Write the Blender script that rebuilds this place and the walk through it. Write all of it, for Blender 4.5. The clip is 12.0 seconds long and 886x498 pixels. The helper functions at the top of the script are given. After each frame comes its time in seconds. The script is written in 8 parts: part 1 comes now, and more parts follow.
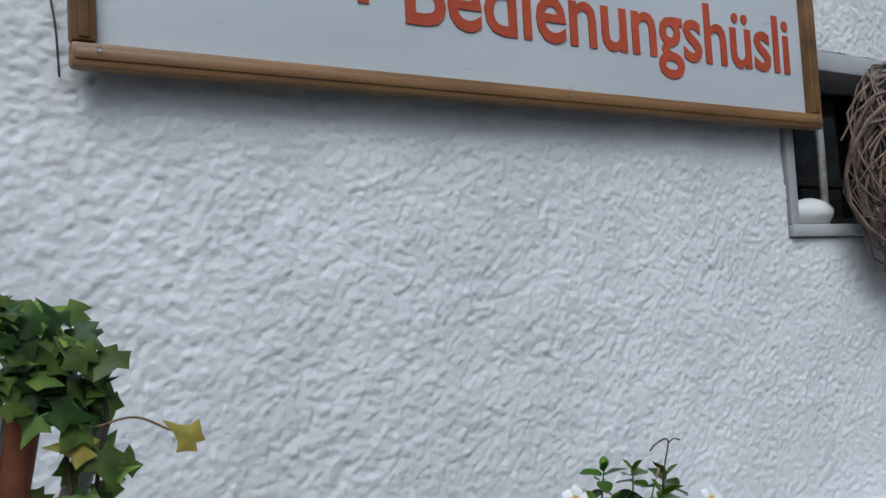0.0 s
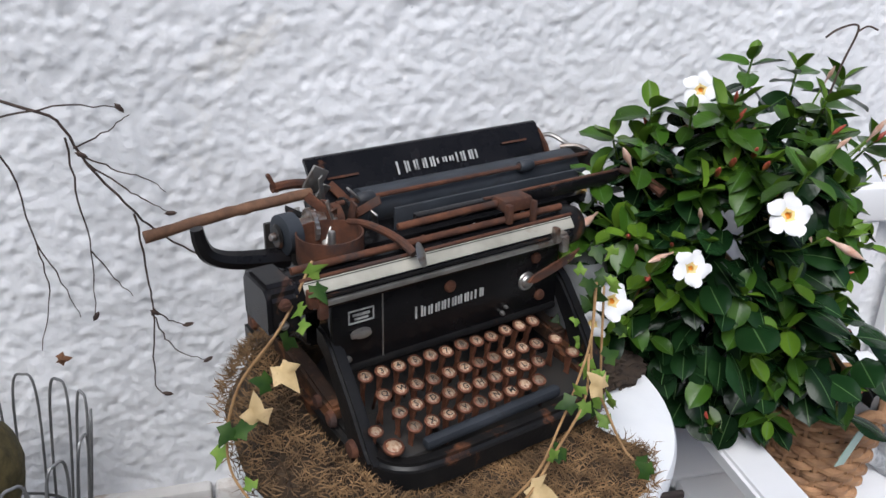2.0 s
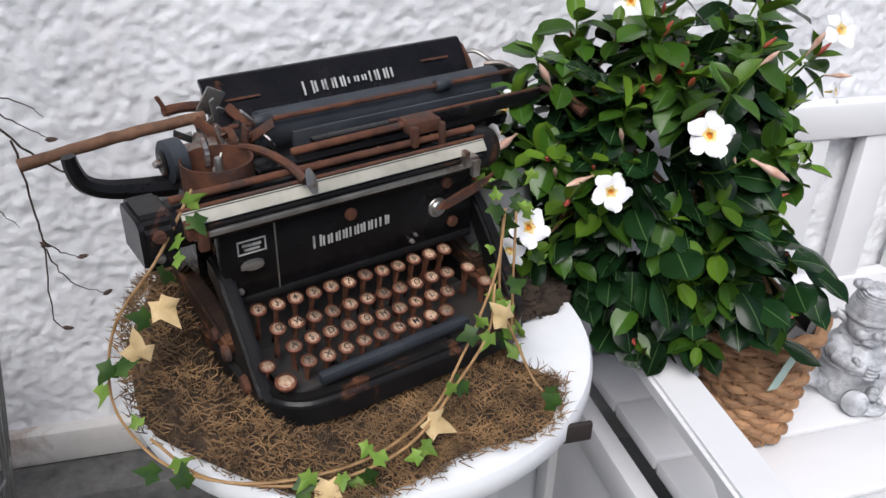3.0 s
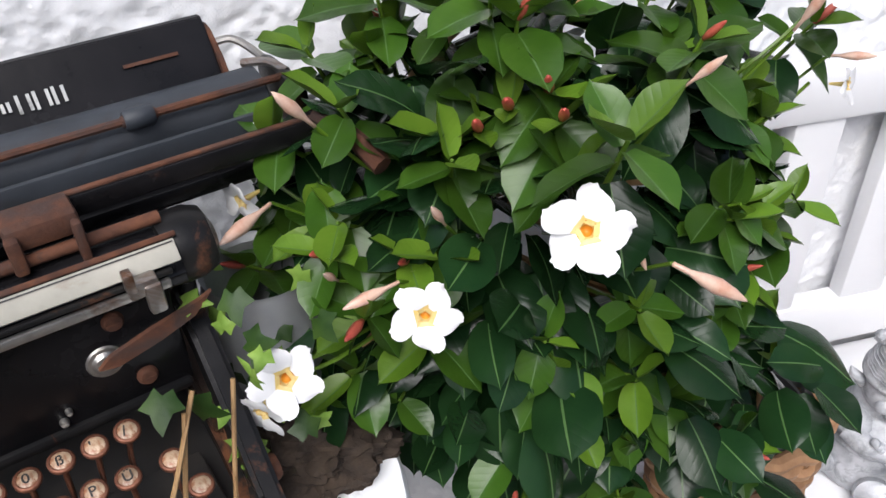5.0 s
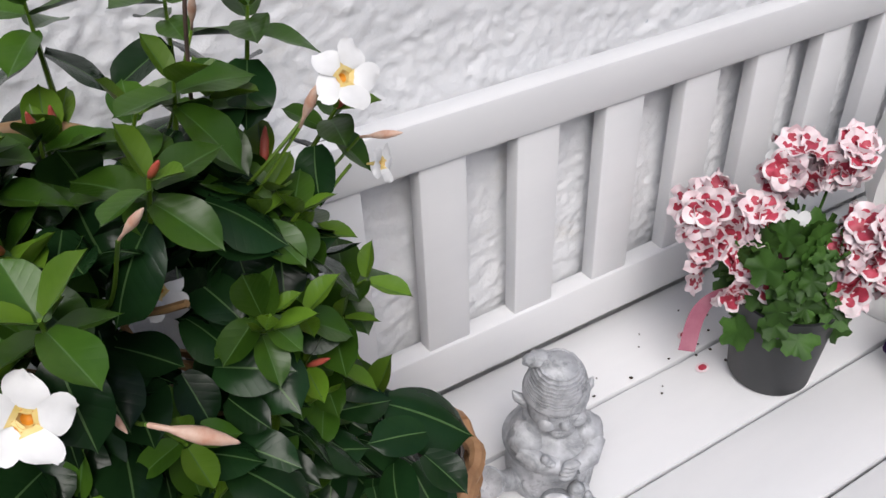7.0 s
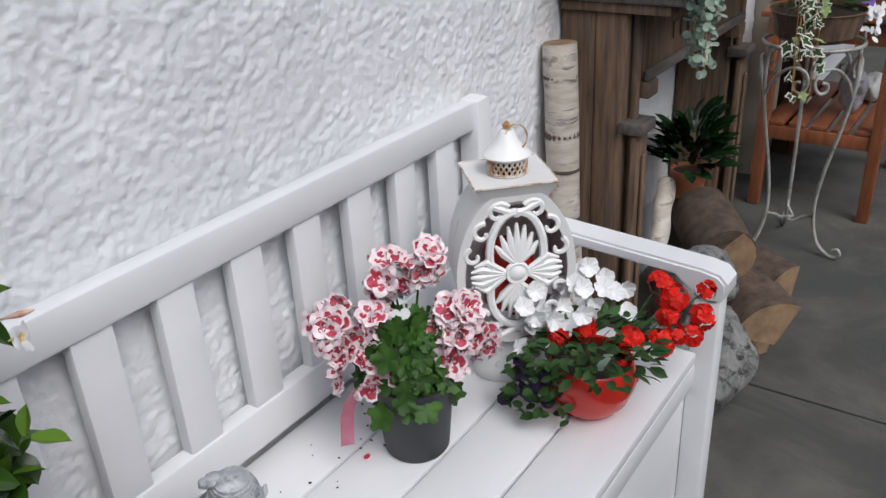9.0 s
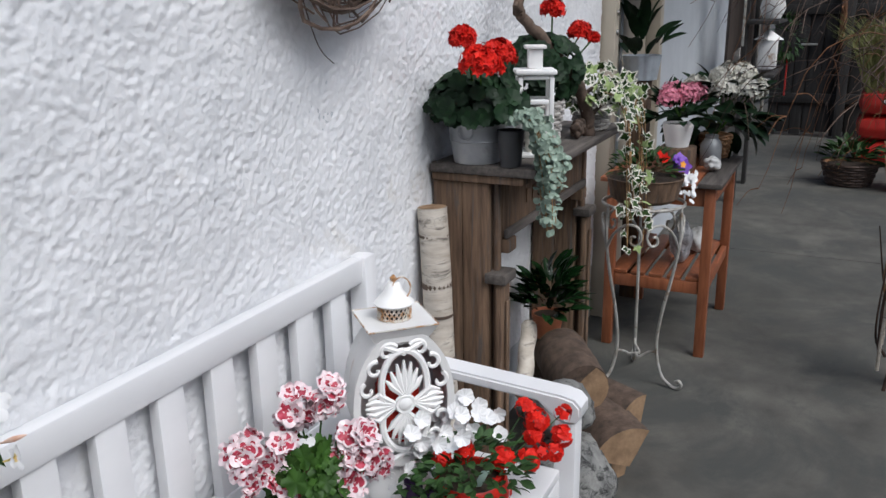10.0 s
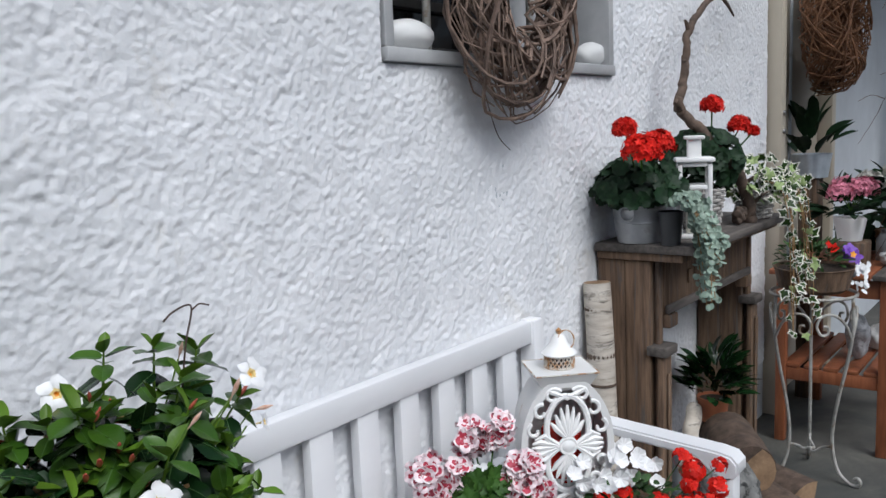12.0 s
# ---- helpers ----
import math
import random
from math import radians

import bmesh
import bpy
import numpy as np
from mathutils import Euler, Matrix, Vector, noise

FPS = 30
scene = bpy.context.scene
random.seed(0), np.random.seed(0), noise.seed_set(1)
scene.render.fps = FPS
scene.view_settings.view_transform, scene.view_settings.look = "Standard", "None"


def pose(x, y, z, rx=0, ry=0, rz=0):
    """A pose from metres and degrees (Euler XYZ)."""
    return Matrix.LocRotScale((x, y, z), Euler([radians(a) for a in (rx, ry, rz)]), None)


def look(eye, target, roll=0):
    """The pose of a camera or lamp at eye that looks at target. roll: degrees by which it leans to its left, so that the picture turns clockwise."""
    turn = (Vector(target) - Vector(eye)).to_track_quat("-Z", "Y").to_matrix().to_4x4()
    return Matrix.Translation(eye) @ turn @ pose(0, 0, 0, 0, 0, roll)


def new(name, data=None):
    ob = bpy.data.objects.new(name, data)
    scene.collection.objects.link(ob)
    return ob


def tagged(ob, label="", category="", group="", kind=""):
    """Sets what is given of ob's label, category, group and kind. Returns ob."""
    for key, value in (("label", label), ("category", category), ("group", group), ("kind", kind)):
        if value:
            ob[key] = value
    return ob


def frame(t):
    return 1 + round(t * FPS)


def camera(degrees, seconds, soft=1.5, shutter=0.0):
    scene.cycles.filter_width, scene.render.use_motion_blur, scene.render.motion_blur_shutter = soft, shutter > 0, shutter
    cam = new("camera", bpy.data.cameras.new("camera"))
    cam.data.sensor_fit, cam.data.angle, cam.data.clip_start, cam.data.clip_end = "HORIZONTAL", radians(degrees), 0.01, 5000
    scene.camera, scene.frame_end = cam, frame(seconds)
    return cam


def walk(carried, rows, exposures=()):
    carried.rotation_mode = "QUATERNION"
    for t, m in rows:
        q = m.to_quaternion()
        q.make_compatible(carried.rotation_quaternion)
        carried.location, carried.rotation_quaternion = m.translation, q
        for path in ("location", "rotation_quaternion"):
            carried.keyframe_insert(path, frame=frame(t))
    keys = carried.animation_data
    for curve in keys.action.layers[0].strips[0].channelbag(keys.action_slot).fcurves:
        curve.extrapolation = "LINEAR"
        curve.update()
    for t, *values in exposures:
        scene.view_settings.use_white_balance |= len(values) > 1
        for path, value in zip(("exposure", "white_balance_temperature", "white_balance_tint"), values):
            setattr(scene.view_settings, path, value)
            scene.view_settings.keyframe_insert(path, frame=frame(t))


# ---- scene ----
cam = camera(56.2, 12.0)
PATH = [
    (0, (-1.605, -1.215, 1.377), (-0.538, 0.613, 1.499), -3.2),
    (0.5, (-1.516, -1.097, 1.31), (-0.558, 0.78, 1.081), -2.8),
    (1, (-1.409, -1.027, 1.262), (-0.681, 0.888, 0.718), 0.3),
    (1.5, (-1.354, -1.004, 1.255), (-0.797, 0.902, 0.512), 1.2),
    (2, (-1.323, -1.014, 1.251), (-0.793, 0.86, 0.413), 2.1),
    (2.5, (-1.285, -1.03, 1.247), (-0.763, 0.806, 0.323), 2.0),
    (2.7, (-1.264, -1.027, 1.246), (-0.742, 0.785, 0.278), 2.0),
    (4.3, (-1.046, -0.748, 1.208), (-0.542, 0.949, 0.042), -0.9),
    (4.5, (-1.006, -0.72, 1.204), (-0.536, 0.961, 0.001), -1.1),
    (5, (-0.936, -0.665, 1.197), (-0.507, 1.0, -0.045), -1.3),
    (5.5, (-0.89, -0.63, 1.191), (-0.475, 1.013, -0.082), -1.2),
    (6, (-0.845, -0.621, 1.2), (-0.437, 1.021, -0.078), -1.3),
    (6.5, (-0.798, -0.641, 1.222), (-0.267, 0.982, -0.034), -2.8),
    (7, (-0.753, -0.678, 1.238), (0.102, 0.803, -0.014), -2.5),
    (7.2, (-0.746, -0.689, 1.236), (0.257, 0.71, -0.001), -1.7),
    (8.8, (-0.782, -0.843, 1.28), (0.672, 0.299, 0.244), -3.1),
    (9, (-0.818, -0.867, 1.308), (0.726, 0.24, 0.368), -3.1),
    (9.5, (-0.94, -0.917, 1.361), (0.805, 0.042, 0.633), -1.6),
    (10, (-1.027, -0.955, 1.388), (0.806, -0.071, 0.792), -0.9),
    (10.5, (-1.075, -0.997, 1.409), (0.808, -0.126, 0.973), -0.6),
    (11, (-1.119, -1.087, 1.423), (0.779, -0.207, 1.087), -0.8),
    (11.5, (-1.177, -1.129, 1.401), (0.683, -0.152, 1.119), -1.3),
    (12, (-1.235, -1.08, 1.326), (0.43, 0.198, 1.032), -2.4),
]
walk(cam, [(t, look(eye, target, roll)) for t, eye, target, roll in PATH],
     [(0.0, -0.48, 5450, 4), (0.5, -0.6, 5450, 4), (1.0, -0.52, 5450, 4), (1.5, -0.03, 5600, 7), (2.5, 0.18, 5850, 10), (4.5, 0.4, 5900, 11), (6.0, 0.5, 5950, 11), (6.5, 0.15, 6000, 11), (7.2, -0.14, 6050, 11), (9.0, -0.26, 5850, 9), (10.5, -0.05, 5750, 8), (12.0, -0.12, 5650, 7)])

# ---- light ----
world = bpy.data.worlds.new("sky")
scene.world = world
world.use_nodes = True
wn = world.node_tree
sky = wn.nodes.new("ShaderNodeTexSky")
sky.sky_type = "NISHITA"
sky.sun_disc = False
sky.sun_elevation = radians(52)
sky.sun_rotation = radians(200)
sky.air_density, sky.dust_density = 1.0, 6.0
wn.nodes["Background"].inputs["Strength"].default_value = 0.098
wn.links.new(sky.outputs[0], wn.nodes["Background"].inputs["Color"])
sun = new("sun", bpy.data.lights.new("sun", "SUN"))
sun.data.energy, sun.data.angle, sun.data.color = 2.1, radians(40), (1.0, 0.96, 0.9)
sun.matrix_world = look((-3.0, -5.5, 8.0), (0.0, 0.0, 0.0))


# ---- materials ----
def material(name, dark, light, scale=20.0, rough=0.6, metal=0.0, bump=0.15, fine=None, stain=None, amount=0.35,
             stretch=(1, 1, 1), vary=0.12, spec=0.5, rough_var=0.15, stain_scale=None, depth=0.002):
    """Two scales of noise in the colour, optional stains, fine relief."""
    m = bpy.data.materials.new(name)
    m.use_nodes = True
    nt = m.node_tree
    b = nt.nodes["Principled BSDF"]
    co = nt.nodes.new("ShaderNodeTexCoord")
    mp = nt.nodes.new("ShaderNodeMapping")
    mp.inputs["Scale"].default_value = stretch
    nt.links.new(co.outputs["Object"], mp.inputs["Vector"])
    info = nt.nodes.new("ShaderNodeObjectInfo")

    def noisy(s, detail=5.0, ro=0.6, dist=0.0):
        n = nt.nodes.new("ShaderNodeTexNoise")
        n.inputs["Scale"].default_value, n.inputs["Detail"].default_value = s, detail
        n.inputs["Roughness"].default_value, n.inputs["Distortion"].default_value = ro, dist
        nt.links.new(mp.outputs[0], n.inputs["Vector"])
        return n

    def ramp(src, a, bb, lo=0.3, hi=0.7):
        r = nt.nodes.new("ShaderNodeValToRGB")
        r.color_ramp.elements[0].position, r.color_ramp.elements[1].position = lo, hi
        r.color_ramp.elements[0].color, r.color_ramp.elements[1].color = (*a, 1), (*bb, 1)
        nt.links.new(src, r.inputs[0])
        return r

    base = ramp(noisy(scale).outputs[0], dark, light)
    col = base.outputs[0]
    big = ramp(noisy(scale * 0.13, 3).outputs[0], (0.82, 0.82, 0.82), (1.08, 1.08, 1.08))
    mul = nt.nodes.new("ShaderNodeMix")
    mul.data_type, mul.blend_type = "RGBA", "MULTIPLY"
    mul.inputs[0].default_value = 1.0
    nt.links.new(col, mul.inputs[6]), nt.links.new(big.outputs[0], mul.inputs[7])
    col = mul.outputs[2]
    if stain:
        lo = 0.62 - 0.3 * amount
        mask = ramp(noisy(stain_scale or scale * 0.4, 8, 0.7, 0.6).outputs[0], (0, 0, 0), (1, 1, 1), lo, lo + 0.12)
        mx = nt.nodes.new("ShaderNodeMix")
        mx.data_type = "RGBA"
        mx.inputs[7].default_value = (*stain, 1)
        nt.links.new(mask.outputs[0], mx.inputs[0]), nt.links.new(col, mx.inputs[6])
        col = mx.outputs[2]
    if vary:
        hs = nt.nodes.new("ShaderNodeHueSaturation")
        mr = nt.nodes.new("ShaderNodeMapRange")
        mr.inputs[3].default_value, mr.inputs[4].default_value = 1 - vary, 1 + vary
        nt.links.new(info.outputs["Random"], mr.inputs[0]), nt.links.new(mr.outputs[0], hs.inputs["Value"])
        nt.links.new(col, hs.inputs["Color"])
        col = hs.outputs[0]
    nt.links.new(col, b.inputs["Base Color"])
    rr = nt.nodes.new("ShaderNodeMapRange")
    rr.inputs[3].default_value, rr.inputs[4].default_value = max(0.03, rough - rough_var), min(1, rough + rough_var)
    nt.links.new(noisy(scale * 0.5).outputs[0], rr.inputs[0]), nt.links.new(rr.outputs[0], b.inputs["Roughness"])
    b.inputs["Metallic"].default_value = metal
    b.inputs["Specular IOR Level"].default_value = spec
    if bump:
        bp = nt.nodes.new("ShaderNodeBump")
        bp.inputs["Strength"].default_value, bp.inputs["Distance"].default_value = bump, depth
        nt.links.new(noisy(fine or scale * 3).outputs[0], bp.inputs["Height"])
        nt.links.new(bp.outputs[0], b.inputs["Normal"])
    return m


def leafy(name, dark, light, scale=30.0, rough=0.35, vary=0.3, shine=0.22):
    m = material(name, dark, light, scale, rough, 0, 0.25, scale * 2, vary=vary, spec=shine)
    b = m.node_tree.nodes["Principled BSDF"]
    b.inputs["Subsurface Weight"].default_value = 0.0
    return m


STUCCO = material("stucco", (0.74, 0.75, 0.77), (0.82, 0.825, 0.84), 6, 0.85, 0, 0.7, 170, stain=(0.64, 0.62, 0.58), amount=0.05, stain_scale=3.0, vary=0, depth=0.002)
PLASTER = material("plain_plaster", (0.5, 0.53, 0.56), (0.58, 0.61, 0.64), 5, 0.85, 0, 0.3, 90, vary=0)
GREYPAINT = material("grey_window_paint", (0.4, 0.405, 0.41), (0.5, 0.505, 0.51), 12, 0.6, 0, 0.3, 60)
# Near-black: the unlit room's darkness is put into the opaque window colour.
WINDOWDARK = material("window_dark", (0.012, 0.012, 0.014), (0.02, 0.02, 0.022), 4, 0.06, 0, 0, vary=0, rough_var=0.02)
CONCRETE = material("concrete", (0.055, 0.053, 0.047), (0.125, 0.12, 0.105), 5.0, 0.8, 0, 0.5, 120, stain=(0.06, 0.062, 0.057), amount=0.45, stain_scale=1.6, vary=0)
ASPHALT = material("dark_ledge", (0.06, 0.06, 0.058), (0.14, 0.135, 0.13), 45, 0.9, 0, 0.7, 120, vary=0)
CURB = material("painted_curb", (0.55, 0.53, 0.5), (0.68, 0.66, 0.63), 14, 0.8, 0, 0.4, 90, stain=(0.4, 0.33, 0.28), amount=0.3)
WHITE = material("white_paint", (0.74, 0.745, 0.76), (0.82, 0.82, 0.83), 7, 0.42, 0, 0.12, 40, vary=0.02, stain=(0.6, 0.58, 0.55), amount=0.02, stretch=(0.3, 1, 1))
TABLEWHITE = material("worn_white_table", (0.7, 0.72, 0.74), (0.8, 0.81, 0.82), 9, 0.5, 0, 0.25, 60, stain=(0.28, 0.25, 0.22), amount=0.02)
DIRTYWHITE = material("aged_white_metal", (0.82, 0.815, 0.8), (0.88, 0.878, 0.865), 14, 0.5, 0, 0.2, 60, stain=(0.4, 0.22, 0.1), amount=0.06)
RUSTYWHITE = material("rusty_white_metal", (0.62, 0.58, 0.5), (0.76, 0.73, 0.68), 60, 0.6, 0.1, 0.4, 120, stain=(0.4, 0.2, 0.07), amount=0.5, stain_scale=40)
SIGNWHITE = material("sign_board", (0.56, 0.6, 0.63), (0.64, 0.67, 0.7), 5, 0.45, 0, 0.15, 40, vary=0, stain=(0.36, 0.37, 0.37), amount=0.04, stretch=(0.35, 1, 1.4), stain_scale=16)
SIGNWOOD = material("sign_frame_wood", (0.12, 0.06, 0.022), (0.29, 0.155, 0.055), 14, 0.45, 0, 0.25, 60, stretch=(0.15, 1, 1))
SIGNRED = material("sign_red_paint", (0.42, 0.06, 0.02), (0.52, 0.09, 0.03), 20, 0.45, 0, 0.1, 60, vary=0.03)
ENAMEL = material("black_enamel", (0.004, 0.004, 0.0045), (0.012, 0.011, 0.012), 18, 0.26, 0, 0.12, 70, stain=(0.13, 0.055, 0.028), amount=0.0, stain_scale=18, vary=0.0, spec=0.22)
WORN = material("worn_enamel", (0.006, 0.006, 0.007), (0.018, 0.017, 0.016), 16, 0.36, 0.0, 0.25, 80, stain=(0.15, 0.062, 0.03), amount=0.2, stain_scale=18, vary=0.0, spec=0.22)
RUST = material("rust", (0.045, 0.017, 0.01), (0.15, 0.058, 0.028), 55, 0.85, 0.15, 0.6, 150, stain=(0.05, 0.03, 0.025), amount=0.4)
RUBBER = material("grey_rubber", (0.016, 0.02, 0.026), (0.034, 0.04, 0.05), 25, 0.6, 0, 0.2, 90, stain=(0.02, 0.02, 0.022), amount=0.3)
STEEL = material("tarnished_nickel", (0.3, 0.29, 0.27), (0.52, 0.5, 0.47), 40, 0.35, 0.85, 0.2, 120, stain=(0.18, 0.09, 0.05), amount=0.22)
SCALE = material("ivory_scale", (0.3, 0.29, 0.24), (0.44, 0.42, 0.36), 30, 0.5, 0, 0.1, 60, stain=(0.25, 0.2, 0.15), amount=0.1)
SILVERPAINT = material("silver_lettering", (0.4, 0.4, 0.39), (0.55, 0.55, 0.53), 90, 0.5, 0.1, 0, stain=(0.05, 0.05, 0.05), amount=0.3)
KEYTOP = material("key_top", (0.26, 0.17, 0.1), (0.5, 0.4, 0.29), 90, 0.4, 0, 0, stain=(0.2, 0.08, 0.035), amount=0.6, stain_scale=90, vary=0.5)
KEYINK = material("key_ink", (0.02, 0.02, 0.02), (0.04, 0.035, 0.03), 30, 0.5, 0, 0)
COPPER = material("key_ring_rust", (0.09, 0.034, 0.02), (0.26, 0.11, 0.065), 80, 0.5, 0.6, 0.3, 150)
STICK = material("bark_stick", (0.06, 0.03, 0.018), (0.19, 0.1, 0.055), 50, 0.85, 0, 0.7, 120, stretch=(1, 1, 1))
MOSS = material("dry_moss", (0.022, 0.013, 0.007), (0.085, 0.052, 0.025), 60, 0.95, 0, 0.8, 200)
STRAW = material("moss_fibre", (0.04, 0.023, 0.01), (0.3, 0.18, 0.08), 30, 0.9, 0, 0, vary=0.2)
GREENMOSS = material("green_moss_ball", (0.06, 0.05, 0.018), (0.16, 0.125, 0.045), 70, 0.95, 0, 0.9, 200)
SOIL = material("potting_soil", (0.018, 0.012, 0.008), (0.055, 0.036, 0.022), 80, 0.95, 0, 1.0, 150)
WICKER = material("wicker", (0.2, 0.1, 0.045), (0.42, 0.24, 0.12), 35, 0.65, 0, 0.4, 120, vary=0.25)
WILLOW = material("willow_twigs", (0.06, 0.036, 0.026), (0.27, 0.19, 0.145), 25, 0.75, 0, 0.4, 120, vary=0.3)
BRUSHTWIG = material("reddish_twigs", (0.1, 0.045, 0.02), (0.25, 0.115, 0.05), 30, 0.8, 0, 0.4, 120)
TWIG = material("dark_twig", (0.03, 0.018, 0.014), (0.09, 0.055, 0.04), 60, 0.7, 0, 0.4, 150)
GREYWICKER = material("grey_wicker", (0.3, 0.28, 0.26), (0.5, 0.48, 0.45), 40, 0.8, 0, 0.4, 120, vary=0.15)
def veined(m, pitch, strength, slant=0.75):
    """Adds side veins that run from the midrib along x towards the tip."""
    nt = m.node_tree
    b = nt.nodes["Principled BSDF"]
    co = nt.nodes.new("ShaderNodeTexCoord")
    sp = nt.nodes.new("ShaderNodeSeparateXYZ")
    nt.links.new(co.outputs["Object"], sp.inputs[0])

    def calc(op, a, v):
        n = nt.nodes.new("ShaderNodeMath")
        n.operation = op
        nt.links.new(a, n.inputs[0])
        if isinstance(v, (int, float)):
            n.inputs[1].default_value = v
        elif v is not None:
            nt.links.new(v, n.inputs[1])
        return n.outputs[0]
    x = calc("SUBTRACT", sp.outputs[0], calc("MULTIPLY", calc("ABSOLUTE", sp.outputs[1], None), slant))
    w = calc("POWER", calc("ABSOLUTE", calc("SINE", calc("MULTIPLY", x, math.pi / pitch), None), None), 0.35)
    bp = nt.nodes.new("ShaderNodeBump")
    bp.inputs["Strength"].default_value, bp.inputs["Distance"].default_value = strength, 0.0012
    nt.links.new(w, bp.inputs["Height"])
    old = b.inputs["Normal"].links[0].from_socket
    nt.links.new(old, bp.inputs["Normal"])
    nt.links.new(bp.outputs[0], b.inputs["Normal"])
    return m


MANDLEAF = veined(leafy("glossy_leaf", (0.006, 0.02, 0.007), (0.0145, 0.042, 0.0105), 12, 0.24, 0.4, 0.22), 0.0068, 0.09)
MANDMID = veined(leafy("grown_leaf", (0.022, 0.062, 0.006), (0.052, 0.112, 0.01), 12, 0.3, 0.35, 0.3), 0.006, 0.08)
MANDVEIN = leafy("leaf_midrib", (0.05, 0.11, 0.03), (0.09, 0.16, 0.05), 30, 0.4, 0.2, 0.3)
BUDRED = material("red_bud", (0.4, 0.05, 0.04), (0.6, 0.16, 0.1), 60, 0.45, 0, 0, vary=0.2)
PETALYELLOW = material("yellow_tube", (0.7, 0.5, 0.12), (0.82, 0.66, 0.3), 60, 0.5, 0, 0)
CANE = material("bent_cane", (0.3, 0.17, 0.08), (0.46, 0.3, 0.15), 40, 0.5, 0, 0.2, 90)
LINER = material("clear_liner", (0.16, 0.16, 0.16), (0.3, 0.3, 0.3), 30, 0.12, 0, 0.6, 60)
RUSTENAMEL = material("flaked_enamel", (0.02, 0.012, 0.009), (0.05, 0.028, 0.018), 30, 0.6, 0, 0.4, 90, stain=(0.17, 0.075, 0.035), amount=0.4, stain_scale=26, vary=0.0, spec=0.3)
MANDNEW = veined(leafy("young_leaf", (0.06, 0.13, 0.008), (0.125, 0.21, 0.02), 12, 0.3, 0.25, 0.3), 0.005, 0.08)
IVYLEAF = leafy("ivy_leaf", (0.01, 0.034, 0.006), (0.045, 0.085, 0.014), 35, 0.45, 0.35)
IVYOLIVE = leafy("olive_ivy_leaf", (0.035, 0.07, 0.01), (0.1, 0.14, 0.025), 35, 0.4, 0.35)
IVYPALE = leafy("pale_ivy_leaf", (0.1, 0.19, 0.025), (0.2, 0.3, 0.055), 40, 0.5, 0.2)
IVYYELLOW = leafy("yellowed_leaf", (0.2, 0.17, 0.03), (0.36, 0.3, 0.06), 40, 0.55, 0.2)
IVYDRY = material("dry_ivy_leaf", (0.45, 0.32, 0.14), (0.66, 0.5, 0.27), 40, 0.75, 0, 0.3, 120, stain=(0.28, 0.16, 0.06), amount=0.25, stain_scale=50)
IVYSTEM = material("ivy_stem", (0.22, 0.12, 0.045), (0.4, 0.25, 0.11), 60, 0.65, 0, 0.2, 120)
VARIEG = leafy("variegated_leaf", (0.2, 0.3, 0.09), (0.42, 0.5, 0.24), 60, 0.5, 0.25)
SILVERLEAF = leafy("silver_leaf", (0.2, 0.28, 0.22), (0.36, 0.44, 0.36), 50, 0.6, 0.15)
GERLEAF = leafy("geranium_leaf", (0.028, 0.075, 0.01), (0.07, 0.15, 0.025), 40, 0.55, 0.25)
PELLEAF = leafy("toothed_leaf", (0.02, 0.055, 0.008), (0.05, 0.115, 0.018), 40, 0.5, 0.35)
DARKLEAF = leafy("dark_geranium_leaf", (0.005, 0.017, 0.006), (0.013, 0.036, 0.012), 35, 0.55, 0.25)
BUSHLEAF = leafy("fine_leaf", (0.018, 0.05, 0.013), (0.05, 0.1, 0.028), 40, 0.55, 0.25)
PETALWHITE = material("white_petal", (0.78, 0.78, 0.78), (0.86, 0.86, 0.86), 60, 0.5, 0, 0.1, 90, vary=0.03)
PETALORANGE = material("orange_throat", (0.62, 0.22, 0.01), (0.8, 0.36, 0.02), 90, 0.5, 0, 0)
BUDSALMON = material("salmon_bud", (0.6, 0.3, 0.2), (0.8, 0.66, 0.54), 45, 0.45, 0, 0, vary=0.15)
PELPALE = material("blush_petal", (0.78, 0.56, 0.6), (0.86, 0.8, 0.81), 60, 0.5, 0, 0.15, 120, vary=0.05)
PELDARK = material("crimson_blotch", (0.3, 0.01, 0.022), (0.55, 0.06, 0.11), 80, 0.5, 0, 0.1, 120)
REDPETAL = material("scarlet_petal", (0.55, 0.008, 0.006), (0.72, 0.025, 0.012), 60, 0.5, 0, 0.15, 120, vary=0.12, spec=0.15)
PURPLE = material("dark_purple_petal", (0.018, 0.006, 0.04), (0.05, 0.014, 0.09), 60, 0.5, 0, 0)
VIOLET = material("violet_petal", (0.12, 0.03, 0.35), (0.2, 0.06, 0.5), 60, 0.5, 0, 0)
PINKUMBEL = material("pink_umbel", (0.55, 0.12, 0.2), (0.74, 0.3, 0.38), 70, 0.5, 0, 0, vary=0.1)
CREAMUMBEL = material("cream_umbel", (0.66, 0.64, 0.55), (0.8, 0.78, 0.7), 70, 0.5, 0, 0)
PLASTICPOT = material("anthracite_pot", (0.022, 0.023, 0.025), (0.036, 0.038, 0.04), 12, 0.5, 0, 0.1, 40)
REDGLAZE = material("red_glaze", (0.5, 0.02, 0.012), (0.62, 0.035, 0.02), 10, 0.16, 0, 0, vary=0, rough_var=0.06)
TERRACOTTA = material("terracotta", (0.34, 0.11, 0.05), (0.48, 0.17, 0.08), 20, 0.8, 0, 0.3, 80)
ZINC = material("galvanised_zinc", (0.34, 0.35, 0.36), (0.5, 0.51, 0.52), 14, 0.5, 0.5, 0.15, 60, stain=(0.2, 0.19, 0.17), amount=0.25)
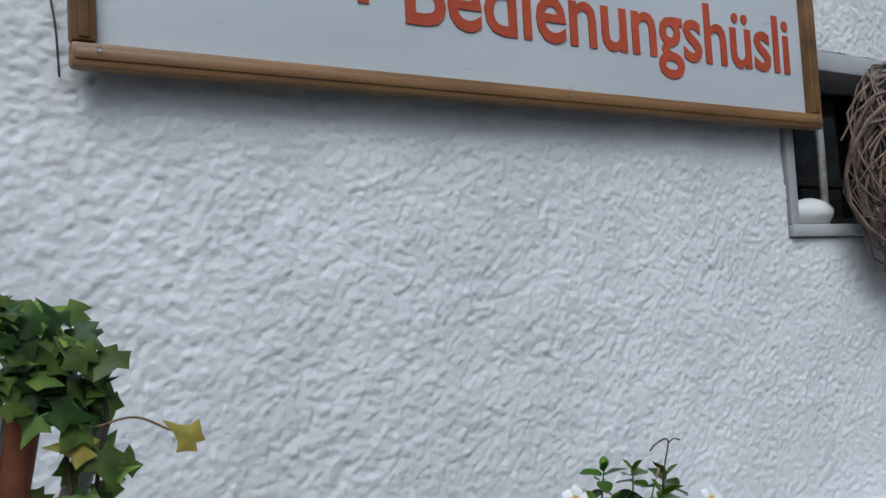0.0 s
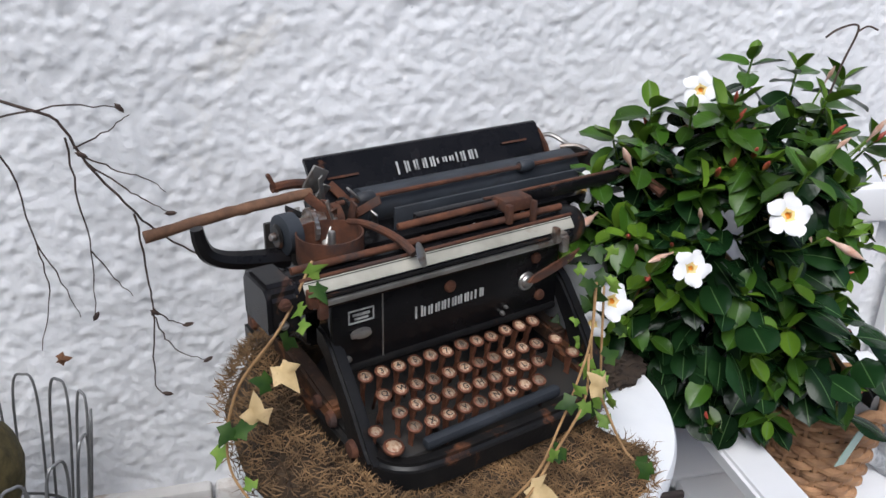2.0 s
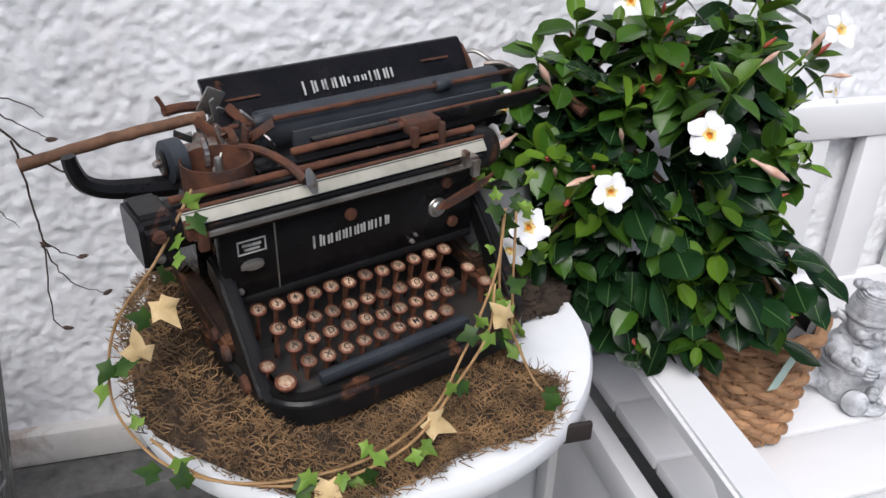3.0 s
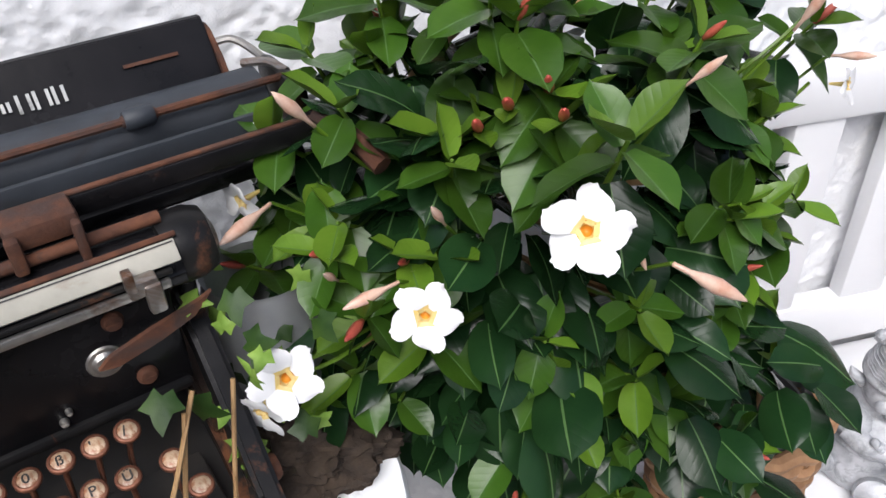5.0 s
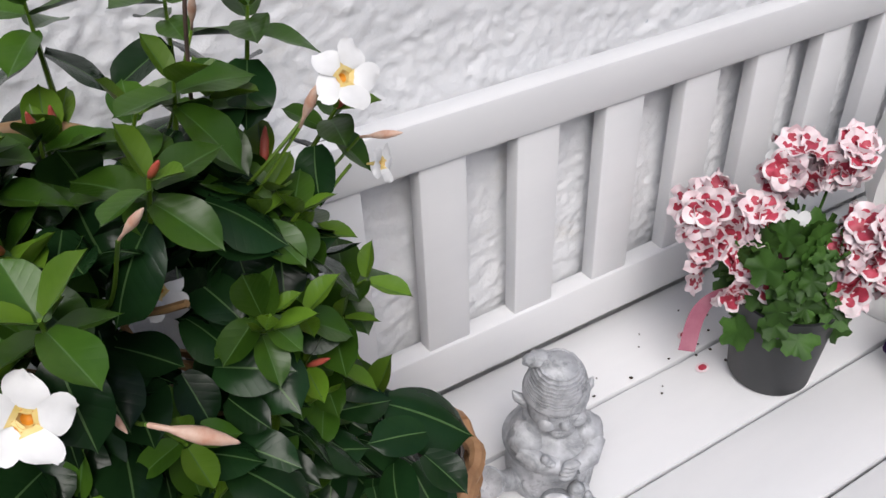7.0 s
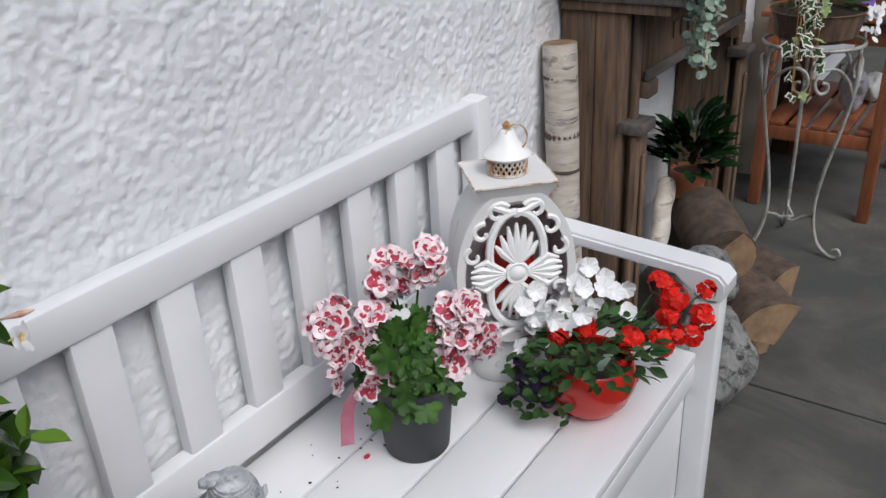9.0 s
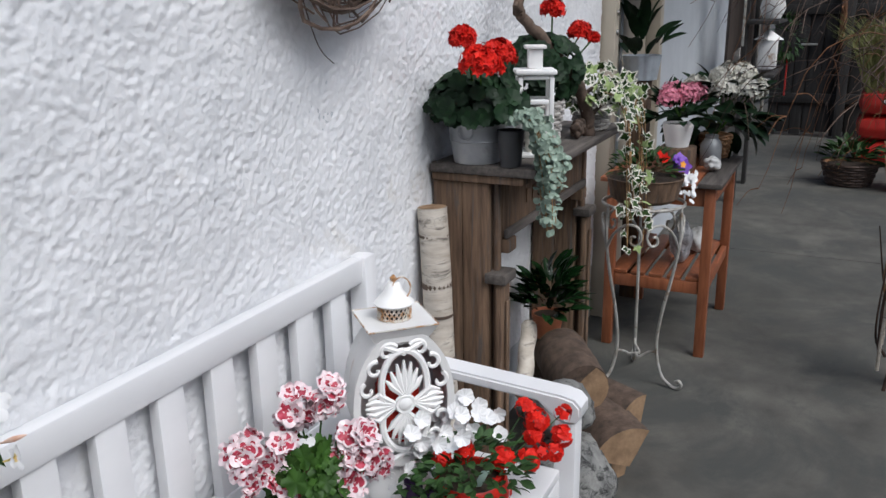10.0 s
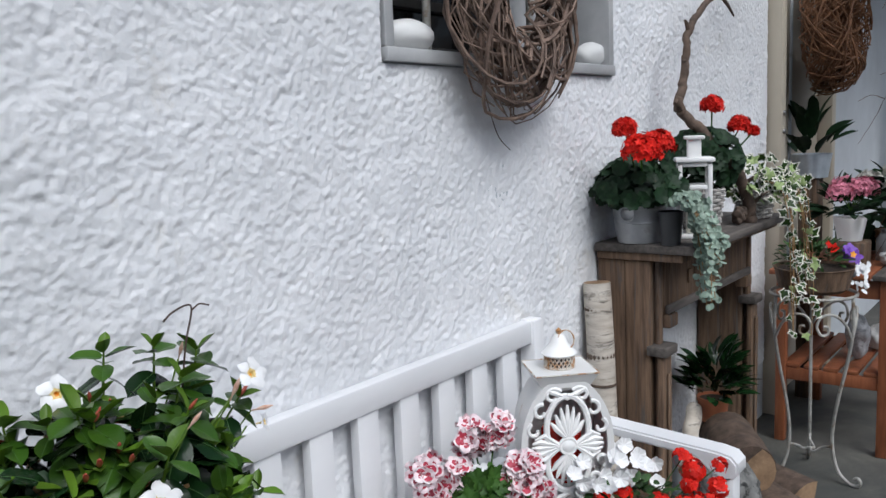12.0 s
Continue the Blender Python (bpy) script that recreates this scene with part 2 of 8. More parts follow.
RIBBON = material("mauve_ribbon", (0.38, 0.12, 0.18), (0.5, 0.2, 0.26), 40, 0.4, 0, 0.1, 90)
GNOMESTONE = material("silvered_stone", (0.33, 0.34, 0.36), (0.62, 0.63, 0.66), 45, 0.5, 0.1, 0.5, 110, stain=(0.24, 0.25, 0.26), amount=0.4, stain_scale=30)
PALEZINC = material("pale_blue_zinc", (0.4, 0.45, 0.5), (0.55, 0.6, 0.65), 20, 0.5, 0.2, 0.2, 60)
BIRCH = material("birch_bark", (0.46, 0.4, 0.33), (0.7, 0.65, 0.57), 12, 0.75, 0, 0.4, 60, stain=(0.07, 0.055, 0.045), amount=0.3, stretch=(1, 1, 4), stain_scale=9)
OLDWOOD = material("weathered_wood", (0.068, 0.04, 0.024), (0.235, 0.15, 0.092), 12, 0.8, 0, 0.6, 40, stretch=(6, 6, 0.5), stain=(0.1, 0.085, 0.074), amount=0.3, stain_scale=7, vary=0.15)
GREYWOOD = material("grey_shelf_wood", (0.05, 0.043, 0.038), (0.15, 0.13, 0.115), 12, 0.85, 0, 0.6, 40, stretch=(0.5, 5, 5), vary=0.1)
REDWOOD = material("stained_stool_wood", (0.2, 0.062, 0.025), (0.34, 0.12, 0.05), 12, 0.5, 0, 0.3, 50, stretch=(4, 4, 0.6), vary=0.12)
SPLITWOOD = material("split_log_wood", (0.3, 0.18, 0.09), (0.48, 0.32, 0.18), 14, 0.8, 0, 0.5, 60, stretch=(1, 5, 5), vary=0.2)
ENDGRAIN = material("log_end_grain", (0.2, 0.125, 0.07), (0.36, 0.24, 0.14), 30, 0.85, 0, 0.5, 90)
BARK = material("log_bark", (0.05, 0.035, 0.026), (0.16, 0.11, 0.08), 30, 0.9, 0, 0.9, 70)
LAVA = material("pitted_lava_stone", (0.14, 0.14, 0.135), (0.3, 0.3, 0.285), 22, 0.95, 0, 0.8, 90, stain=(0.02, 0.02, 0.02), amount=0.45, stain_scale=26)
PEBBLE = material("smooth_stone", (0.68, 0.68, 0.67), (0.78, 0.78, 0.77), 10, 0.6, 0, 0.2, 60)
IRON = material("grey_iron", (0.34, 0.33, 0.3), (0.5, 0.49, 0.46), 40, 0.55, 0.2, 0.4, 120, stain=(0.2, 0.15, 0.1), amount=0.35)
WIRE = material("galvanised_wire", (0.2, 0.2, 0.2), (0.36, 0.36, 0.36), 40, 0.4, 0.7, 0.1, 90)
BEIGE = material("beige_door", (0.42, 0.37, 0.29), (0.5, 0.45, 0.36), 5, 0.6, 0, 0.15, 40, stretch=(1, 1, 0.3))
FENCE = material("grey_fence_wood", (0.018, 0.017, 0.016), (0.05, 0.046, 0.044), 9, 0.9, 0, 0.6, 40, stretch=(4, 4, 0.4), vary=0.3)
BROWNBOARD = material("brown_shed_boards", (0.17, 0.1, 0.05), (0.29, 0.18, 0.095), 6, 0.85, 0, 0.5, 40, stretch=(4, 4, 0.4), vary=0.15)
DARKBEAM = material("dark_beam", (0.022, 0.016, 0.014), (0.05, 0.036, 0.03), 8, 0.8, 0, 0.4, 40)
AWNING = material("white_awning", (0.8, 0.8, 0.8), (0.85, 0.85, 0.85), 3, 0.7, 0, 0.1, 20, vary=0)
REDVINYL = material("red_padded_vinyl", (0.4, 0.015, 0.01), (0.52, 0.03, 0.02), 8, 0.4, 0, 0.1, 40, vary=0.05)
GRASSY = leafy("grass_blade", (0.1, 0.12, 0.035), (0.26, 0.25, 0.1), 30, 0.6, 0.2)
CORAL = material("coral_ornament", (0.62, 0.62, 0.6), (0.74, 0.74, 0.72), 60, 0.8, 0, 0.8, 120)
LABELMINT = material("plant_label", (0.42, 0.6, 0.52), (0.5, 0.66, 0.58), 20, 0.5, 0, 0)
HEDGE = material("courtyard_wall", (0.3, 0.3, 0.27), (0.42, 0.41, 0.38), 2, 0.9, 0, 0.3, 30, vary=0)


# ---- building blocks ----
def thing(name, loc=(0, 0, 0), label="", category="", group="", rz=0.0, rx=0.0, ry=0.0):
    ob = new(name)
    ob.empty_display_size = 0.05
    ob.matrix_basis = pose(*loc, rx, ry, rz)
    return tagged(ob, label, category, group)


def part(name, bm, mats, parent, label="", smooth=True, angle=40):
    me = bpy.data.meshes.new(name)
    bmesh.ops.recalc_face_normals(bm, faces=bm.faces)
    bm.to_mesh(me)
    bm.free()
    for m in (mats if isinstance(mats, (list, tuple)) else [mats]):
        me.materials.append(m)
    if smooth:
        me.shade_smooth()
        me.set_sharp_from_angle(angle=radians(angle))
    ob = new(name, me)
    if parent is not None:
        ob.parent = parent
    return tagged(ob, label)


def structure(name, bm, mats, label="", category="", smooth=True):
    return tagged(part(name, bm, mats, None, label, smooth), category=category, kind="structure")


def linked(name, me, parent, m, label=""):
    ob = new(name, me)
    ob.parent = parent
    ob.matrix_basis = m
    return tagged(ob, label)


def cube(bm, c, s, bev=0.0, m=None, mi=0, seg=2):
    r = bmesh.ops.create_cube(bm, size=1.0, matrix=(m or Matrix()) @ Matrix.Translation(c) @ Matrix.Diagonal((*s, 1)))
    vs = r["verts"]
    fs = {f for v in vs for f in v.link_faces}
    for f in fs:
        f.material_index = mi
    if bev:
        es = {e for v in vs for e in v.link_edges}
        bmesh.ops.bevel(bm, geom=list(es), offset=min(bev, min(s) * 0.45), segments=seg, profile=0.5, affect="EDGES")
    return bm


def box(c, s, bev=0.0, m=None):
    return cube(bmesh.new(), c, s, bev, m)


def lathe(bm, prof, seg=24, m=None, mi=0, sx=1.0, sy=1.0):
    m = m or Matrix()
    rows = []
    for r, z in prof:
        if r < 1e-5:
            rows.append([bm.verts.new(m @ Vector((0, 0, z)))])
        else:
            rows.append([bm.verts.new(m @ Vector((r * sx * math.cos(2 * math.pi * i / seg), r * sy * math.sin(2 * math.pi * i / seg), z))) for i in range(seg)])
    for a, b in zip(rows, rows[1:]):
        for i in range(seg):
            j = (i + 1) % seg
            q = [a[i % len(a)], a[j % len(a)], b[j % len(b)], b[i % len(b)]]
            q = list(dict.fromkeys(q))
            if len(q) > 2:
                bm.faces.new(q).material_index = mi
    return bm


def tube(bm, pts, rad, seg=8, mi=0, cap=True):
    pts = [Vector(p) for p in pts]
    n = len(pts)
    rads = rad if isinstance(rad, (list, tuple)) else [rad] * n
    side = None
    rows = []
    for i, p in enumerate(pts):
        d = (pts[min(i + 1, n - 1)] - pts[max(i - 1, 0)])
        if d.length < 1e-9:
            d = Vector((0, 0, 1))
        d.normalize()
        if side is None:
            side = d.orthogonal().normalized()
        side = (side - d * side.dot(d))
        side = side.normalized() if side.length > 1e-6 else d.orthogonal().normalized()
        up = d.cross(side)
        rows.append([bm.verts.new(p + (side * math.cos(2 * math.pi * k / seg) + up * math.sin(2 * math.pi * k / seg)) * rads[i]) for k in range(seg)])
    for a, b in zip(rows, rows[1:]):
        for k in range(seg):
            bm.faces.new((a[k], a[(k + 1) % seg], b[(k + 1) % seg], b[k])).material_index = mi
    if cap and seg > 2:
        bm.faces.new(rows[0][::-1]).material_index = mi
        bm.faces.new(rows[-1]).material_index = mi
    return bm


def smooth_line(pts, n=6):
    """Catmull-Rom through the points."""
    p = [Vector(q) for q in pts]
    p = [2 * p[0] - p[1]] + p + [2 * p[-1] - p[-2]]
    out = []
    for i in range(1, len(p) - 2):
        for k in range(n):
            t = k / n
            out.append(0.5 * ((2 * p[i]) + (p[i + 1] - p[i - 1]) * t + (2 * p[i - 1] - 5 * p[i] + 4 * p[i + 1] - p[i + 2]) * t * t + (3 * p[i] - p[i - 1] - 3 * p[i + 1] + p[i + 2]) * t ** 3))
    out.append(p[-2])
    return out


def outline_slab(bm, pts, depth, m=None, mi=0):
    """A flat outline in x and z, extruded in y."""
    m = m or Matrix()
    a = [bm.verts.new(m @ Vector((x, 0, z))) for x, z in pts]
    b = [bm.verts.new(m @ Vector((x, depth, z))) for x, z in pts]
    n = len(pts)
    bm.faces.new(a).material_index = mi
    bm.faces.new(b[::-1]).material_index = mi
    for i in range(n):
        bm.faces.new((a[i], a[(i + 1) % n], b[(i + 1) % n], b[i])).material_index = mi
    return bm


def aim(p, d, roll=0.0):
    """A pose at p whose x axis runs along d, z as upright as can be."""
    x = Vector(d).normalized()
    up = Vector((0, 0, 1)) if abs(x.z) < 0.97 else Vector((0, 1, 0))
    y = up.cross(x).normalized()
    z = x.cross(y)
    m = Matrix((x, y, z)).transposed().to_4x4()
    return Matrix.Translation(p) @ m @ Matrix.Rotation(roll, 4, "X")


def rnd(a, b):
    return random.uniform(a, b)


def leaf(bm, m, length, width, fold=0.25, droop=0.25, n=6, tip=1.0, mi=0):
    """An oval leaf along x with a folded midrib."""
    rows = []
    for i in range(n + 1):
        u = i / n
        w = width * 0.5 * math.sin(math.pi * min(1, u ** 0.95 * 0.95 + 0.03)) ** 0.62 if i < n else 0.0
        z = -droop * length * u * u
        c = bm.verts.new(m @ Vector((u * length * tip, 0, z)))
        if w < 1e-4:
            rows.append([c])
        else:
            rows.append([bm.verts.new(m @ Vector((u * length, w, z + fold * w))), bm.verts.new(m @ Vector((u * length, w * 0.5, z + fold * w * 0.62))), c,
                         bm.verts.new(m @ Vector((u * length, -w * 0.5, z + fold * w * 0.62))), bm.verts.new(m @ Vector((u * length, -w, z + fold * w)))])
    for a, b in zip(rows, rows[1:]):
        if len(a) == 5 and len(b) == 5:
            for k in range(4):
                bm.faces.new((a[k], a[k + 1], b[k + 1], b[k])).material_index = mi
        elif len(a) == 5:
            for k in range(4):
                bm.faces.new((a[k], a[k + 1], b[0])).material_index = mi
        elif len(b) == 5:
            for k in range(4):
                bm.faces.new((a[0], b[k + 1], b[k])).material_index = mi
    return bm


def fan(bm, m, ring, mi=0, mid=0.0, inner=None):
    """A leaf or petal disc from an outline in x and y round the origin; inner: share and material of an inner disc."""
    outer = [bm.verts.new(m @ Vector(p)) for p in ring]
    n = len(ring)
    c = bm.verts.new(m @ Vector((0, 0, mid)))
    if inner:
        s, mj = inner
        ins = [bm.verts.new(m @ Vector((p[0] * s, p[1] * s, mid + (p[2] - mid) * s))) for p in ring]
        for i in range(n):
            j = (i + 1) % n
            bm.faces.new((outer[i], outer[j], ins[j], ins[i])).material_index = mi
            bm.faces.new((ins[i], ins[j], c)).material_index = mj
    else:
        for i in range(n):
            bm.faces.new((outer[i], outer[(i + 1) % n], c)).material_index = mi
    return bm


def ivy_ring(size):
    pts = []
    for a, r in ((-180, 0.28), (-150, 0.68), (-115, 0.56), (-75, 0.88), (-47, 0.56), (-20, 0.78), (0, 1.35), (20, 0.78), (47, 0.56), (75, 0.88), (115, 0.56), (150, 0.68)):
        t = radians(a + rnd(-4, 4))
        pts.append((size * 0.55 * r * math.cos(t) * rnd(0.9, 1.1), size * 0.55 * r * math.sin(t), rnd(-0.05, 0.09) * size))
    return pts


def round_ring(size, n=16, scallop=0.07, cup=0.15, gap=0.0):
    pts = []
    for i in range(n):
        t = 2 * math.pi * i / n
        r = size * 0.5 * (1 + scallop * (1 if i % 2 else -1))
        pts.append((r * math.cos(t), r * math.sin(t), cup * size * rnd(0.5, 1.2)))
    return pts


def twirl(d, spread):
    v = Vector(d) + Vector((rnd(-1, 1), rnd(-1, 1), rnd(-1, 1))) * spread
    return v.normalized()


def on_ball():
    while True:
        v = Vector((rnd(-1, 1), rnd(-1, 1), rnd(-1, 1)))
        if 0.05 < v.length < 1:
            return v.normalized()


def facing(p, d, roll=0.0):
    """A pose at p whose z axis runs along d."""
    z = Vector(d).normalized()
    return Matrix.Translation(p) @ z.to_track_quat("Z", "Y").to_matrix().to_4x4() @ Matrix.Rotation(roll, 4, "Z")


def mesh_of(name, bm, mats):
    me = bpy.data.meshes.new(name)
    bmesh.ops.recalc_face_normals(bm, faces=bm.faces)
    bm.to_mesh(me), bm.free()
    for m in (mats if isinstance(mats, (list, tuple)) else [mats]):
        me.materials.append(m)
    me.shade_smooth()
    return me


# ---- setting ----
WX0, WX1, WZ0, WZ1 = 0.0, 0.99, 1.467, 1.905


def wall_house():
    bm = bmesh.new()
    for x0, x1, z0, z1 in ((-4.5, WX0, 0, 2.9), (WX0, WX1, 0, WZ0), (WX0, WX1, WZ1, 2.9), (WX1, 2.5, 0, 2.9), (2.5, 3.5, 2.15, 2.9)):
        cube(bm, ((x0 + x1) / 2, 0.15, (z0 + z1) / 2), (x1 - x0, 0.3, z1 - z0))
    w = structure("wall_house", bm, PLASTER, "white rough-cast house wall with a small barred window", "wall", False)
    # rough-cast coat: a relief sheet with soft lumps
    step = 0.0036
    xs = np.arange(-2.0, 2.5, step)
    zs = np.arange(0.25, 2.4, step)
    gx, gz = np.meshgrid(xs, zs)
    fz, fx = np.meshgrid(np.fft.fftfreq(len(zs), step), np.fft.fftfreq(len(xs), step), indexing="ij")
    f = np.sqrt(fz ** 2 + fx ** 2)

    def soft(peak, seed):
        w = np.fft.fft2(np.random.default_rng(seed).standard_normal((len(zs), len(xs))))
        h = np.real(np.fft.ifft2(w * np.exp(-(f / peak) ** 2)))
        return h / h.std()

    def grains(cell, seed, lo, hi):
        """Domed grains of stone thrown on the wall, one to a cell, with ragged outlines."""
        rg = np.random.default_rng(seed)
        px, pz = gx + 0.3 * cell * soft(0.6 / cell, seed + 50), gz + 0.3 * cell * soft(0.6 / cell, seed + 60)
        nx, nz = int(5.5 / cell) + 4, int(3.0 / cell) + 4
        jx, jz = rg.random((nz, nx)), rg.random((nz, nx))
        rr, hh = rg.uniform(0.55, 1.0, (nz, nx)), rg.uniform(lo, hi, (nz, nx))
        ci, cj = np.floor((px + 2.3) / cell).astype(int), np.floor((pz + 0.1) / cell).astype(int)
        out = np.zeros_like(px)
        for a in (-1, 0, 1):
            for b in (-1, 0, 1):
                i, j = np.clip(ci + a, 0, nx - 1), np.clip(cj + b, 0, nz - 1)
                d2 = (((px + 2.3) / cell - i - jx[j, i]) ** 2 + ((pz + 0.1) / cell - j - jz[j, i]) ** 2) / rr[j, i] ** 2
                out = np.maximum(out, hh[j, i] * np.sqrt(np.clip(1 - d2, 0, None)))
        return out
    h = grains(0.0125, 5, 0.2, 1.0) + 0.55 * grains(0.0085, 9, 0.0, 1.0) + 0.25 * soft(75, 2) + 0.2 * soft(18, 4)
    y = -(0.003 + 0.0026 * h + 0.0012 * soft(5, 3))
    co = np.stack([gx.ravel(), y.ravel(), gz.ravel()], 1)
    nx, nz = len(xs), len(zs)
    idx = np.arange(nx * nz).reshape(nz, nx)
    quads = np.stack([idx[:-1, :-1].ravel(), idx[:-1, 1:].ravel(), idx[1:, 1:].ravel(), idx[1:, :-1].ravel()], 1)
    cx = gx[:-1, :-1].ravel() + step / 2
    cz = gz[:-1, :-1].ravel() + step / 2
    keep = ~((cx > WX0 - 0.004) & (cx < WX1 + 0.004) & (cz > WZ0 - 0.004) & (cz < WZ1 + 0.004))
    me = bpy.data.meshes.new("rough_cast")
    me.from_pydata(co.tolist(), [], quads[keep].tolist())
    me.materials.append(STUCCO)
    me.shade_smooth()
    coat = new("rough_cast", me)
    coat.parent = w
    tagged(coat, "white lumpy rough-cast render")
    return w


wall_house()
b = bmesh.new()
cube(b, (5.0, 0.15, 1.45), (3.0, 0.3, 2.9))
structure("wall_annex", b, PLASTER, "plain pale plaster wall past the door", "wall", False)
b = box((-4.65, -3.0, 1.4), (0.3, 6.6, 2.8))
structure("wall_west", b, HEDGE, "plain courtyard wall", "wall", False)
b = box((2.0, -6.2, 1.1), (14.0, 0.2, 2.2))
structure("wall_south", b, HEDGE, "plain courtyard wall", "wall", False)
b = bmesh.new()
cube(b, (0, 0, -0.06), (400, 400, 0.1))
structure("ground", b, CONCRETE, "grey concrete yard ground", "ground", False)
# concrete slabs of the path with narrow joints between them
paving = structure("pavement", box((2.0, -1.6, -0.012), (13.6, 3.4, 0.006)), ASPHALT, "worn grey concrete path in large slabs", "pavement", False)
for x0, x1 in ((-4.4, -1.6), (-1.592, 1.06), (1.068, 3.9), (3.908, 6.2), (6.208, 8.8)):
    sl = box(((x0 + x1) / 2, -1.6, -0.004), (x1 - x0, 3.4, 0.008), 0.003)
    part("slab", sl, CONCRETE, paving, "", False)

# stone ledge along the foot of the wall
ledge = structure("wall_ledge", box((-2.75, -0.05, 0.205), (3.3, 0.09, 0.41), 0.01), ASPHALT, "dark rough stone ledge at the wall foot", "ledge")
for x0, x1 in ((-4.3, -3.0), (-2.995, -1.37), (-1.365, -1.1)):
    part("curb_strip", box(((x0 + x1) / 2, -0.012, 0.437), (x1 - x0, 0.026, 0.054), 0.006), CURB, ledge, "pale painted strip with a cracked joint")


def window():
    w = tagged(thing("window_1", (0, 0, 0), "small barred window with grey painted surround", "window"), kind="structure")
    bm = bmesh.new()
    t = 0.028
    cube(bm, ((WX0 + WX1) / 2, 0.06, WZ0 + t / 2), (WX1 - WX0, 0.16, t), 0.004)
    part("window_sill", bm, GREYPAINT, w, "grey painted sill")
    bm = bmesh.new()
    cube(bm, (WX0 + t / 2, 0.06, (WZ0 + WZ1) / 2 + 0.014), (t, 0.15, WZ1 - WZ0 - t), 0.004)
    cube(bm, (WX1 - t / 2, 0.06, (WZ0 + WZ1) / 2 + 0.014), (t, 0.15, WZ1 - WZ0 - t), 0.004)
    cube(bm, ((WX0 + WX1) / 2, 0.06, WZ1 - 0.024), (WX1 - WX0 - 2 * t, 0.15, 0.048), 0.004)
    part("surround", bm, GREYPAINT, w)
    bm = bmesh.new()
    for x, s in ((0.05, 0.04), (0.52, 0.05), (0.945, 0.04)):
        cube(bm, (x, 0.16, 1.68), (s, 0.04, 0.37), 0.004)
    for z in (1.515, 1.62):
        cube(bm, (0.5, 0.158, z), (0.93, 0.03, 0.022), 0.003)
    part("window_frame", bm, FENCE, w, "weathered dark casement")
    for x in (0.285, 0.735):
        pane = part("pane", box((x, 0.17, 1.68), (0.43, 0.006, 0.36)), WINDOWDARK, w, "", False)
    for x in (0.212, 0.42, 0.64, 0.84):
        bm = tube(bmesh.new(), [(x, 0.05, WZ0 + t), (x + rnd(-.003, .003), 0.05, 1.7), (x, 0.05, WZ1 - 0.03)], 0.0095, 10)
        part("bar", bm, IRON, w, "pale painted iron bar")
    part("blind", box((0.80, 0.12, 1.69), (0.3, 0.012, 0.36), 0.003), GREYPAINT, w, "grey shutter board behind the bars")
    # Flat black panel in place of a room, darkness painted in.
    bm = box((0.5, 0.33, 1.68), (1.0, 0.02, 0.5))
    part("dark_room", bm, WINDOWDARK, w, "black panel standing in for the unlit room behind the glass", False)


window()


def pillow_stone(loc, s, name, label, rz=0, mat=PEBBLE):
    bm = bmesh.new()
    bmesh.ops.create_icosphere(bm, subdivisions=3, radius=1.0)
    for v in bm.verts:
        k = 1 + 0.12 * noise.noise(v.co * 1.7 + Vector(loc) * 9)
        v.co = Vector((v.co.x * s[0] * k, v.co.y * s[1] * k, (v.co.z if v.co.z > -0.75 else -0.75) * s[2] * k))
    zmin = min(v.co.z for v in bm.verts)
    for v in bm.verts:
        v.co.z -= zmin
    ob = part(name, bm, mat, None)
    ob.matrix_basis = pose(*loc, 0, 0, rz)
    return tagged(ob, label, "stone")


pillow_stone((0.115, 0.03, WZ0 + 0.029), (0.085, 0.045, 0.036), "sill_stone", "smooth white pebble lying on the window sill", 4)
pillow_stone((0.925, 0.03, WZ0 + 0.029), (0.05, 0.04, 0.036), "sill_stone", "smooth white pebble lying on the window sill", -8)


# ---- sign ----
def text_mesh(body, size, depth, spacing=1.0):
    cu = bpy.data.curves.new("lettering", "FONT")
    cu.body, cu.size, cu.extrude, cu.space_character, cu.resolution_u = body, size, depth, spacing, 3
    cu.offset = size * 0.014
    ob = bpy.data.objects.new("lettering", cu)
    scene.collection.objects.link(ob)
    me = bpy.data.meshes.new_from_object(ob.evaluated_get(bpy.context.evaluated_depsgraph_get()))
    bpy.data.objects.remove(ob)
    return me


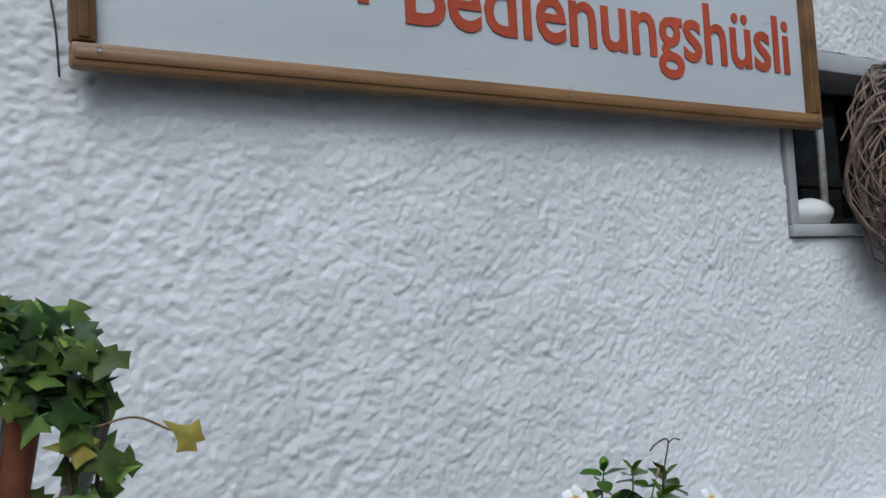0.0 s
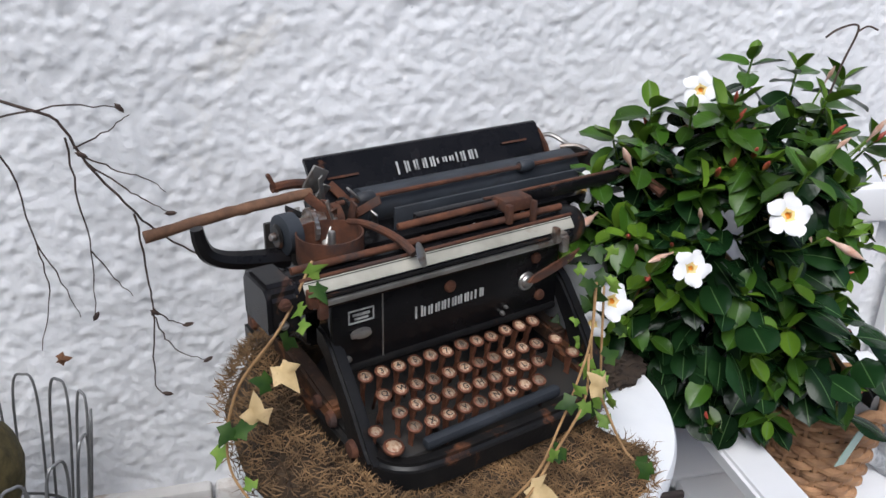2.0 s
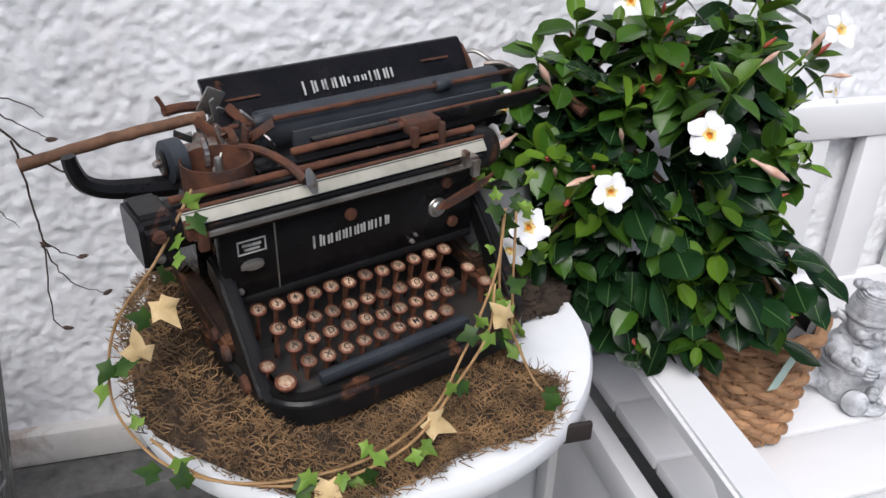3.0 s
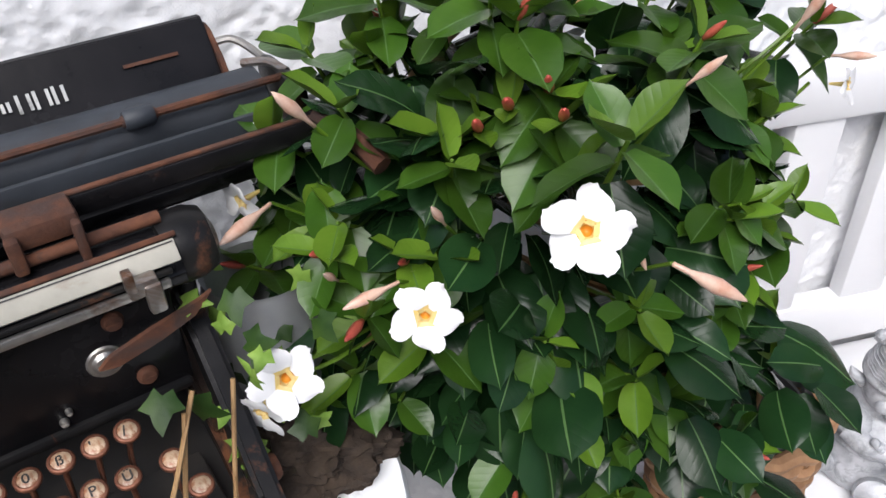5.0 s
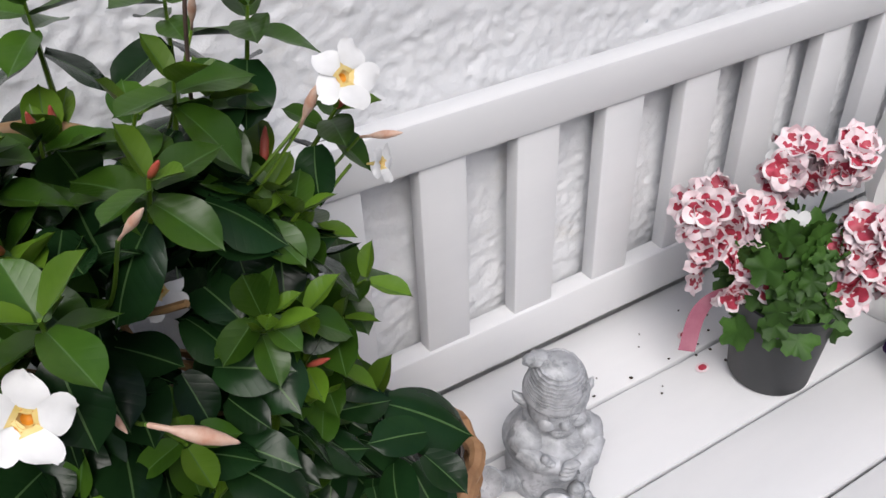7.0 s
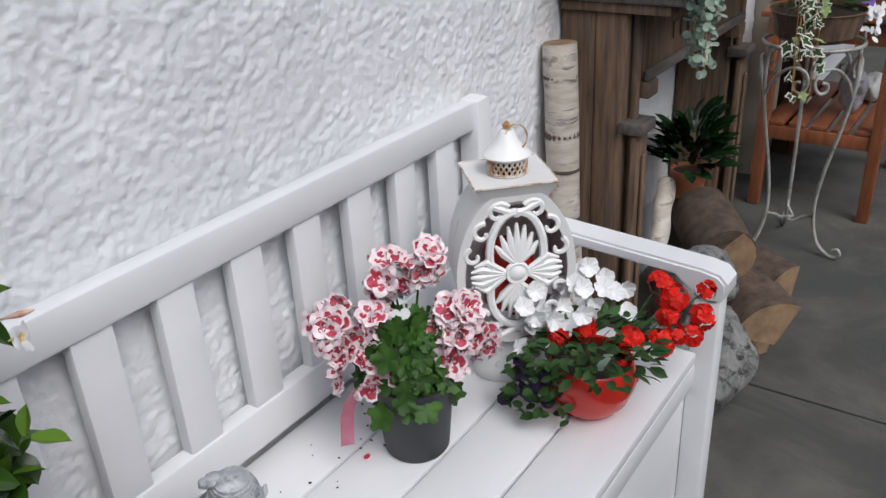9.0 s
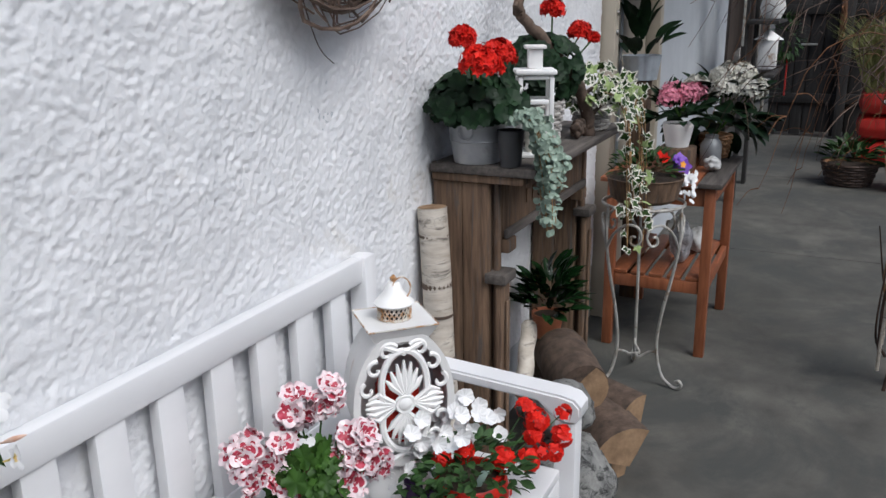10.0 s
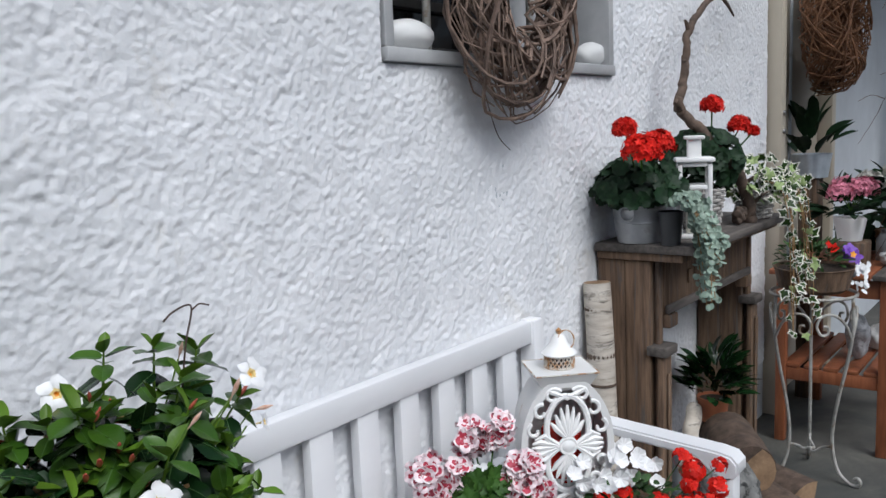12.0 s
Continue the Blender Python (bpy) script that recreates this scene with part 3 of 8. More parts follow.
def sign():
    s = thing("sign", (0, 0, 0), "white sign board with red hand lettering in a wooden frame", "sign")
    x0, x1, z0, z1 = -1.475, 0.08, 1.706, 2.12
    y = -0.042
    part("board", box(((x0 + x1) / 2, y + 0.012, (z0 + z1) / 2), (x1 - x0 - 0.02, 0.014, z1 - z0 - 0.02)), SIGNWHITE, s, "", False)
    f = 0.034
    for nm, c, d in (("frame_rail", ((x0 + x1) / 2, y, z0 + f / 2), (x1 - x0, 0.03, f)), ("frame_rail", ((x0 + x1) / 2, y, z1 - f / 2), (x1 - x0, 0.03, f)),
                     ("frame_stile", (x0 + f / 2, y, (z0 + z1) / 2), (f, 0.03, z1 - z0 - 2 * f)), ("frame_stile", (x1 - f / 2, y, (z0 + z1) / 2), (f, 0.03, z1 - z0 - 2 * f))):
        bm = box(c, d, 0.006)
        if d[0] > d[2]:
            cube(bm, (c[0], y - 0.014, c[2]), (d[0] - 0.01, 0.008, f * 0.45), 0.003)
        else:
            cube(bm, (c[0], y - 0.014, c[2]), (f * 0.45, 0.008, d[2] - 0.01), 0.003)
        part(nm, bm, SIGNWOOD, s)
    me = text_mesh("Bedienungshüsli", 0.152, 0.001, 0.98)
    me.materials.append(SIGNRED)
    xs = [v.co.x for v in me.vertices]
    w = max(xs) - min(xs)
    for v in me.vertices:
        v.co.x *= 0.968 / w
        v.co.y *= 1.18
    ob = linked("lettering", me, s, pose(-0.974, y + 0.0035, 1.831, 90, 0, 0), "red brush lettering")
    bm = bmesh.new()
    cube(bm, (-1.04, y + 0.004, 1.905), (0.02, 0.003, 0.105))
    cube(bm, (-1.085, y + 0.004, 1.87), (0.05, 0.003, 0.018), 0.004)
    cube(bm, (-1.015, y + 0.004, 1.95), (0.03, 0.003, 0.02), 0.004)
    part("lettering_end", bm, SIGNRED, s, "red stroke of an unreadable word")
    for x, z in ((-1.44, 1.729), (-0.65, 1.729), (0.055, 1.729)):
        part("nail", lathe(bmesh.new(), [(0, -0.0), (0.003, 0.0005), (0.0035, 0.002)], 8, pose(x, y - 0.018, z, 90, 0, 0)), STEEL, s)
    part("cord", tube(bmesh.new(), smooth_line([(-1.50, -0.012, 1.86), (-1.492, -0.014, 1.80), (-1.488, -0.02, 1.76), (-1.485, -0.015, 1.70)]), 0.0016, 6), TWIG, s, "thin dark hanging wire")


sign()


# ---- bench ----
def bench():
    o = thing("garden_bench", (-0.15, -0.25, 0), "white painted wooden garden bench with slatted back", "bench")
    x0, x1 = -0.758, 0.49
    off = Vector((0.15, 0.25, 0))

    def p(name, c, s, bev=0.006, m=None, label=""):
        bm = box((0, 0, 0), s, bev, seg_m(c, m))
        part(name, bm, WHITE, o, label)

    def seg_m(c, m):
        return Matrix.Translation(Vector(c) + off) @ (m or Matrix())
    # seat boards
    for i, (y0, y1) in enumerate(((-0.148, -0.03), (-0.271, -0.152), (-0.392, -0.275), (-0.508, -0.396))):
        p("seat_board", ((x0 + x1) / 2 - 0.0, (y0 + y1) / 2, 0.455), (x1 - x0 - 0.10, y1 - y0, 0.022), 0.004)
    p("front_rail", ((x0 + x1) / 2, -0.495, 0.415), (x1 - x0 - 0.09, 0.024, 0.05))
    p("front_panel", ((x0 + x1) / 2, -0.485, 0.25), (x1 - x0 - 0.09, 0.016, 0.28), 0.003)
    for x in (-0.36, 0.06):
        p("front_batten", (x, -0.497, 0.25), (0.06, 0.012, 0.28), 0.003)
    p("lower_rail", ((x0 + x1) / 2, -0.495, 0.09), (x1 - x0 - 0.09, 0.024, 0.05))
    # back
    p("back_top_rail", ((x0 + x1) / 2, -0.034, 0.838), (x1 - x0 - 0.08, 0.032, 0.056))
    p("back_bottom_rail", ((x0 + x1) / 2, -0.034, 0.526), (x1 - x0 - 0.08, 0.03, 0.07))
    for k in range(9):
        x = -0.657 + 0.1225 * k
        p("back_slat", (x + 0.029, -0.034, 0.6855), (0.058, 0.022, 0.251), 0.003)
    for x in (x0 + 0.022, x1 - 0.022):
        p("back_post", (x, -0.036, 0.434), (0.046, 0.044, 0.868), 0.006)
        p("front_leg", (x - 0.002 if x > 0 else x, -0.515, 0.3), (0.046, 0.046, 0.6), 0.005)
        p("side_rail", (x, -0.27, 0.41), (0.03, 0.43, 0.06), 0.004)
        p("side_panel", (x, -0.27, 0.24), (0.016, 0.43, 0.28), 0.003)
        # arm rest with a rounded front end
        bm = bmesh.new()
        pts = [(-0.06, -0.012), (-0.06, 0.012), (-0.505, 0.012), (-0.533, 0.008), (-0.547, -0.006), (-0.548, -0.028), (-0.538, -0.043), (-0.52, -0.048), (-0.495, -0.042), (-0.455, -0.012)]
        z0, slope = 0.617, 0.055
        a = [bm.verts.new((x - 0.03, yy, z0 + zz + slope * (yy + 0.56))) for yy, zz in pts]
        b2 = [bm.verts.new((x + 0.03, yy, z0 + zz + slope * (yy + 0.56))) for yy, zz in pts]
        bm.faces.new(a), bm.faces.new(b2[::-1])
        n = len(pts)
        for i in range(n):
            bm.faces.new((a[i], a[(i + 1) % n], b2[(i + 1) % n], b2[i]))
        bmesh.ops.translate(bm, verts=bm.verts, vec=off)
        bmesh.ops.recalc_face_normals(bm, faces=bm.faces)
        bmesh.ops.bevel(bm, geom=[e for e in bm.edges if len(e.link_faces) == 2 and e.calc_face_angle(0) > 1.0], offset=0.005, segments=2, affect="EDGES")
        part("arm_rest", bm, WHITE, o)


bench()


# ---- round table ----
def round_table():
    o = thing("round_table", (-1.106, -0.303, 0), "small round white table with chipped paint", "table")
    part("tabletop", lathe(bmesh.new(), [(0, 0.725), (0.216, 0.725), (0.229, 0.728), (0.233, 0.734), (0.233, 0.748), (0.230, 0.754), (0, 0.756)], 64), TABLEWHITE, o)
    part("apron", lathe(bmesh.new(), [(0.17, 0.66), (0.18, 0.66), (0.18, 0.725), (0.17, 0.725)], 40), TABLEWHITE, o)
    for k in range(4):
        a = radians(45 + 90 * k)
        c, s = math.cos(a), math.sin(a)
        bm = tube(bmesh.new(), [(0.14 * c, 0.14 * s, 0.72), (0.15 * c, 0.15 * s, 0.4), (0.17 * c, 0.17 * s, 0.0)], [0.02, 0.017, 0.014], 12)
        part("leg", bm, TABLEWHITE, o)
    bm = bmesh.new()
    cube(bm, (0.15, -0.176, 0.739), (0.05, 0.006, 0.02), 0.002, pose(0, 0, 0))
    part("chip", bm, DARKBEAM, o, "dark chip in the paint of the rim")


round_table()


# ---- typewriter ----
def typewriter():
    o = thing("typewriter", (0, 0, 0), "black rusty antique typewriter standing on dry moss", "typewriter")

    def strip(name, pts, w, h, mat, label="", bev=0.005, up=None):
        """A bar of section w by h swept along a line; up: heights added along it."""
        line = smooth_line(pts, 6)
        bm = bmesh.new()
        rows = []
        for i, q in enumerate(line):
            d = line[min(i + 1, len(line) - 1)] - line[max(i - 1, 0)]
            sd = Vector((-d.y, d.x, 0)).normalized() * w * 0.5
            hh = h if up is None else h + (up - h) * i / (len(line) - 1)
            rows.append([bm.verts.new(q + sd), bm.verts.new(q - sd), bm.verts.new(q - sd + Vector((0, 0, hh))), bm.verts.new(q + sd + Vector((0, 0, hh)))])
        for a, c in zip(rows, rows[1:]):
            for k in range(4):
                bm.faces.new((a[k], a[(k + 1) % 4], c[(k + 1) % 4], c[k]))
        bm.faces.new(rows[0]), bm.faces.new(rows[-1][::-1])
        bmesh.ops.recalc_face_normals(bm, faces=bm.faces)
        bmesh.ops.bevel(bm, geom=[e for e in bm.edges if len(e.link_faces) == 2 and e.calc_face_angle(0) > 0.9], offset=bev, segments=3, affect="EDGES")
        return part(name, bm, mat, o, label)

    def plate(name, prof, u0, u1, mat, label="", bev=0.003):
        """An outline in depth and height, extruded across the machine."""
        bm = outline_slab(bmesh.new(), prof, u1 - u0, Matrix(((0, 1, 0, u0), (1, 0, 0, 0), (0, 0, 1, 0), (0, 0, 0, 1))))
        bmesh.ops.recalc_face_normals(bm, faces=bm.faces)
        bmesh.ops.bevel(bm, geom=bm.edges[:], offset=bev, segments=2, affect="EDGES")
        return part(name, bm, mat, o, label)

    def rod(name, p, q, r, mat, seg=12, label=""):
        p, q = Vector(p), Vector(q)
        e = (q - p).normalized() * min(0.002, r * 0.5)
        return part(name, tube(bmesh.new(), [p, p + e, q - e, q], [r * 0.8, r, r, r * 0.8], seg), mat, o, label)

    def bent(name, pts, rad, mat, label=""):
        line = smooth_line(pts, 5)
        rr = [rad[0] + (rad[1] - rad[0]) * i / (len(line) - 1) for i in range(len(line))] if isinstance(rad, tuple) else rad
        return part(name, tube(bmesh.new(), line, rr, 8), mat, o, label)

    def screw(x, y, z, r, mat, name="screw"):
        bm = lathe(bmesh.new(), [(0, 0.004), (r * 0.75, 0.0036), (r, 0.0015), (r, -0.001)], 16, pose(x, y, z, 90, 0, 0))
        cube(bm, (x, y - 0.0042, z), (r * 1.3, 0.0006, r * 0.25), 0, None)
        part(name, bm, mat, o)

    # base: rounded U rail, low floor plate, back rail
    strip("base_frame", [(-0.166, 0.235, 0.012), (-0.168, 0.12, 0.006), (-0.167, 0.02, 0.002), (-0.162, -0.036, 0), (-0.147, -0.062, 0), (-0.115, -0.07, 0), (-0.03, -0.071, 0), (0.05, -0.07, 0), (0.082, -0.06, 0), (0.098, -0.035, 0), (0.104, 0.02, 0.002), (0.106, 0.12, 0.006), (0.106, 0.235, 0.012)], 0.021, 0.03, WORN, "black base rail worn to rust on its edge", 0.006)
    part("floor_plate", box((-0.03, 0.075, 0.006), (0.262, 0.27, 0.006), 0.002), KEYINK, o)
    part("back_rail", box((-0.03, 0.226, 0.05), (0.262, 0.014, 0.09), 0.004), ENAMEL, o)
    # flanks: rusty rail, sloping cheek, upper side plate
    for s, u in ((-1, -0.166), (1, 0.104)):
        plate("cheek", [(-0.052, 0.022), (-0.04, 0.034), (-0.02, 0.062), (0.002, 0.088), (0.02, 0.108), (0.034, 0.118), (0.05, 0.12), (0.05, 0.1), (0.034, 0.09), (0.012, 0.06), (-0.008, 0.022)], u - 0.007, u + 0.007, WORN, "sloping black cheek rubbed to rust", 0.003)
        plate("side_rail", [(0.02, 0.026), (0.07, 0.03), (0.15, 0.034), (0.225, 0.036), (0.225, 0.06), (0.15, 0.062), (0.085, 0.056), (0.045, 0.048), (0.02, 0.045)], u - 0.009, u + 0.008, RUSTENAMEL, "black side rail flaked to brown rust", 0.003)
        plate("side_plate", [(0.06, 0.09), (0.1, 0.084), (0.13, 0.06), (0.222, 0.06), (0.226, 0.09), (0.21, 0.125), (0.15, 0.15), (0.06, 0.158)], u - 0.01 if s < 0 else u - 0.002, u + 0.004 if s < 0 else u + 0.012, ENAMEL)
        for y, z, r in ((-0.022, 0.028, 0.009), (0.018, 0.036, 0.0085), (0.045, 0.04, 0.007), (0.2, 0.05, 0.007)):
            part("side_bolt", lathe(bmesh.new(), [(0, 0.006), (r * 0.8, 0.005), (r, 0.002), (r, 0)], 14, pose(u + s * 0.008, y, z, 0, 90 * s, 0)), RUST, o)
    # dark inside: type bars in an arc
    bm = bmesh.new()
    for k in range(36):
        a = radians(-70 + 140 * k / 35)
        tube(bm, [(-0.03 + 0.105 * math.sin(a), 0.12 - 0.07 * math.cos(a), 0.12), (-0.03 + 0.045 * math.sin(a), 0.1 - 0.02 * math.cos(a), 0.162)], 0.0016, 4)
    tagged(part("type_basket", bm, WORN, o), kind="stuff")
    part("inner_wall", box((-0.03, 0.205, 0.11), (0.25, 0.004, 0.1)), KEYINK, o, "", False)
    # front plate, its name, badge, latch and seam
    part("front_plate", box((-0.038, 0.028, 0.118), (0.262, 0.014, 0.078), 0.004), ENAMEL, o, "glossy black front plate with a worn silver name")
    part("lower_lip", box((-0.034, 0.024, 0.081), (0.25, 0.012, 0.008), 0.003), WORN, o)
    random.seed(41)
    x = -0.084
    for k, w in enumerate((0.0085, 0.0068, 0.0068, 0.006, 0.0028, 0.0068, 0.0055, 0.0068, 0.006, 0.003, 0.0045)):
        h = 0.0125 if k == 0 else 0.0095
        bm = bmesh.new()
        for c, d in (((0.0009, h / 2), (0.0018, h)), ((w - 0.0009, h / 2), (0.0018, h * 0.9))):
            if w > 0.004 or c[0] < 0.001:
                cube(bm, (x + c[0], 0.0204, 0.113 + 0.045 * (x + 0.084) + c[1]), (d[0], 0.001, d[1]))
        part("name_bar", bm, SILVERPAINT, o, "worn silver letter stroke", False)
        x += w + (0.0012 if k < 8 else 0.003)
    bm = bmesh.new()
    for c, d in (((-0.141, 0.139), (0.026, 0.0012)), ((-0.141, 0.127), (0.026, 0.0012)), ((-0.1534, 0.133), (0.0012, 0.012)), ((-0.1286, 0.133), (0.0012, 0.012)), ((-0.141, 0.1345), (0.017, 0.0024)), ((-0.141, 0.1305), (0.014, 0.0018))):
        cube(bm, (c[0], 0.0204, c[1]), (d[0], 0.001, d[1]))
    part("badge", bm, SILVERPAINT, o, "small silver framed badge", False)
    bm = lathe(bmesh.new(), [(0, 0.006), (0.007, 0.0052), (0.0085, 0)], 18, pose(-0.142, 0.0205, 0.116, 90, 0, 0), sx=1.25, sy=0.55)
    cube(bm, (-0.148, 0.0165, 0.1165), (0.012, 0.003, 0.005), 0.001)
    part("latch", bm, STEEL, o, "small nickel latch")
    part("seam", box((-0.119, 0.0204, 0.117), (0.0012, 0.001, 0.068)), STEEL, o, "", False)
    for xx, zz, r, mt in ((-0.045, 0.137, 0.0062, RUST), (0.05, 0.118, 0.0075, STEEL), (0.06, 0.142, 0.006, RUST), (0.068, 0.098, 0.006, RUST), (0.02, 0.09, 0.0026, STEEL), (0.024, 0.096, 0.002, STEEL), (-0.155, 0.092, 0.003, STEEL)):
        screw(xx, 0.021, zz, r, mt)
    part("screw_washer", lathe(bmesh.new(), [(0, 0.002), (0.0095, 0.0015), (0.0105, 0)], 18, pose(0.05, 0.0212, 0.118, 90, 0, 0)), STEEL, o)
    bm = outline_slab(bmesh.new(), [(0.045, 0.121), (0.052, 0.127), (0.075, 0.134), (0.105, 0.141), (0.112, 0.144), (0.1, 0.132), (0.08, 0.125), (0.055, 0.119)], 0.003, Matrix.Translation((0, 0.011, 0)))
    part("tab_lever", bm, RUST, o, "flat pointed rusty lever")
    # margin housing above the plate with rounded right end and square left block
    prof = [(0.016, 0.15), (0.012, 0.158), (0.012, 0.163), (0.022, 0.176), (0.04, 0.182), (0.056, 0.178), (0.06, 0.15)]
    plate("margin_housing", prof, -0.205, 0.105, ENAMEL, "", 0.003)
    part("housing_end", lathe(bmesh.new(), [(0, 0), (0.012, 0.0), (0.019, 0.004), (0.021, 0.01), (0.021, 0.022), (0.018, 0.03), (0.008, 0.034), (0, 0.034)], 22, pose(0.092, 0.035, 0.163, 0, 90, 0)), WORN, o)
    plate("end_block", [(0.008, 0.14), (0.008, 0.178), (0.016, 0.186), (0.06, 0.186), (0.066, 0.178), (0.066, 0.14)], -0.232, -0.203, ENAMEL, "worn black end block", 0.004)
    screw(-0.218, 0.008, 0.17, 0.0055, RUST, "end_screw"), screw(-0.22, 0.008, 0.152, 0.0042, STEEL, "end_screw")
    tilt = pose(-0.048, 0.0155, 0.1745, -38, 0, 0)
    part("scale", box((0, 0, 0), (0.298, 0.0025, 0.0125), 0.0008, tilt), SCALE, o, "yellowed ivory margin scale")
    part("scale_edge", box((0, -0.001, 0.0082), (0.302, 0.003, 0.0032), 0.001, tilt), RUST, o, "rusty upper edge strip")
    part("scale_line", box((0, -0.0014, 0.0046), (0.296, 0.0006, 0.0008), 0, tilt), KEYINK, o, "", False)
    part("scale_strip", box((-0.05, 0.0098, 0.1605), (0.285, 0.0035, 0.0055), 0.001), STEEL, o, "thin nickel strip")
    part("dark_strip", box((-0.05, 0.0108, 0.1665), (0.29, 0.0035, 0.003), 0.001), WORN, o)
    part("rust_rail", tube(bmesh.new(), [(-0.2, 0.034, 0.1855), (0.1, 0.034, 0.1855)], 0.0036, 10), RUST, o)
    for xx, mt in ((-0.19, RUST), (0.078, STEEL)):
        bm = box((xx, 0.008, 0.166), (0.016, 0.01, 0.01), 0.002)
        cube(bm, (xx + 0.004, 0.004, 0.159), (0.009, 0.007, 0.018), 0.002)
        cube(bm, (xx - 0.006, 0.006, 0.172), (0.005, 0.008, 0.012), 0.001, pose(0, 0, 0))
        part("margin_stop", bm, mt, o)
    # ribbon spool cup, open and rusted
    part("spool_cup", lathe(bmesh.new(), [(0, 0.17), (0.03, 0.17), (0.031, 0.172), (0.031, 0.198), (0.0295, 0.198), (0.029, 0.174), (0, 0.174)], 28, Matrix.Translation((-0.146, 0.068, 0))), RUST, o, "open rusted ribbon spool cup")
    rod("spool_pin", (-0.146, 0.064, 0.172), (-0.146, 0.064, 0.2), 0.0036, STEEL)
    # carriage: platen, rods, beams, guide
    rod("platen", (-0.08, 0.138, 0.184), (0.205, 0.138, 0.184), 0.0205, RUBBER, 32, "grey rubber platen roller")
    rod("bail_rod", (-0.115, 0.117, 0.203), (0.215, 0.117, 0.203), 0.0027, RUST, 8, "thin rusty paper rod")
    for xx in (-0.082, 0.12):
        rod("bail_roller", (xx - 0.009, 0.117, 0.203), (xx + 0.009, 0.117, 0.203), 0.0068, RUBBER, 18)
        rod("roller_bush", (xx - 0.0105, 0.117, 0.203), (xx + 0.0105, 0.117, 0.203), 0.0042, RUST, 12)
    part("carriage_beam", box((0.085, 0.06, 0.194), (0.29, 0.011, 0.013), 0.002), ENAMEL, o)
    part("beam_edge", box((0.12, 0.0585, 0.2012), (0.2, 0.004, 0.0022), 0.0008), RUST, o)
    part("carriage_tray", box((0.05, 0.1, 0.168), (0.31, 0.05, 0.012), 0.003), ENAMEL, o)
    part("paper_table", box((0.06, 0.09, 0.186), (0.25, 0.004, 0.024), 0.001, pose(0, 0, 0)), RUBBER, o)
    rod("guide_rod", (-0.085, 0.05, 0.196), (0.05, 0.047, 0.199), 0.0038, RUST, 10)
    bm = box((0.045, 0.045, 0.198), (0.036, 0.026, 0.014), 0.004)
    cube(bm, (0.03, 0.03, 0.192), (0.007, 0.008, 0.02), 0.002), cube(bm, (0.06, 0.029, 0.19), (0.005, 0.008, 0.024), 0.002)
    part("type_guide", bm, RUST, o, "rusted type guide")
    for k in range(9):
        part("guide_clip", box((0, 0, 0), (0.006, 0.004, rnd(0.008, 0.014)), 0.001, pose(-0.1 + 0.02 * k, 0.045, 0.178, rnd(-20, 20), rnd(-25, 25), 0)), random.choice([RUST, WORN, STEEL]), o)
    # paper rest
    plate("paper_rest", [(0.158, 0.182), (0.166, 0.196), (0.182, 0.222), (0.187, 0.2275), (0.192, 0.228), (0.193, 0.224), (0.188, 0.219), (0.172, 0.194), (0.163, 0.18)], -0.114, 0.19, ENAMEL, "black paper rest with a worn silver name", 0.0008)
    slope = pose(0, 0.1712, 0.2065, -31.5, 0, 0)
    x = -0.014
    for k, w in enumerate((0.012, 0.0098, 0.0095, 0.0085, 0.0035, 0.0095, 0.0075, 0.004, 0.0085, 0.0095, 0.0075)):
        h = 0.0145 if k == 0 else 0.0115
        bm = bmesh.new()
        for c, d in (((0.001, 0), (0.002, h)), ((w - 0.001, 0), (0.002, h * 0.9))):
            if w > 0.005 or c[0] < 0.002:
                cube(bm, (x + c[0], -0.0012, c[1]), (d[0], 0.001, d[1] * (1 if k not in (5, 6, 7) else 0.55)), 0, slope)
        part("rest_name_bar", bm, SILVERPAINT, o, "flaking silver letter stroke", False)
        x += w + 0.0016
    for xx, zz in ((-0.078, 0.002), (0.148, 0.006)):
        part("slot", box((xx, -0.0012, zz), (0.036, 0.001, 0.0022), 0, slope), RUST, o, "", False)
    # rest ends, hooks and flag
    plate("rest_end", [(0.15, 0.18), (0.19, 0.182), (0.196, 0.2), (0.192, 0.222), (0.182, 0.22), (0.165, 0.205)], 0.19, 0.1935, RUST, "", 0.0008)
    bent("end_wire", [(0.188, 0.18, 0.21), (0.204, 0.175, 0.212), (0.214, 0.16, 0.205), (0.216, 0.14, 0.2)], 0.0028, STEEL)
    bent("end_wire", [(0.2, 0.15, 0.204), (0.212, 0.135, 0.207), (0.218, 0.12, 0.204)], 0.003, STEEL)
    part("carriage_end", box((0.216, 0.125, 0.186), (0.012, 0.06, 0.04), 0.006), WORN, o)
    bent("right_arm", [(0.2, 0.06, 0.196), (0.225, 0.062, 0.2), (0.25, 0.066, 0.205)], 0.0065, ENAMEL)
    bent("return_lever", [(0.205, 0.055, 0.203), (0.214, 0.03, 0.198), (0.22, 0.004, 0.187)], (0.0045, 0.0065), RUST, "rusty lever with a bent tip")
    bent("side_hook", [(-0.112, 0.178, 0.205), (-0.135, 0.178, 0.208), (-0.155, 0.176, 0.208)], 0.0052, RUST)
    part("hook_fork", box((0, 0, 0), (0.004, 0.005, 0.022), 0.001, pose(-0.155, 0.174, 0.214, 0, -25, 0)), RUST, o)
    part("hook_flag", box((0, 0, 0), (0.022, 0.003, 0.026), 0.003, pose(-0.112, 0.166, 0.213, 12, 30, 15)), STEEL, o, "bent flaking nickel flag")
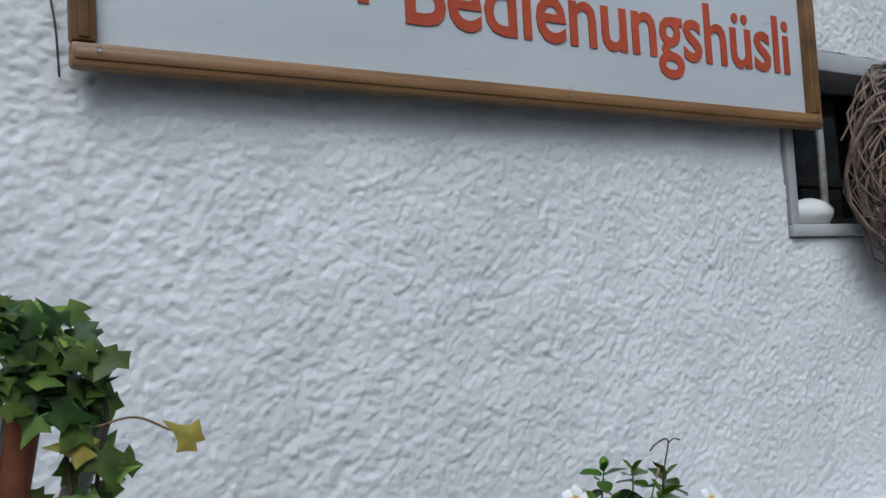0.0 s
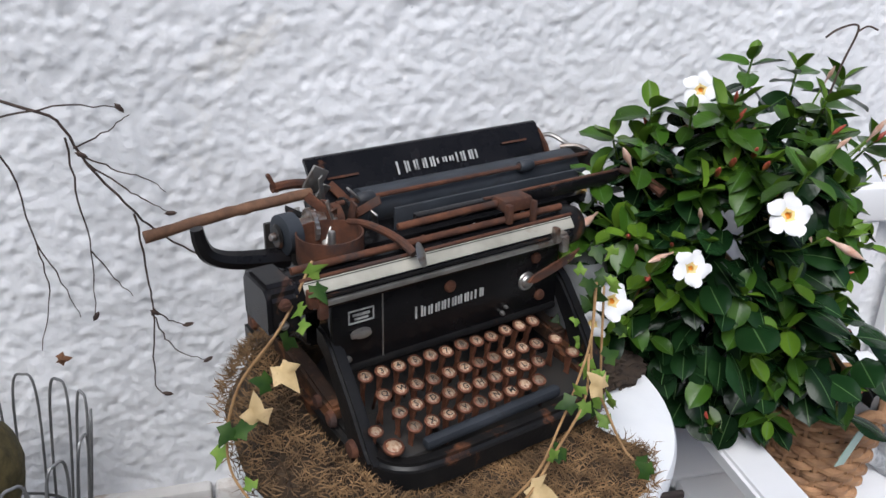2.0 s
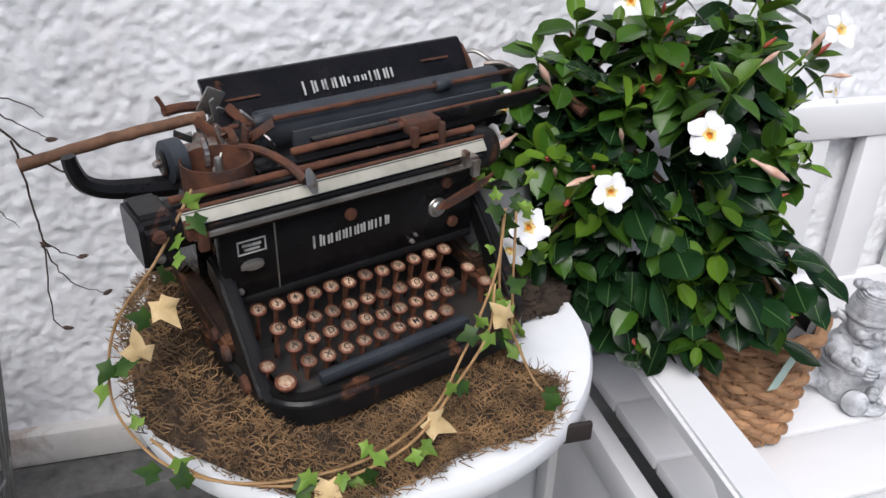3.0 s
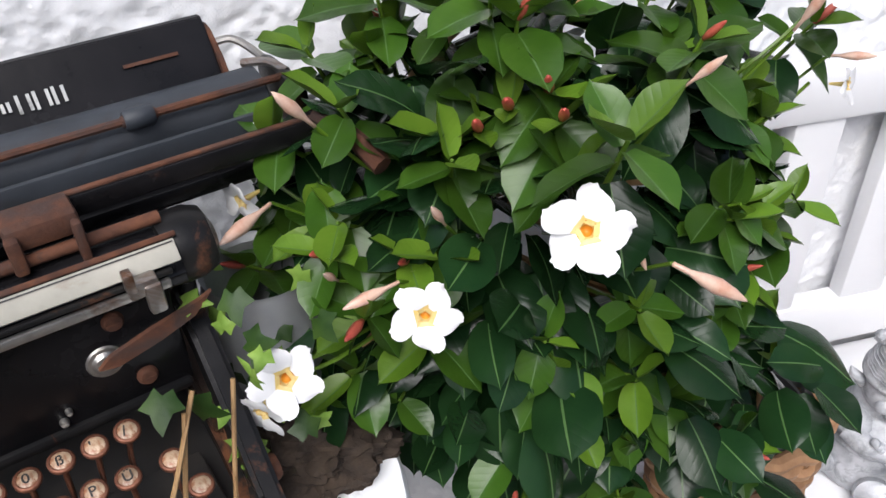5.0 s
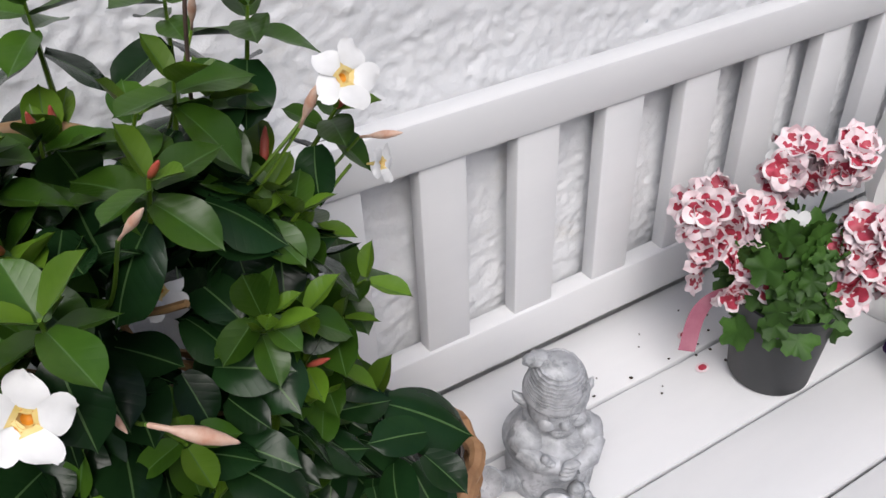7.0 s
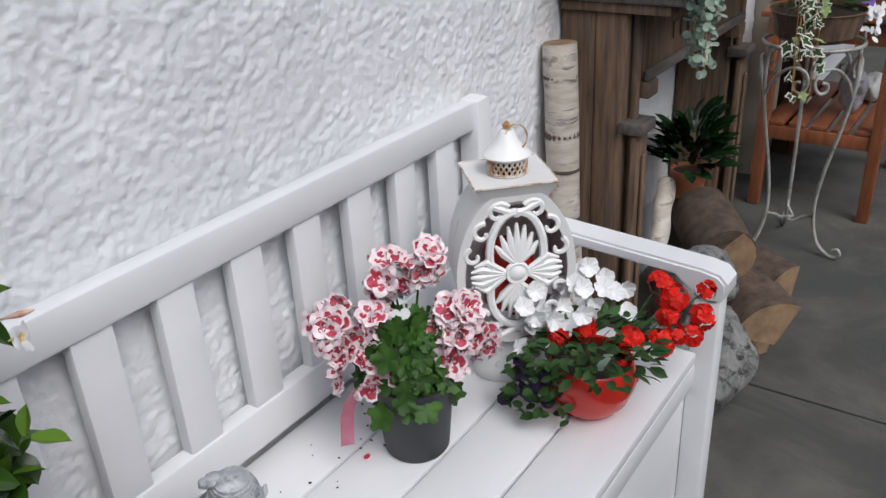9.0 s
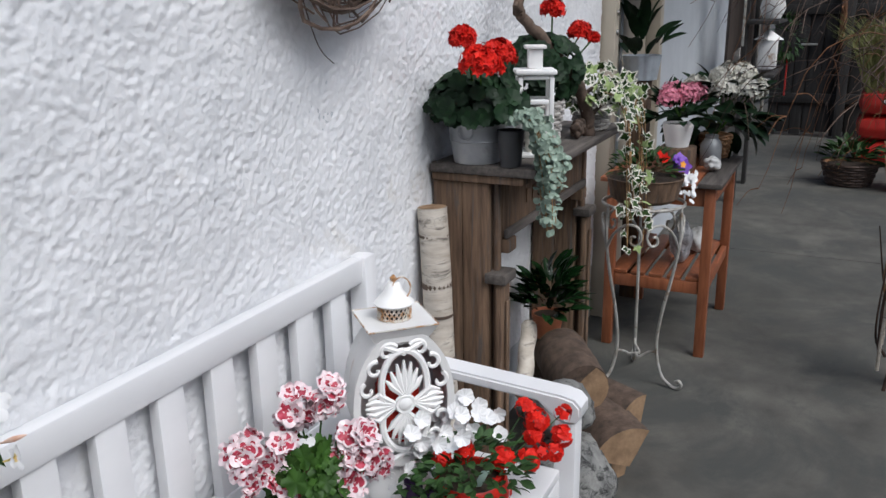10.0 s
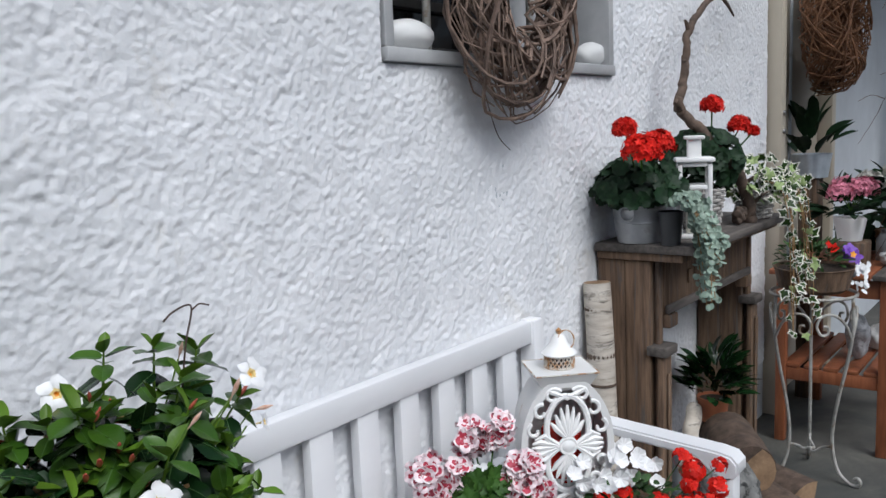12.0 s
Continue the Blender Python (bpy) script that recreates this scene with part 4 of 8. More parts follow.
    # knob, axle, ratchet wheels, brackets
    rod("knob", (-0.182, 0.1, 0.19), (-0.164, 0.102, 0.19), 0.0195, RUBBER, 30, "black rubber platen knob")
    rod("knob_cap", (-0.185, 0.1, 0.19), (-0.181, 0.1, 0.19), 0.012, WORN, 20)
    rod("axle", (-0.19, 0.1, 0.19), (-0.08, 0.128, 0.186), 0.0038, STEEL)
    for k, (xx, r, w, mt) in enumerate(((-0.158, 0.010, 0.012, STEEL), (-0.147, 0.0165, 0.004, STEEL), (-0.14, 0.013, 0.008, STEEL), (-0.128, 0.0195, 0.003, RUST), (-0.121, 0.015, 0.008, RUST), (-0.106, 0.017, 0.003, WORN))):
        n = 40
        ring = [(r * (1.07 if (i % 2 and k in (1, 3, 5)) else 1) * math.cos(2 * math.pi * i / n), r * (1.07 if (i % 2 and k in (1, 3, 5)) else 1) * math.sin(2 * math.pi * i / n)) for i in range(n)]
        part("ratchet_wheel", outline_slab(bmesh.new(), ring, w, Matrix(((0, 1, 0, xx), (1, 0, 0, 0.108 + 0.002 * k), (0, 0, 1, 0.189), (0, 0, 0, 1)))), mt, o)
    for k in range(16):
        p0 = Vector((rnd(-0.15, -0.075), rnd(0.085, 0.16), rnd(0.176, 0.205)))
        q = p0 + Vector((rnd(-0.02, 0.02), rnd(-0.02, 0.015), rnd(0.004, 0.026)))
        bm = box((0, 0, 0), ((q - p0).length + 0.01, rnd(0.006, 0.012), 0.0022), 0.0008, aim((p0 + q) / 2, q - p0, rnd(0, 3)))
        lathe(bm, [(0, 0.0035), (0.003, 0.003), (0.0035, 0)], 8, aim(p0, q - p0, 0))
        part("bracket", bm, random.choice([STEEL, STEEL, RUST, RUST, WORN]), o)
    bent("carriage_lever", [(-0.118, 0.085, 0.196), (-0.112, 0.066, 0.2), (-0.103, 0.045, 0.198), (-0.096, 0.026, 0.193), (-0.092, 0.01, 0.186)], (0.0034, 0.0042), RUST, "flat rusted line lever")
    lt = fan(bmesh.new(), pose(-0.09, 0.003, 0.187, 62, 12, 20), [(0.0065 * math.cos(t), 0.012 * math.sin(t), 0.001) for t in [2 * math.pi * i / 14 for i in range(14)]], 0, 0.003)
    part("lever_tip", lt, STEEL, o, "leaf-shaped nickel finger plate")
    # black bracket arm that holds the stick
    bent("return_arm", [(-0.175, 0.1, 0.168), (-0.205, 0.1, 0.172), (-0.232, 0.1, 0.178), (-0.248, 0.1, 0.187), (-0.254, 0.1, 0.2), (-0.256, 0.1, 0.213)], (0.0105, 0.006), ENAMEL)
    # keyboard
    part("key_bed", box((-0.035, -0.02, 0.022), (0.235, 0.075, 0.012), 0.003, pose(0, 0, 0)), KEYINK, o)
    ring_me = mesh_of("key", lathe(bmesh.new(), [(0.0054, 0.0013), (0.0068, 0.0014), (0.0074, 0.0004), (0.0073, -0.0012), (0.006, -0.0026), (0, -0.003)], 18), COPPER)
    lever_bm = tube(bmesh.new(), [(0, 0.0, -0.002), (0, 0.003, -0.014), (0, 0.01, -0.03), (0, 0.016, -0.05)], [0.0013, 0.0018, 0.0018, 0.0014], 5)
    cube(lever_bm, (0, 0.006, -0.022), (0.0014, 0.007, 0.026), 0.0004)
    lever_me = mesh_of("key_lever", lever_bm, COPPER)
    top_me = mesh_of("key_top", lathe(bmesh.new(), [(0.0056, 0), (0.0048, 0.0008), (0, 0.0011)], 16), KEYTOP)
    rows = ("234567890ß'/", "QWERTZUIOPÜ", "ASDFGHJKLÖ", "YXCVBNM,.")
    letters = {}
    for r, row in enumerate(rows):
        y, z, x0 = 0.003 - 0.0178 * r, (0.08, 0.067, 0.0585, 0.051)[r], (-0.148, -0.139, -0.133, -0.128)[r]
        for k, ch in enumerate(row):
            key = linked("key", ring_me, o, pose(x0 + 0.0177 * k, y + rnd(-0.0006, 0.0006), z + rnd(-0.0012, 0.0012), 16 + rnd(-4, 4), rnd(-4, 4), 0))
            linked("key_top", top_me, key, pose(0, 0, 0.0006))
            linked("key_lever", lever_me, key, pose(0, 0, 0, -16))
            if ch not in letters:
                lm = text_mesh(ch, 0.0085, 0.00008)
                lm.materials.append(KEYINK)
                letters[ch] = lm
            linked("letter", letters[ch], key, pose(-0.0028, -0.0028, 0.0018))
    for x, y, z, s in ((-0.16, -0.037, 0.05, 0.95), (-0.152, -0.054, 0.041, 1.3), (0.062, -0.016, 0.065, 1.0), (0.07, -0.034, 0.056, 1.0)):
        key = linked("key", ring_me, o, pose(x, y, z, 14, 0, 0) @ Matrix.Scale(s, 4))
        linked("key_top", top_me, key, pose(0, 0, 0.0006))
        linked("key_lever", lever_me, key, pose(0, 0, 0, -14))
    part("space_bar", box((-0.048, -0.0585, 0.038), (0.158, 0.011, 0.011), 0.004, pose(0, 0, 0, 0, 0, 1.5)), RUBBER, o, "dull black space bar")
    for x in (-0.1, 0.01):
        part("bar_arm", box((x, -0.045, 0.03), (0.004, 0.03, 0.008), 0.001), WORN, o)
    o.matrix_basis = pose(-1.07, -0.335, 0.770, 0, -1.0, 18.8)


typewriter()


# ---- plants and things near the camera ----
def woven(o, z0, z1, r0, r1, rows, mat, posts=22, rod=0.0055, name="wicker_band", sx=1.0, sy=1.0):
    """A woven basket wall: wavy rods round upright posts, one ring a part."""
    for k in range(rows):
        u = (k + 0.5) / rows
        r, z = r0 + (r1 - r0) * u, z0 + (z1 - z0) * u
        n = posts * 4
        pts = [(sx * (r + 0.004 * math.cos(posts * 0.5 * a + math.pi * k)) * math.cos(a), sy * (r + 0.004 * math.cos(posts * 0.5 * a + math.pi * k)) * math.sin(a), z + 0.002 * math.sin(3 * a + k)) for a in [2 * math.pi * i / n for i in range(n + 1)]]
        part(name, tube(bmesh.new(), pts, rod, 6, cap=False), mat, o)
    for k in range(posts):
        a = 2 * math.pi * k / posts
        bm = tube(bmesh.new(), [(sx * r0 * math.cos(a), sy * r0 * math.sin(a), z0), (sx * r1 * math.cos(a), sy * r1 * math.sin(a), z1)], rod * 0.7, 5)
        part("basket_stake", bm, mat, o)


def oval_leaf(length, width, fold=0.2, droop=0.2, n=8, curl=0.0):
    """An elliptic leaf with a short pointed tip and a narrow pale midrib."""
    bm = bmesh.new()
    cols = (-1.0, -0.62, -0.3, -0.035, 0.035, 0.3, 0.62, 1.0)
    rows = []
    for i in range(n + 1):
        u = i / n
        w = width * 0.5 * max(0.03, math.sin(math.pi * min(1.0, 0.05 + 0.92 * u ** 1.08)) ** 0.5)
        if i == n:
            w = width * 0.02
        x = length * (u if i < n else 1.04)
        z = -droop * length * u * u
        row = []
        for c in cols:
            wave = 0.03 * width * math.sin(9 * u + 3 * (c > 0)) * abs(c) ** 2
            row.append(bm.verts.new((x - 0.06 * length * abs(c) * u, c * w, z + fold * abs(c) ** 1.3 * w - (0.012 * width if abs(c) < 0.05 else 0) + wave - curl * (c * w) ** 2 / width)))
        rows.append(row)
    for a, b2 in zip(rows, rows[1:]):
        for k in range(7):
            bm.faces.new((a[k], a[k + 1], b2[k + 1], b2[k])).material_index = 1 if k == 3 else 0
    return bm


def mandevilla():
    base = Vector((-0.556, -0.232, 0.466))
    o = thing("mandevilla", tuple(base), "bushy mandevilla with white flowers in a wicker basket on the bench", "potted plant")
    part("plastic_pot", lathe(bmesh.new(), [(0, 0.004), (0.044, 0.004), (0.052, 0.1), (0.059, 0.185), (0.056, 0.185), (0.049, 0.1), (0.04, 0.012), (0, 0.012)], 28), PLASTICPOT, o, "black plastic inner pot")
    woven(o, 0.006, 0.182, 0.055, 0.072, 16, WICKER, 20, 0.006)
    part("basket_rim", tube(bmesh.new(), [((0.073 + 0.002 * math.sin(9 * a)) * math.cos(a), (0.073 + 0.002 * math.sin(9 * a)) * math.sin(a), 0.188 + 0.003 * math.cos(13 * a)) for a in [2 * math.pi * i / 60 for i in range(61)]], 0.0078, 8), WICKER, o)
    # crinkled clear liner between pot and basket
    bm = bmesh.new()
    rings = [[bm.verts.new((r * (1 + 0.05 * math.sin(17 * a + r * 300)) * math.cos(a), r * (1 + 0.05 * math.sin(13 * a)) * math.sin(a), z + 0.006 * math.sin(11 * a))) for a in [2 * math.pi * i / 48 for i in range(48)]] for r, z in ((0.059, 0.15), (0.064, 0.182), (0.06, 0.198))]
    for a, c in zip(rings, rings[1:]):
        for i in range(48):
            bm.faces.new((a[i], a[(i + 1) % 48], c[(i + 1) % 48], c[i]))
    part("pot_liner", bm, LINER, o, "crinkled grey plastic liner")
    part("soil", lathe(bmesh.new(), [(0, 0.172), (0.04, 0.17), (0.055, 0.165)], 20), SOIL, o)
    part("plant_tag", box((0, 0, 0), (0.02, 0.001, 0.06), 0, pose(-0.03, -0.09, 0.16, 12, 8, 15)), LABELMINT, o, "pale plastic plant label", False)
    C = Vector((-0.76, -0.212, 0.86)) - base
    R = Vector((0.195, 0.125, 0.2))
    for k in range(18):
        d = on_ball()
        tip = C + Vector((d.x * R.x, d.y * R.y, d.z * R.z)) * 0.75
        part("stem", tube(bmesh.new(), smooth_line([(rnd(-.03, .02), rnd(-.02, .02), 0.16), (rnd(-0.1, -0.02), rnd(-.04, .06), 0.26), tuple((C + tip) / 2), tuple(tip)], 4), 0.0026, 6), IVYSTEM, o)
    part("hoop_trellis", tube(bmesh.new(), smooth_line([Vector(p) - base for p in ((-0.60, -0.175, 0.65), (-0.645, -0.178, 0.9), (-0.69, -0.18, 0.985), (-0.745, -0.18, 1.018), (-0.80, -0.18, 1.006), (-0.835, -0.18, 0.95), (-0.84, -0.18, 0.85))], 6), 0.0058, 10), CANE, o, "bent cane hoop")
    blooms = (((-0.787, -0.365, 0.969), (-0.3, -0.85, 0.5), 1.0), ((-0.859, -0.324, 0.900), (-0.25, -0.9, 0.35), 0.9), ((-0.939, -0.314, 0.864), (-0.1, -0.85, 0.5), 0.95),
              ((-0.955, -0.308, 0.838), (-0.5, -0.7, -0.2), 0.8), ((-0.782, -0.17, 1.05), (-0.35, -0.85, 0.4), 0.95), ((-0.57, -0.25, 1.03), (0.1, -0.75, 0.5), 0.95),
              ((-0.706, -0.256, 0.932), (-0.2, -0.8, 0.5), 0.8), ((-0.93, -0.2, 0.95), (-0.75, -0.6, 0.2), 0.85), ((-0.945, -0.215, 0.925), (-0.8, -0.5, -0.1), 0.75), ((-0.545, -0.235, 0.955), (0.5, -0.7, 0.2), 0.6))
    spots = [(Vector(p) + Vector(d).normalized() * 0.02 - base, 0.03) for p, d, _ in blooms]

    def clear(p, extra=0.0):
        return all((p - q).length > r + extra for q, r in spots)
    old = [mesh_of("leaf", oval_leaf(L, W, f, d, 8, c), [MANDLEAF, MANDVEIN]) for L, W, f, d, c in ((0.045, 0.033, 0.18, 0.18, 0.3), (0.052, 0.039, 0.1, 0.28, 0.6), (0.041, 0.03, 0.28, 0.1, 0.0), (0.058, 0.044, 0.08, 0.3, 0.8), (0.048, 0.036, 0.2, 0.35, 0.2))]
    mid = [mesh_of("leaf", oval_leaf(L, W, 0.3, d, 8), [MANDMID, MANDVEIN]) for L, W, d in ((0.04, 0.027, 0.12), (0.035, 0.024, 0.05), (0.044, 0.03, 0.2))]
    young = [mesh_of("young_leaf", oval_leaf(L, W, 0.5, d, 7), [MANDNEW, MANDVEIN]) for L, W, d in ((0.032, 0.02, -0.1), (0.026, 0.015, -0.05), (0.036, 0.022, 0.0))]
    bud = mesh_of("bud", lathe(bmesh.new(), [(0, 0), (0.0016, 0.001), (0.0018, 0.012), (0.0042, 0.022), (0.0052, 0.03), (0.0036, 0.041), (0.0012, 0.049), (0, 0.051)], 10), BUDSALMON)
    redbud = mesh_of("bud", lathe(bmesh.new(), [(0, 0), (0.0016, 0.001), (0.0032, 0.008), (0.003, 0.016), (0.0012, 0.024), (0, 0.026)], 8), BUDRED)

    def shoot(p, ax, s=1.0, fresh=True):
        """A leafy shoot end: opposite pairs turning by a right angle, small upright leaves at the tip."""
        side = ax.orthogonal().normalized()
        turn = rnd(0, 3.1)
        levels = ((young, 0.9, 0.0), (mid, 0.35, 0.008), (mid, 0.1, 0.018), (old, -0.15, 0.034)) if fresh else ((mid, 0.6, 0.0), (old, 0.2, 0.014), (old, -0.1, 0.03))
        part("shoot_stem", tube(bmesh.new(), [p, p - ax * 0.03 * s, p - ax * 0.075 * s], [0.0012, 0.0017, 0.0022], 5), MANDNEW, o)
        for lv, (pool, lift, back) in enumerate(levels):
            for j in range(2):
                sd = Matrix.Rotation(turn + lv * 1.57 + j * math.pi + rnd(-0.25, 0.25), 3, ax) @ side
                d = (sd + ax * (lift + rnd(-0.15, 0.15)) + Vector((0, 0, -0.12 * lv))).normalized()
                at = p - ax * back * s + sd * 0.002
                if clear(at + d * 0.03, -0.004):
                    linked("young_leaf" if pool is young else "leaf", random.choice(pool), o, aim(at, d, rnd(-0.3, 0.3)) @ Matrix.Scale(s * rnd(0.85, 1.12), 4))
        if fresh and random.random() < 0.3:
            linked("bud", redbud, o, facing(p, ax + Vector((rnd(-.4, .4), rnd(-.4, .4), 0))) @ Matrix.Scale(rnd(0.7, 1.1), 4))
    random.seed(77)
    # fixed shoots that stand out of the crown
    for p, ax, s in (((-0.767, -0.358, 1.012), (0.0, -0.45, 0.9), 1.0), ((-0.832, -0.285, 0.972), (-0.1, -0.5, 0.85), 1.0), ((-0.609, -0.245, 0.945), (0.4, -0.4, 0.8), 0.9), ((-0.598, -0.18, 1.06), (0.15, -0.1, 1), 1.05), ((-0.56, -0.21, 0.99), (0.45, -0.3, 0.8), 0.95), ((-0.57, -0.24, 0.745), (0.5, -0.6, 0.5), 1.05),
                     ((-0.885, -0.24, 0.99), (-0.4, -0.4, 0.85), 1.0), ((-0.905, -0.27, 0.915), (-0.5, -0.7, 0.5), 1.0), ((-0.70, -0.3, 1.03), (0.1, -0.4, 0.95), 1.0), ((-0.665, -0.24, 1.05), (0.1, -0.3, 1), 1.0), ((-0.82, -0.22, 1.035), (-0.2, -0.3, 1), 0.9), ((-0.72, -0.17, 1.085), (0.0, -0.2, 1), 0.95), ((-0.64, -0.15, 1.07), (0.1, 0.0, 1), 1.0),
                     ((-0.895, -0.185, 1.005), (-0.4, -0.2, 0.9), 1.0), ((-0.925, -0.215, 0.965), (-0.6, -0.4, 0.7), 0.95), ((-0.85, -0.185, 1.035), (-0.2, -0.2, 1), 1.0), ((-0.89, -0.295, 0.88), (-0.5, -0.8, 0.3), 0.9), ((-0.72, -0.325, 0.69), (-0.3, -0.85, 0.1), 0.9), ((-0.63, -0.33, 0.72), (0.1, -0.85, 0.3), 1.0)):
        shoot(Vector(p) - base, Vector(ax).normalized(), s)
    # one very large leaf over the basket rim
    linked("leaf", old[3], o, aim(Vector((-0.575, -0.275, 0.775)) - base, (0.75, -0.5, -0.28), 0.25) @ Matrix.Scale(1.25, 4))
    n = 0
    while n < 74:
        d = on_ball()
        if d.y > 0.55 or d.z < -0.85:
            continue
        k = 0.9 + 0.2 * noise.noise(d * 2.4 + Vector((3, 1, 0)))
        p = C + Vector((d.x * R.x, d.y * R.y, d.z * R.z)) * k
        if not clear(p, 0.012):
            n += 0.2
            continue
        ax = (Vector((d.x * 0.8, d.y - 0.15, d.z * 0.6 + 0.45))).normalized()
        shoot(p, ax, rnd(0.85, 1.1), d.z > -0.25 or random.random() < 0.35)
        n += 1
    # older dark leaves deeper in and hanging over the lower half
    n = 0
    while n < 430:
        d = on_ball()
        if d.y > 0.7 or d.z < -0.95:
            continue
        s = rnd(0.45, 0.9) * (0.9 + 0.2 * noise.noise(d * 2.4 + Vector((3, 1, 0)))) + (0.1 if d.z < 0 else 0)
        p = C + Vector((d.x * R.x, d.y * R.y, d.z * R.z)) * s
        if p.z < 0.14 or not clear(p, 0.008):
            n += 0.05
            continue
        linked("leaf", random.choice(old), o, aim(p, twirl(Vector((d.x, d.y - 0.2, d.z * 0.5 - 0.2)), 0.75), rnd(-0.7, 0.7)) @ Matrix.Scale(rnd(0.75, 1.05), 4))
        n += 1
    for k in range(75):
        p = Vector((rnd(-0.80, -0.56), rnd(-0.33, -0.2), rnd(0.67, 0.77))) - base
        linked("leaf", random.choice(old[:3]), o, aim(p, twirl((-0.1, -0.75, -0.4), 0.8), rnd(-0.7, 0.7)))

    # flowers: five lopsided petals round a deep yellow throat
    def flower_mesh(size, seed):
        rg = random.Random(seed)
        bm = bmesh.new()
        for j in range(5):
            m = Matrix.Rotation(2 * math.pi * j / 5 + rg.uniform(-0.08, 0.08), 4, "Z") @ Matrix.Rotation(rg.uniform(-0.15, 0.2), 4, "Y")
            rows = []
            for i in range(8):
                u = i / 7
                x = size * (0.08 + 0.47 * u)
                w = size * (0.045 + 0.2 * math.sin(math.pi * (0.1 + 0.78 * u ** 1.25)) ** 1.1)
                if i == 7:
                    w *= 0.72
                z = size * (-0.12 + 0.24 * u - 0.2 * u * u)
                skew = 0.1 * size * u * u
                rows.append([m @ Vector((x * (1 - 0.05 * u * (c < 0) + 0.05 * u * (abs(c) < 0.3)), c * w + skew, z + size * 0.035 * c * u + size * 0.02 * math.sin(5 * c + 7 * u + j))) for c in (-1, -0.5, 0, 0.5, 1)])
            vs = [[bm.verts.new(p) for p in r] for r in rows]
            for i, (r0, r1) in enumerate(zip(vs, vs[1:])):
                for q in range(4):
                    bm.faces.new((r0[q], r0[q + 1], r1[q + 1], r1[q])).material_index = 1 if i == 0 else 0
        lathe(bm, [(0.1 * size, -0.11 * size), (0.075 * size, -0.2 * size), (0.05 * size, -0.42 * size), (0.03 * size, -0.6 * size)], 12, None, 1)
        return mesh_of("flower", bm, [PETALWHITE, PETALYELLOW])
    fms = [flower_mesh(0.041, s) for s in (3, 8, 15)]
    throat = mesh_of("throat", lathe(bmesh.new(), [(0.0056, -0.0044), (0.0042, -0.0062), (0.0022, -0.0095), (0, -0.011)], 12), PETALORANGE)
    for i, (p, d, s) in enumerate(blooms):
        f = linked("flower", fms[i % 3], o, Matrix.Translation(Vector(p) - base + Vector(d).normalized() * 0.006) @ facing((0, 0, 0), d, 0.9 * i) @ Matrix.Scale(s, 4))
        linked("throat", throat, f, Matrix(), "orange yellow throat")
        q = Vector(p) - base
        part("flower_stalk", tube(bmesh.new(), smooth_line([q - Vector(d).normalized() * 0.022, q.lerp(C, 0.25), q.lerp(C, 0.6)], 4), 0.0014, 5), MANDNEW, o)
    for p, d, s in (((-0.742, -0.372, 0.945), (0.55, -0.25, -0.3), 1.05), ((-0.757, -0.355, 0.955), (0.2, -0.3, -0.6), 0.5), ((-0.868, -0.302, 0.909), (-1, -0.3, -0.12), 0.85), ((-0.9, -0.25, 0.985), (-0.5, -0.3, 0.7), 0.9), ((-0.598, -0.24, 1.0), (0.35, -0.3, 0.9), 0.8),
                    ((-0.725, -0.33, 1.02), (0.5, -0.4, 0.7), 0.6), ((-0.55, -0.22, 0.97), (0.7, -0.5, 0.1), 0.7), ((-0.93, -0.24, 0.935), (-0.6, -0.5, -0.1), 1.0), ((-0.84, -0.3, 0.94), (-0.4, -0.4, 0.8), 0.6), ((-0.64, -0.2, 1.06), (0.1, -0.4, 1), 0.6), ((-0.9, -0.28, 0.9), (-0.3, -0.5, 0.6), 0.6)):
        q = Vector(p) - base
        part("flower_stalk", tube(bmesh.new(), smooth_line([q, q.lerp(C, 0.25) - Vector((0, 0, 0.01)), q.lerp(C, 0.6)], 4), 0.0012, 5), MANDNEW, o)
        linked("bud", bud, o, Matrix.Translation(q) @ facing((0, 0, 0), d) @ Matrix.Scale(s * 0.85, 4))
    tl = [Vector(p) - base for p in ((-0.655, -0.225, 1.03), (-0.648, -0.23, 1.085), (-0.638, -0.233, 1.125), (-0.645, -0.233, 1.133), (-0.667, -0.235, 1.128), (-0.68, -0.236, 1.12))]
    bm = tube(bmesh.new(), smooth_line(tl), 0.0013, 5)
    tube(bm, smooth_line([tl[2], tl[2] + Vector((0.012, 0, 0.006)), tl[2] + Vector((0.026, 0, 0.002))]), 0.0011, 5)
    part("tendril", bm, TWIG, o)


mandevilla()


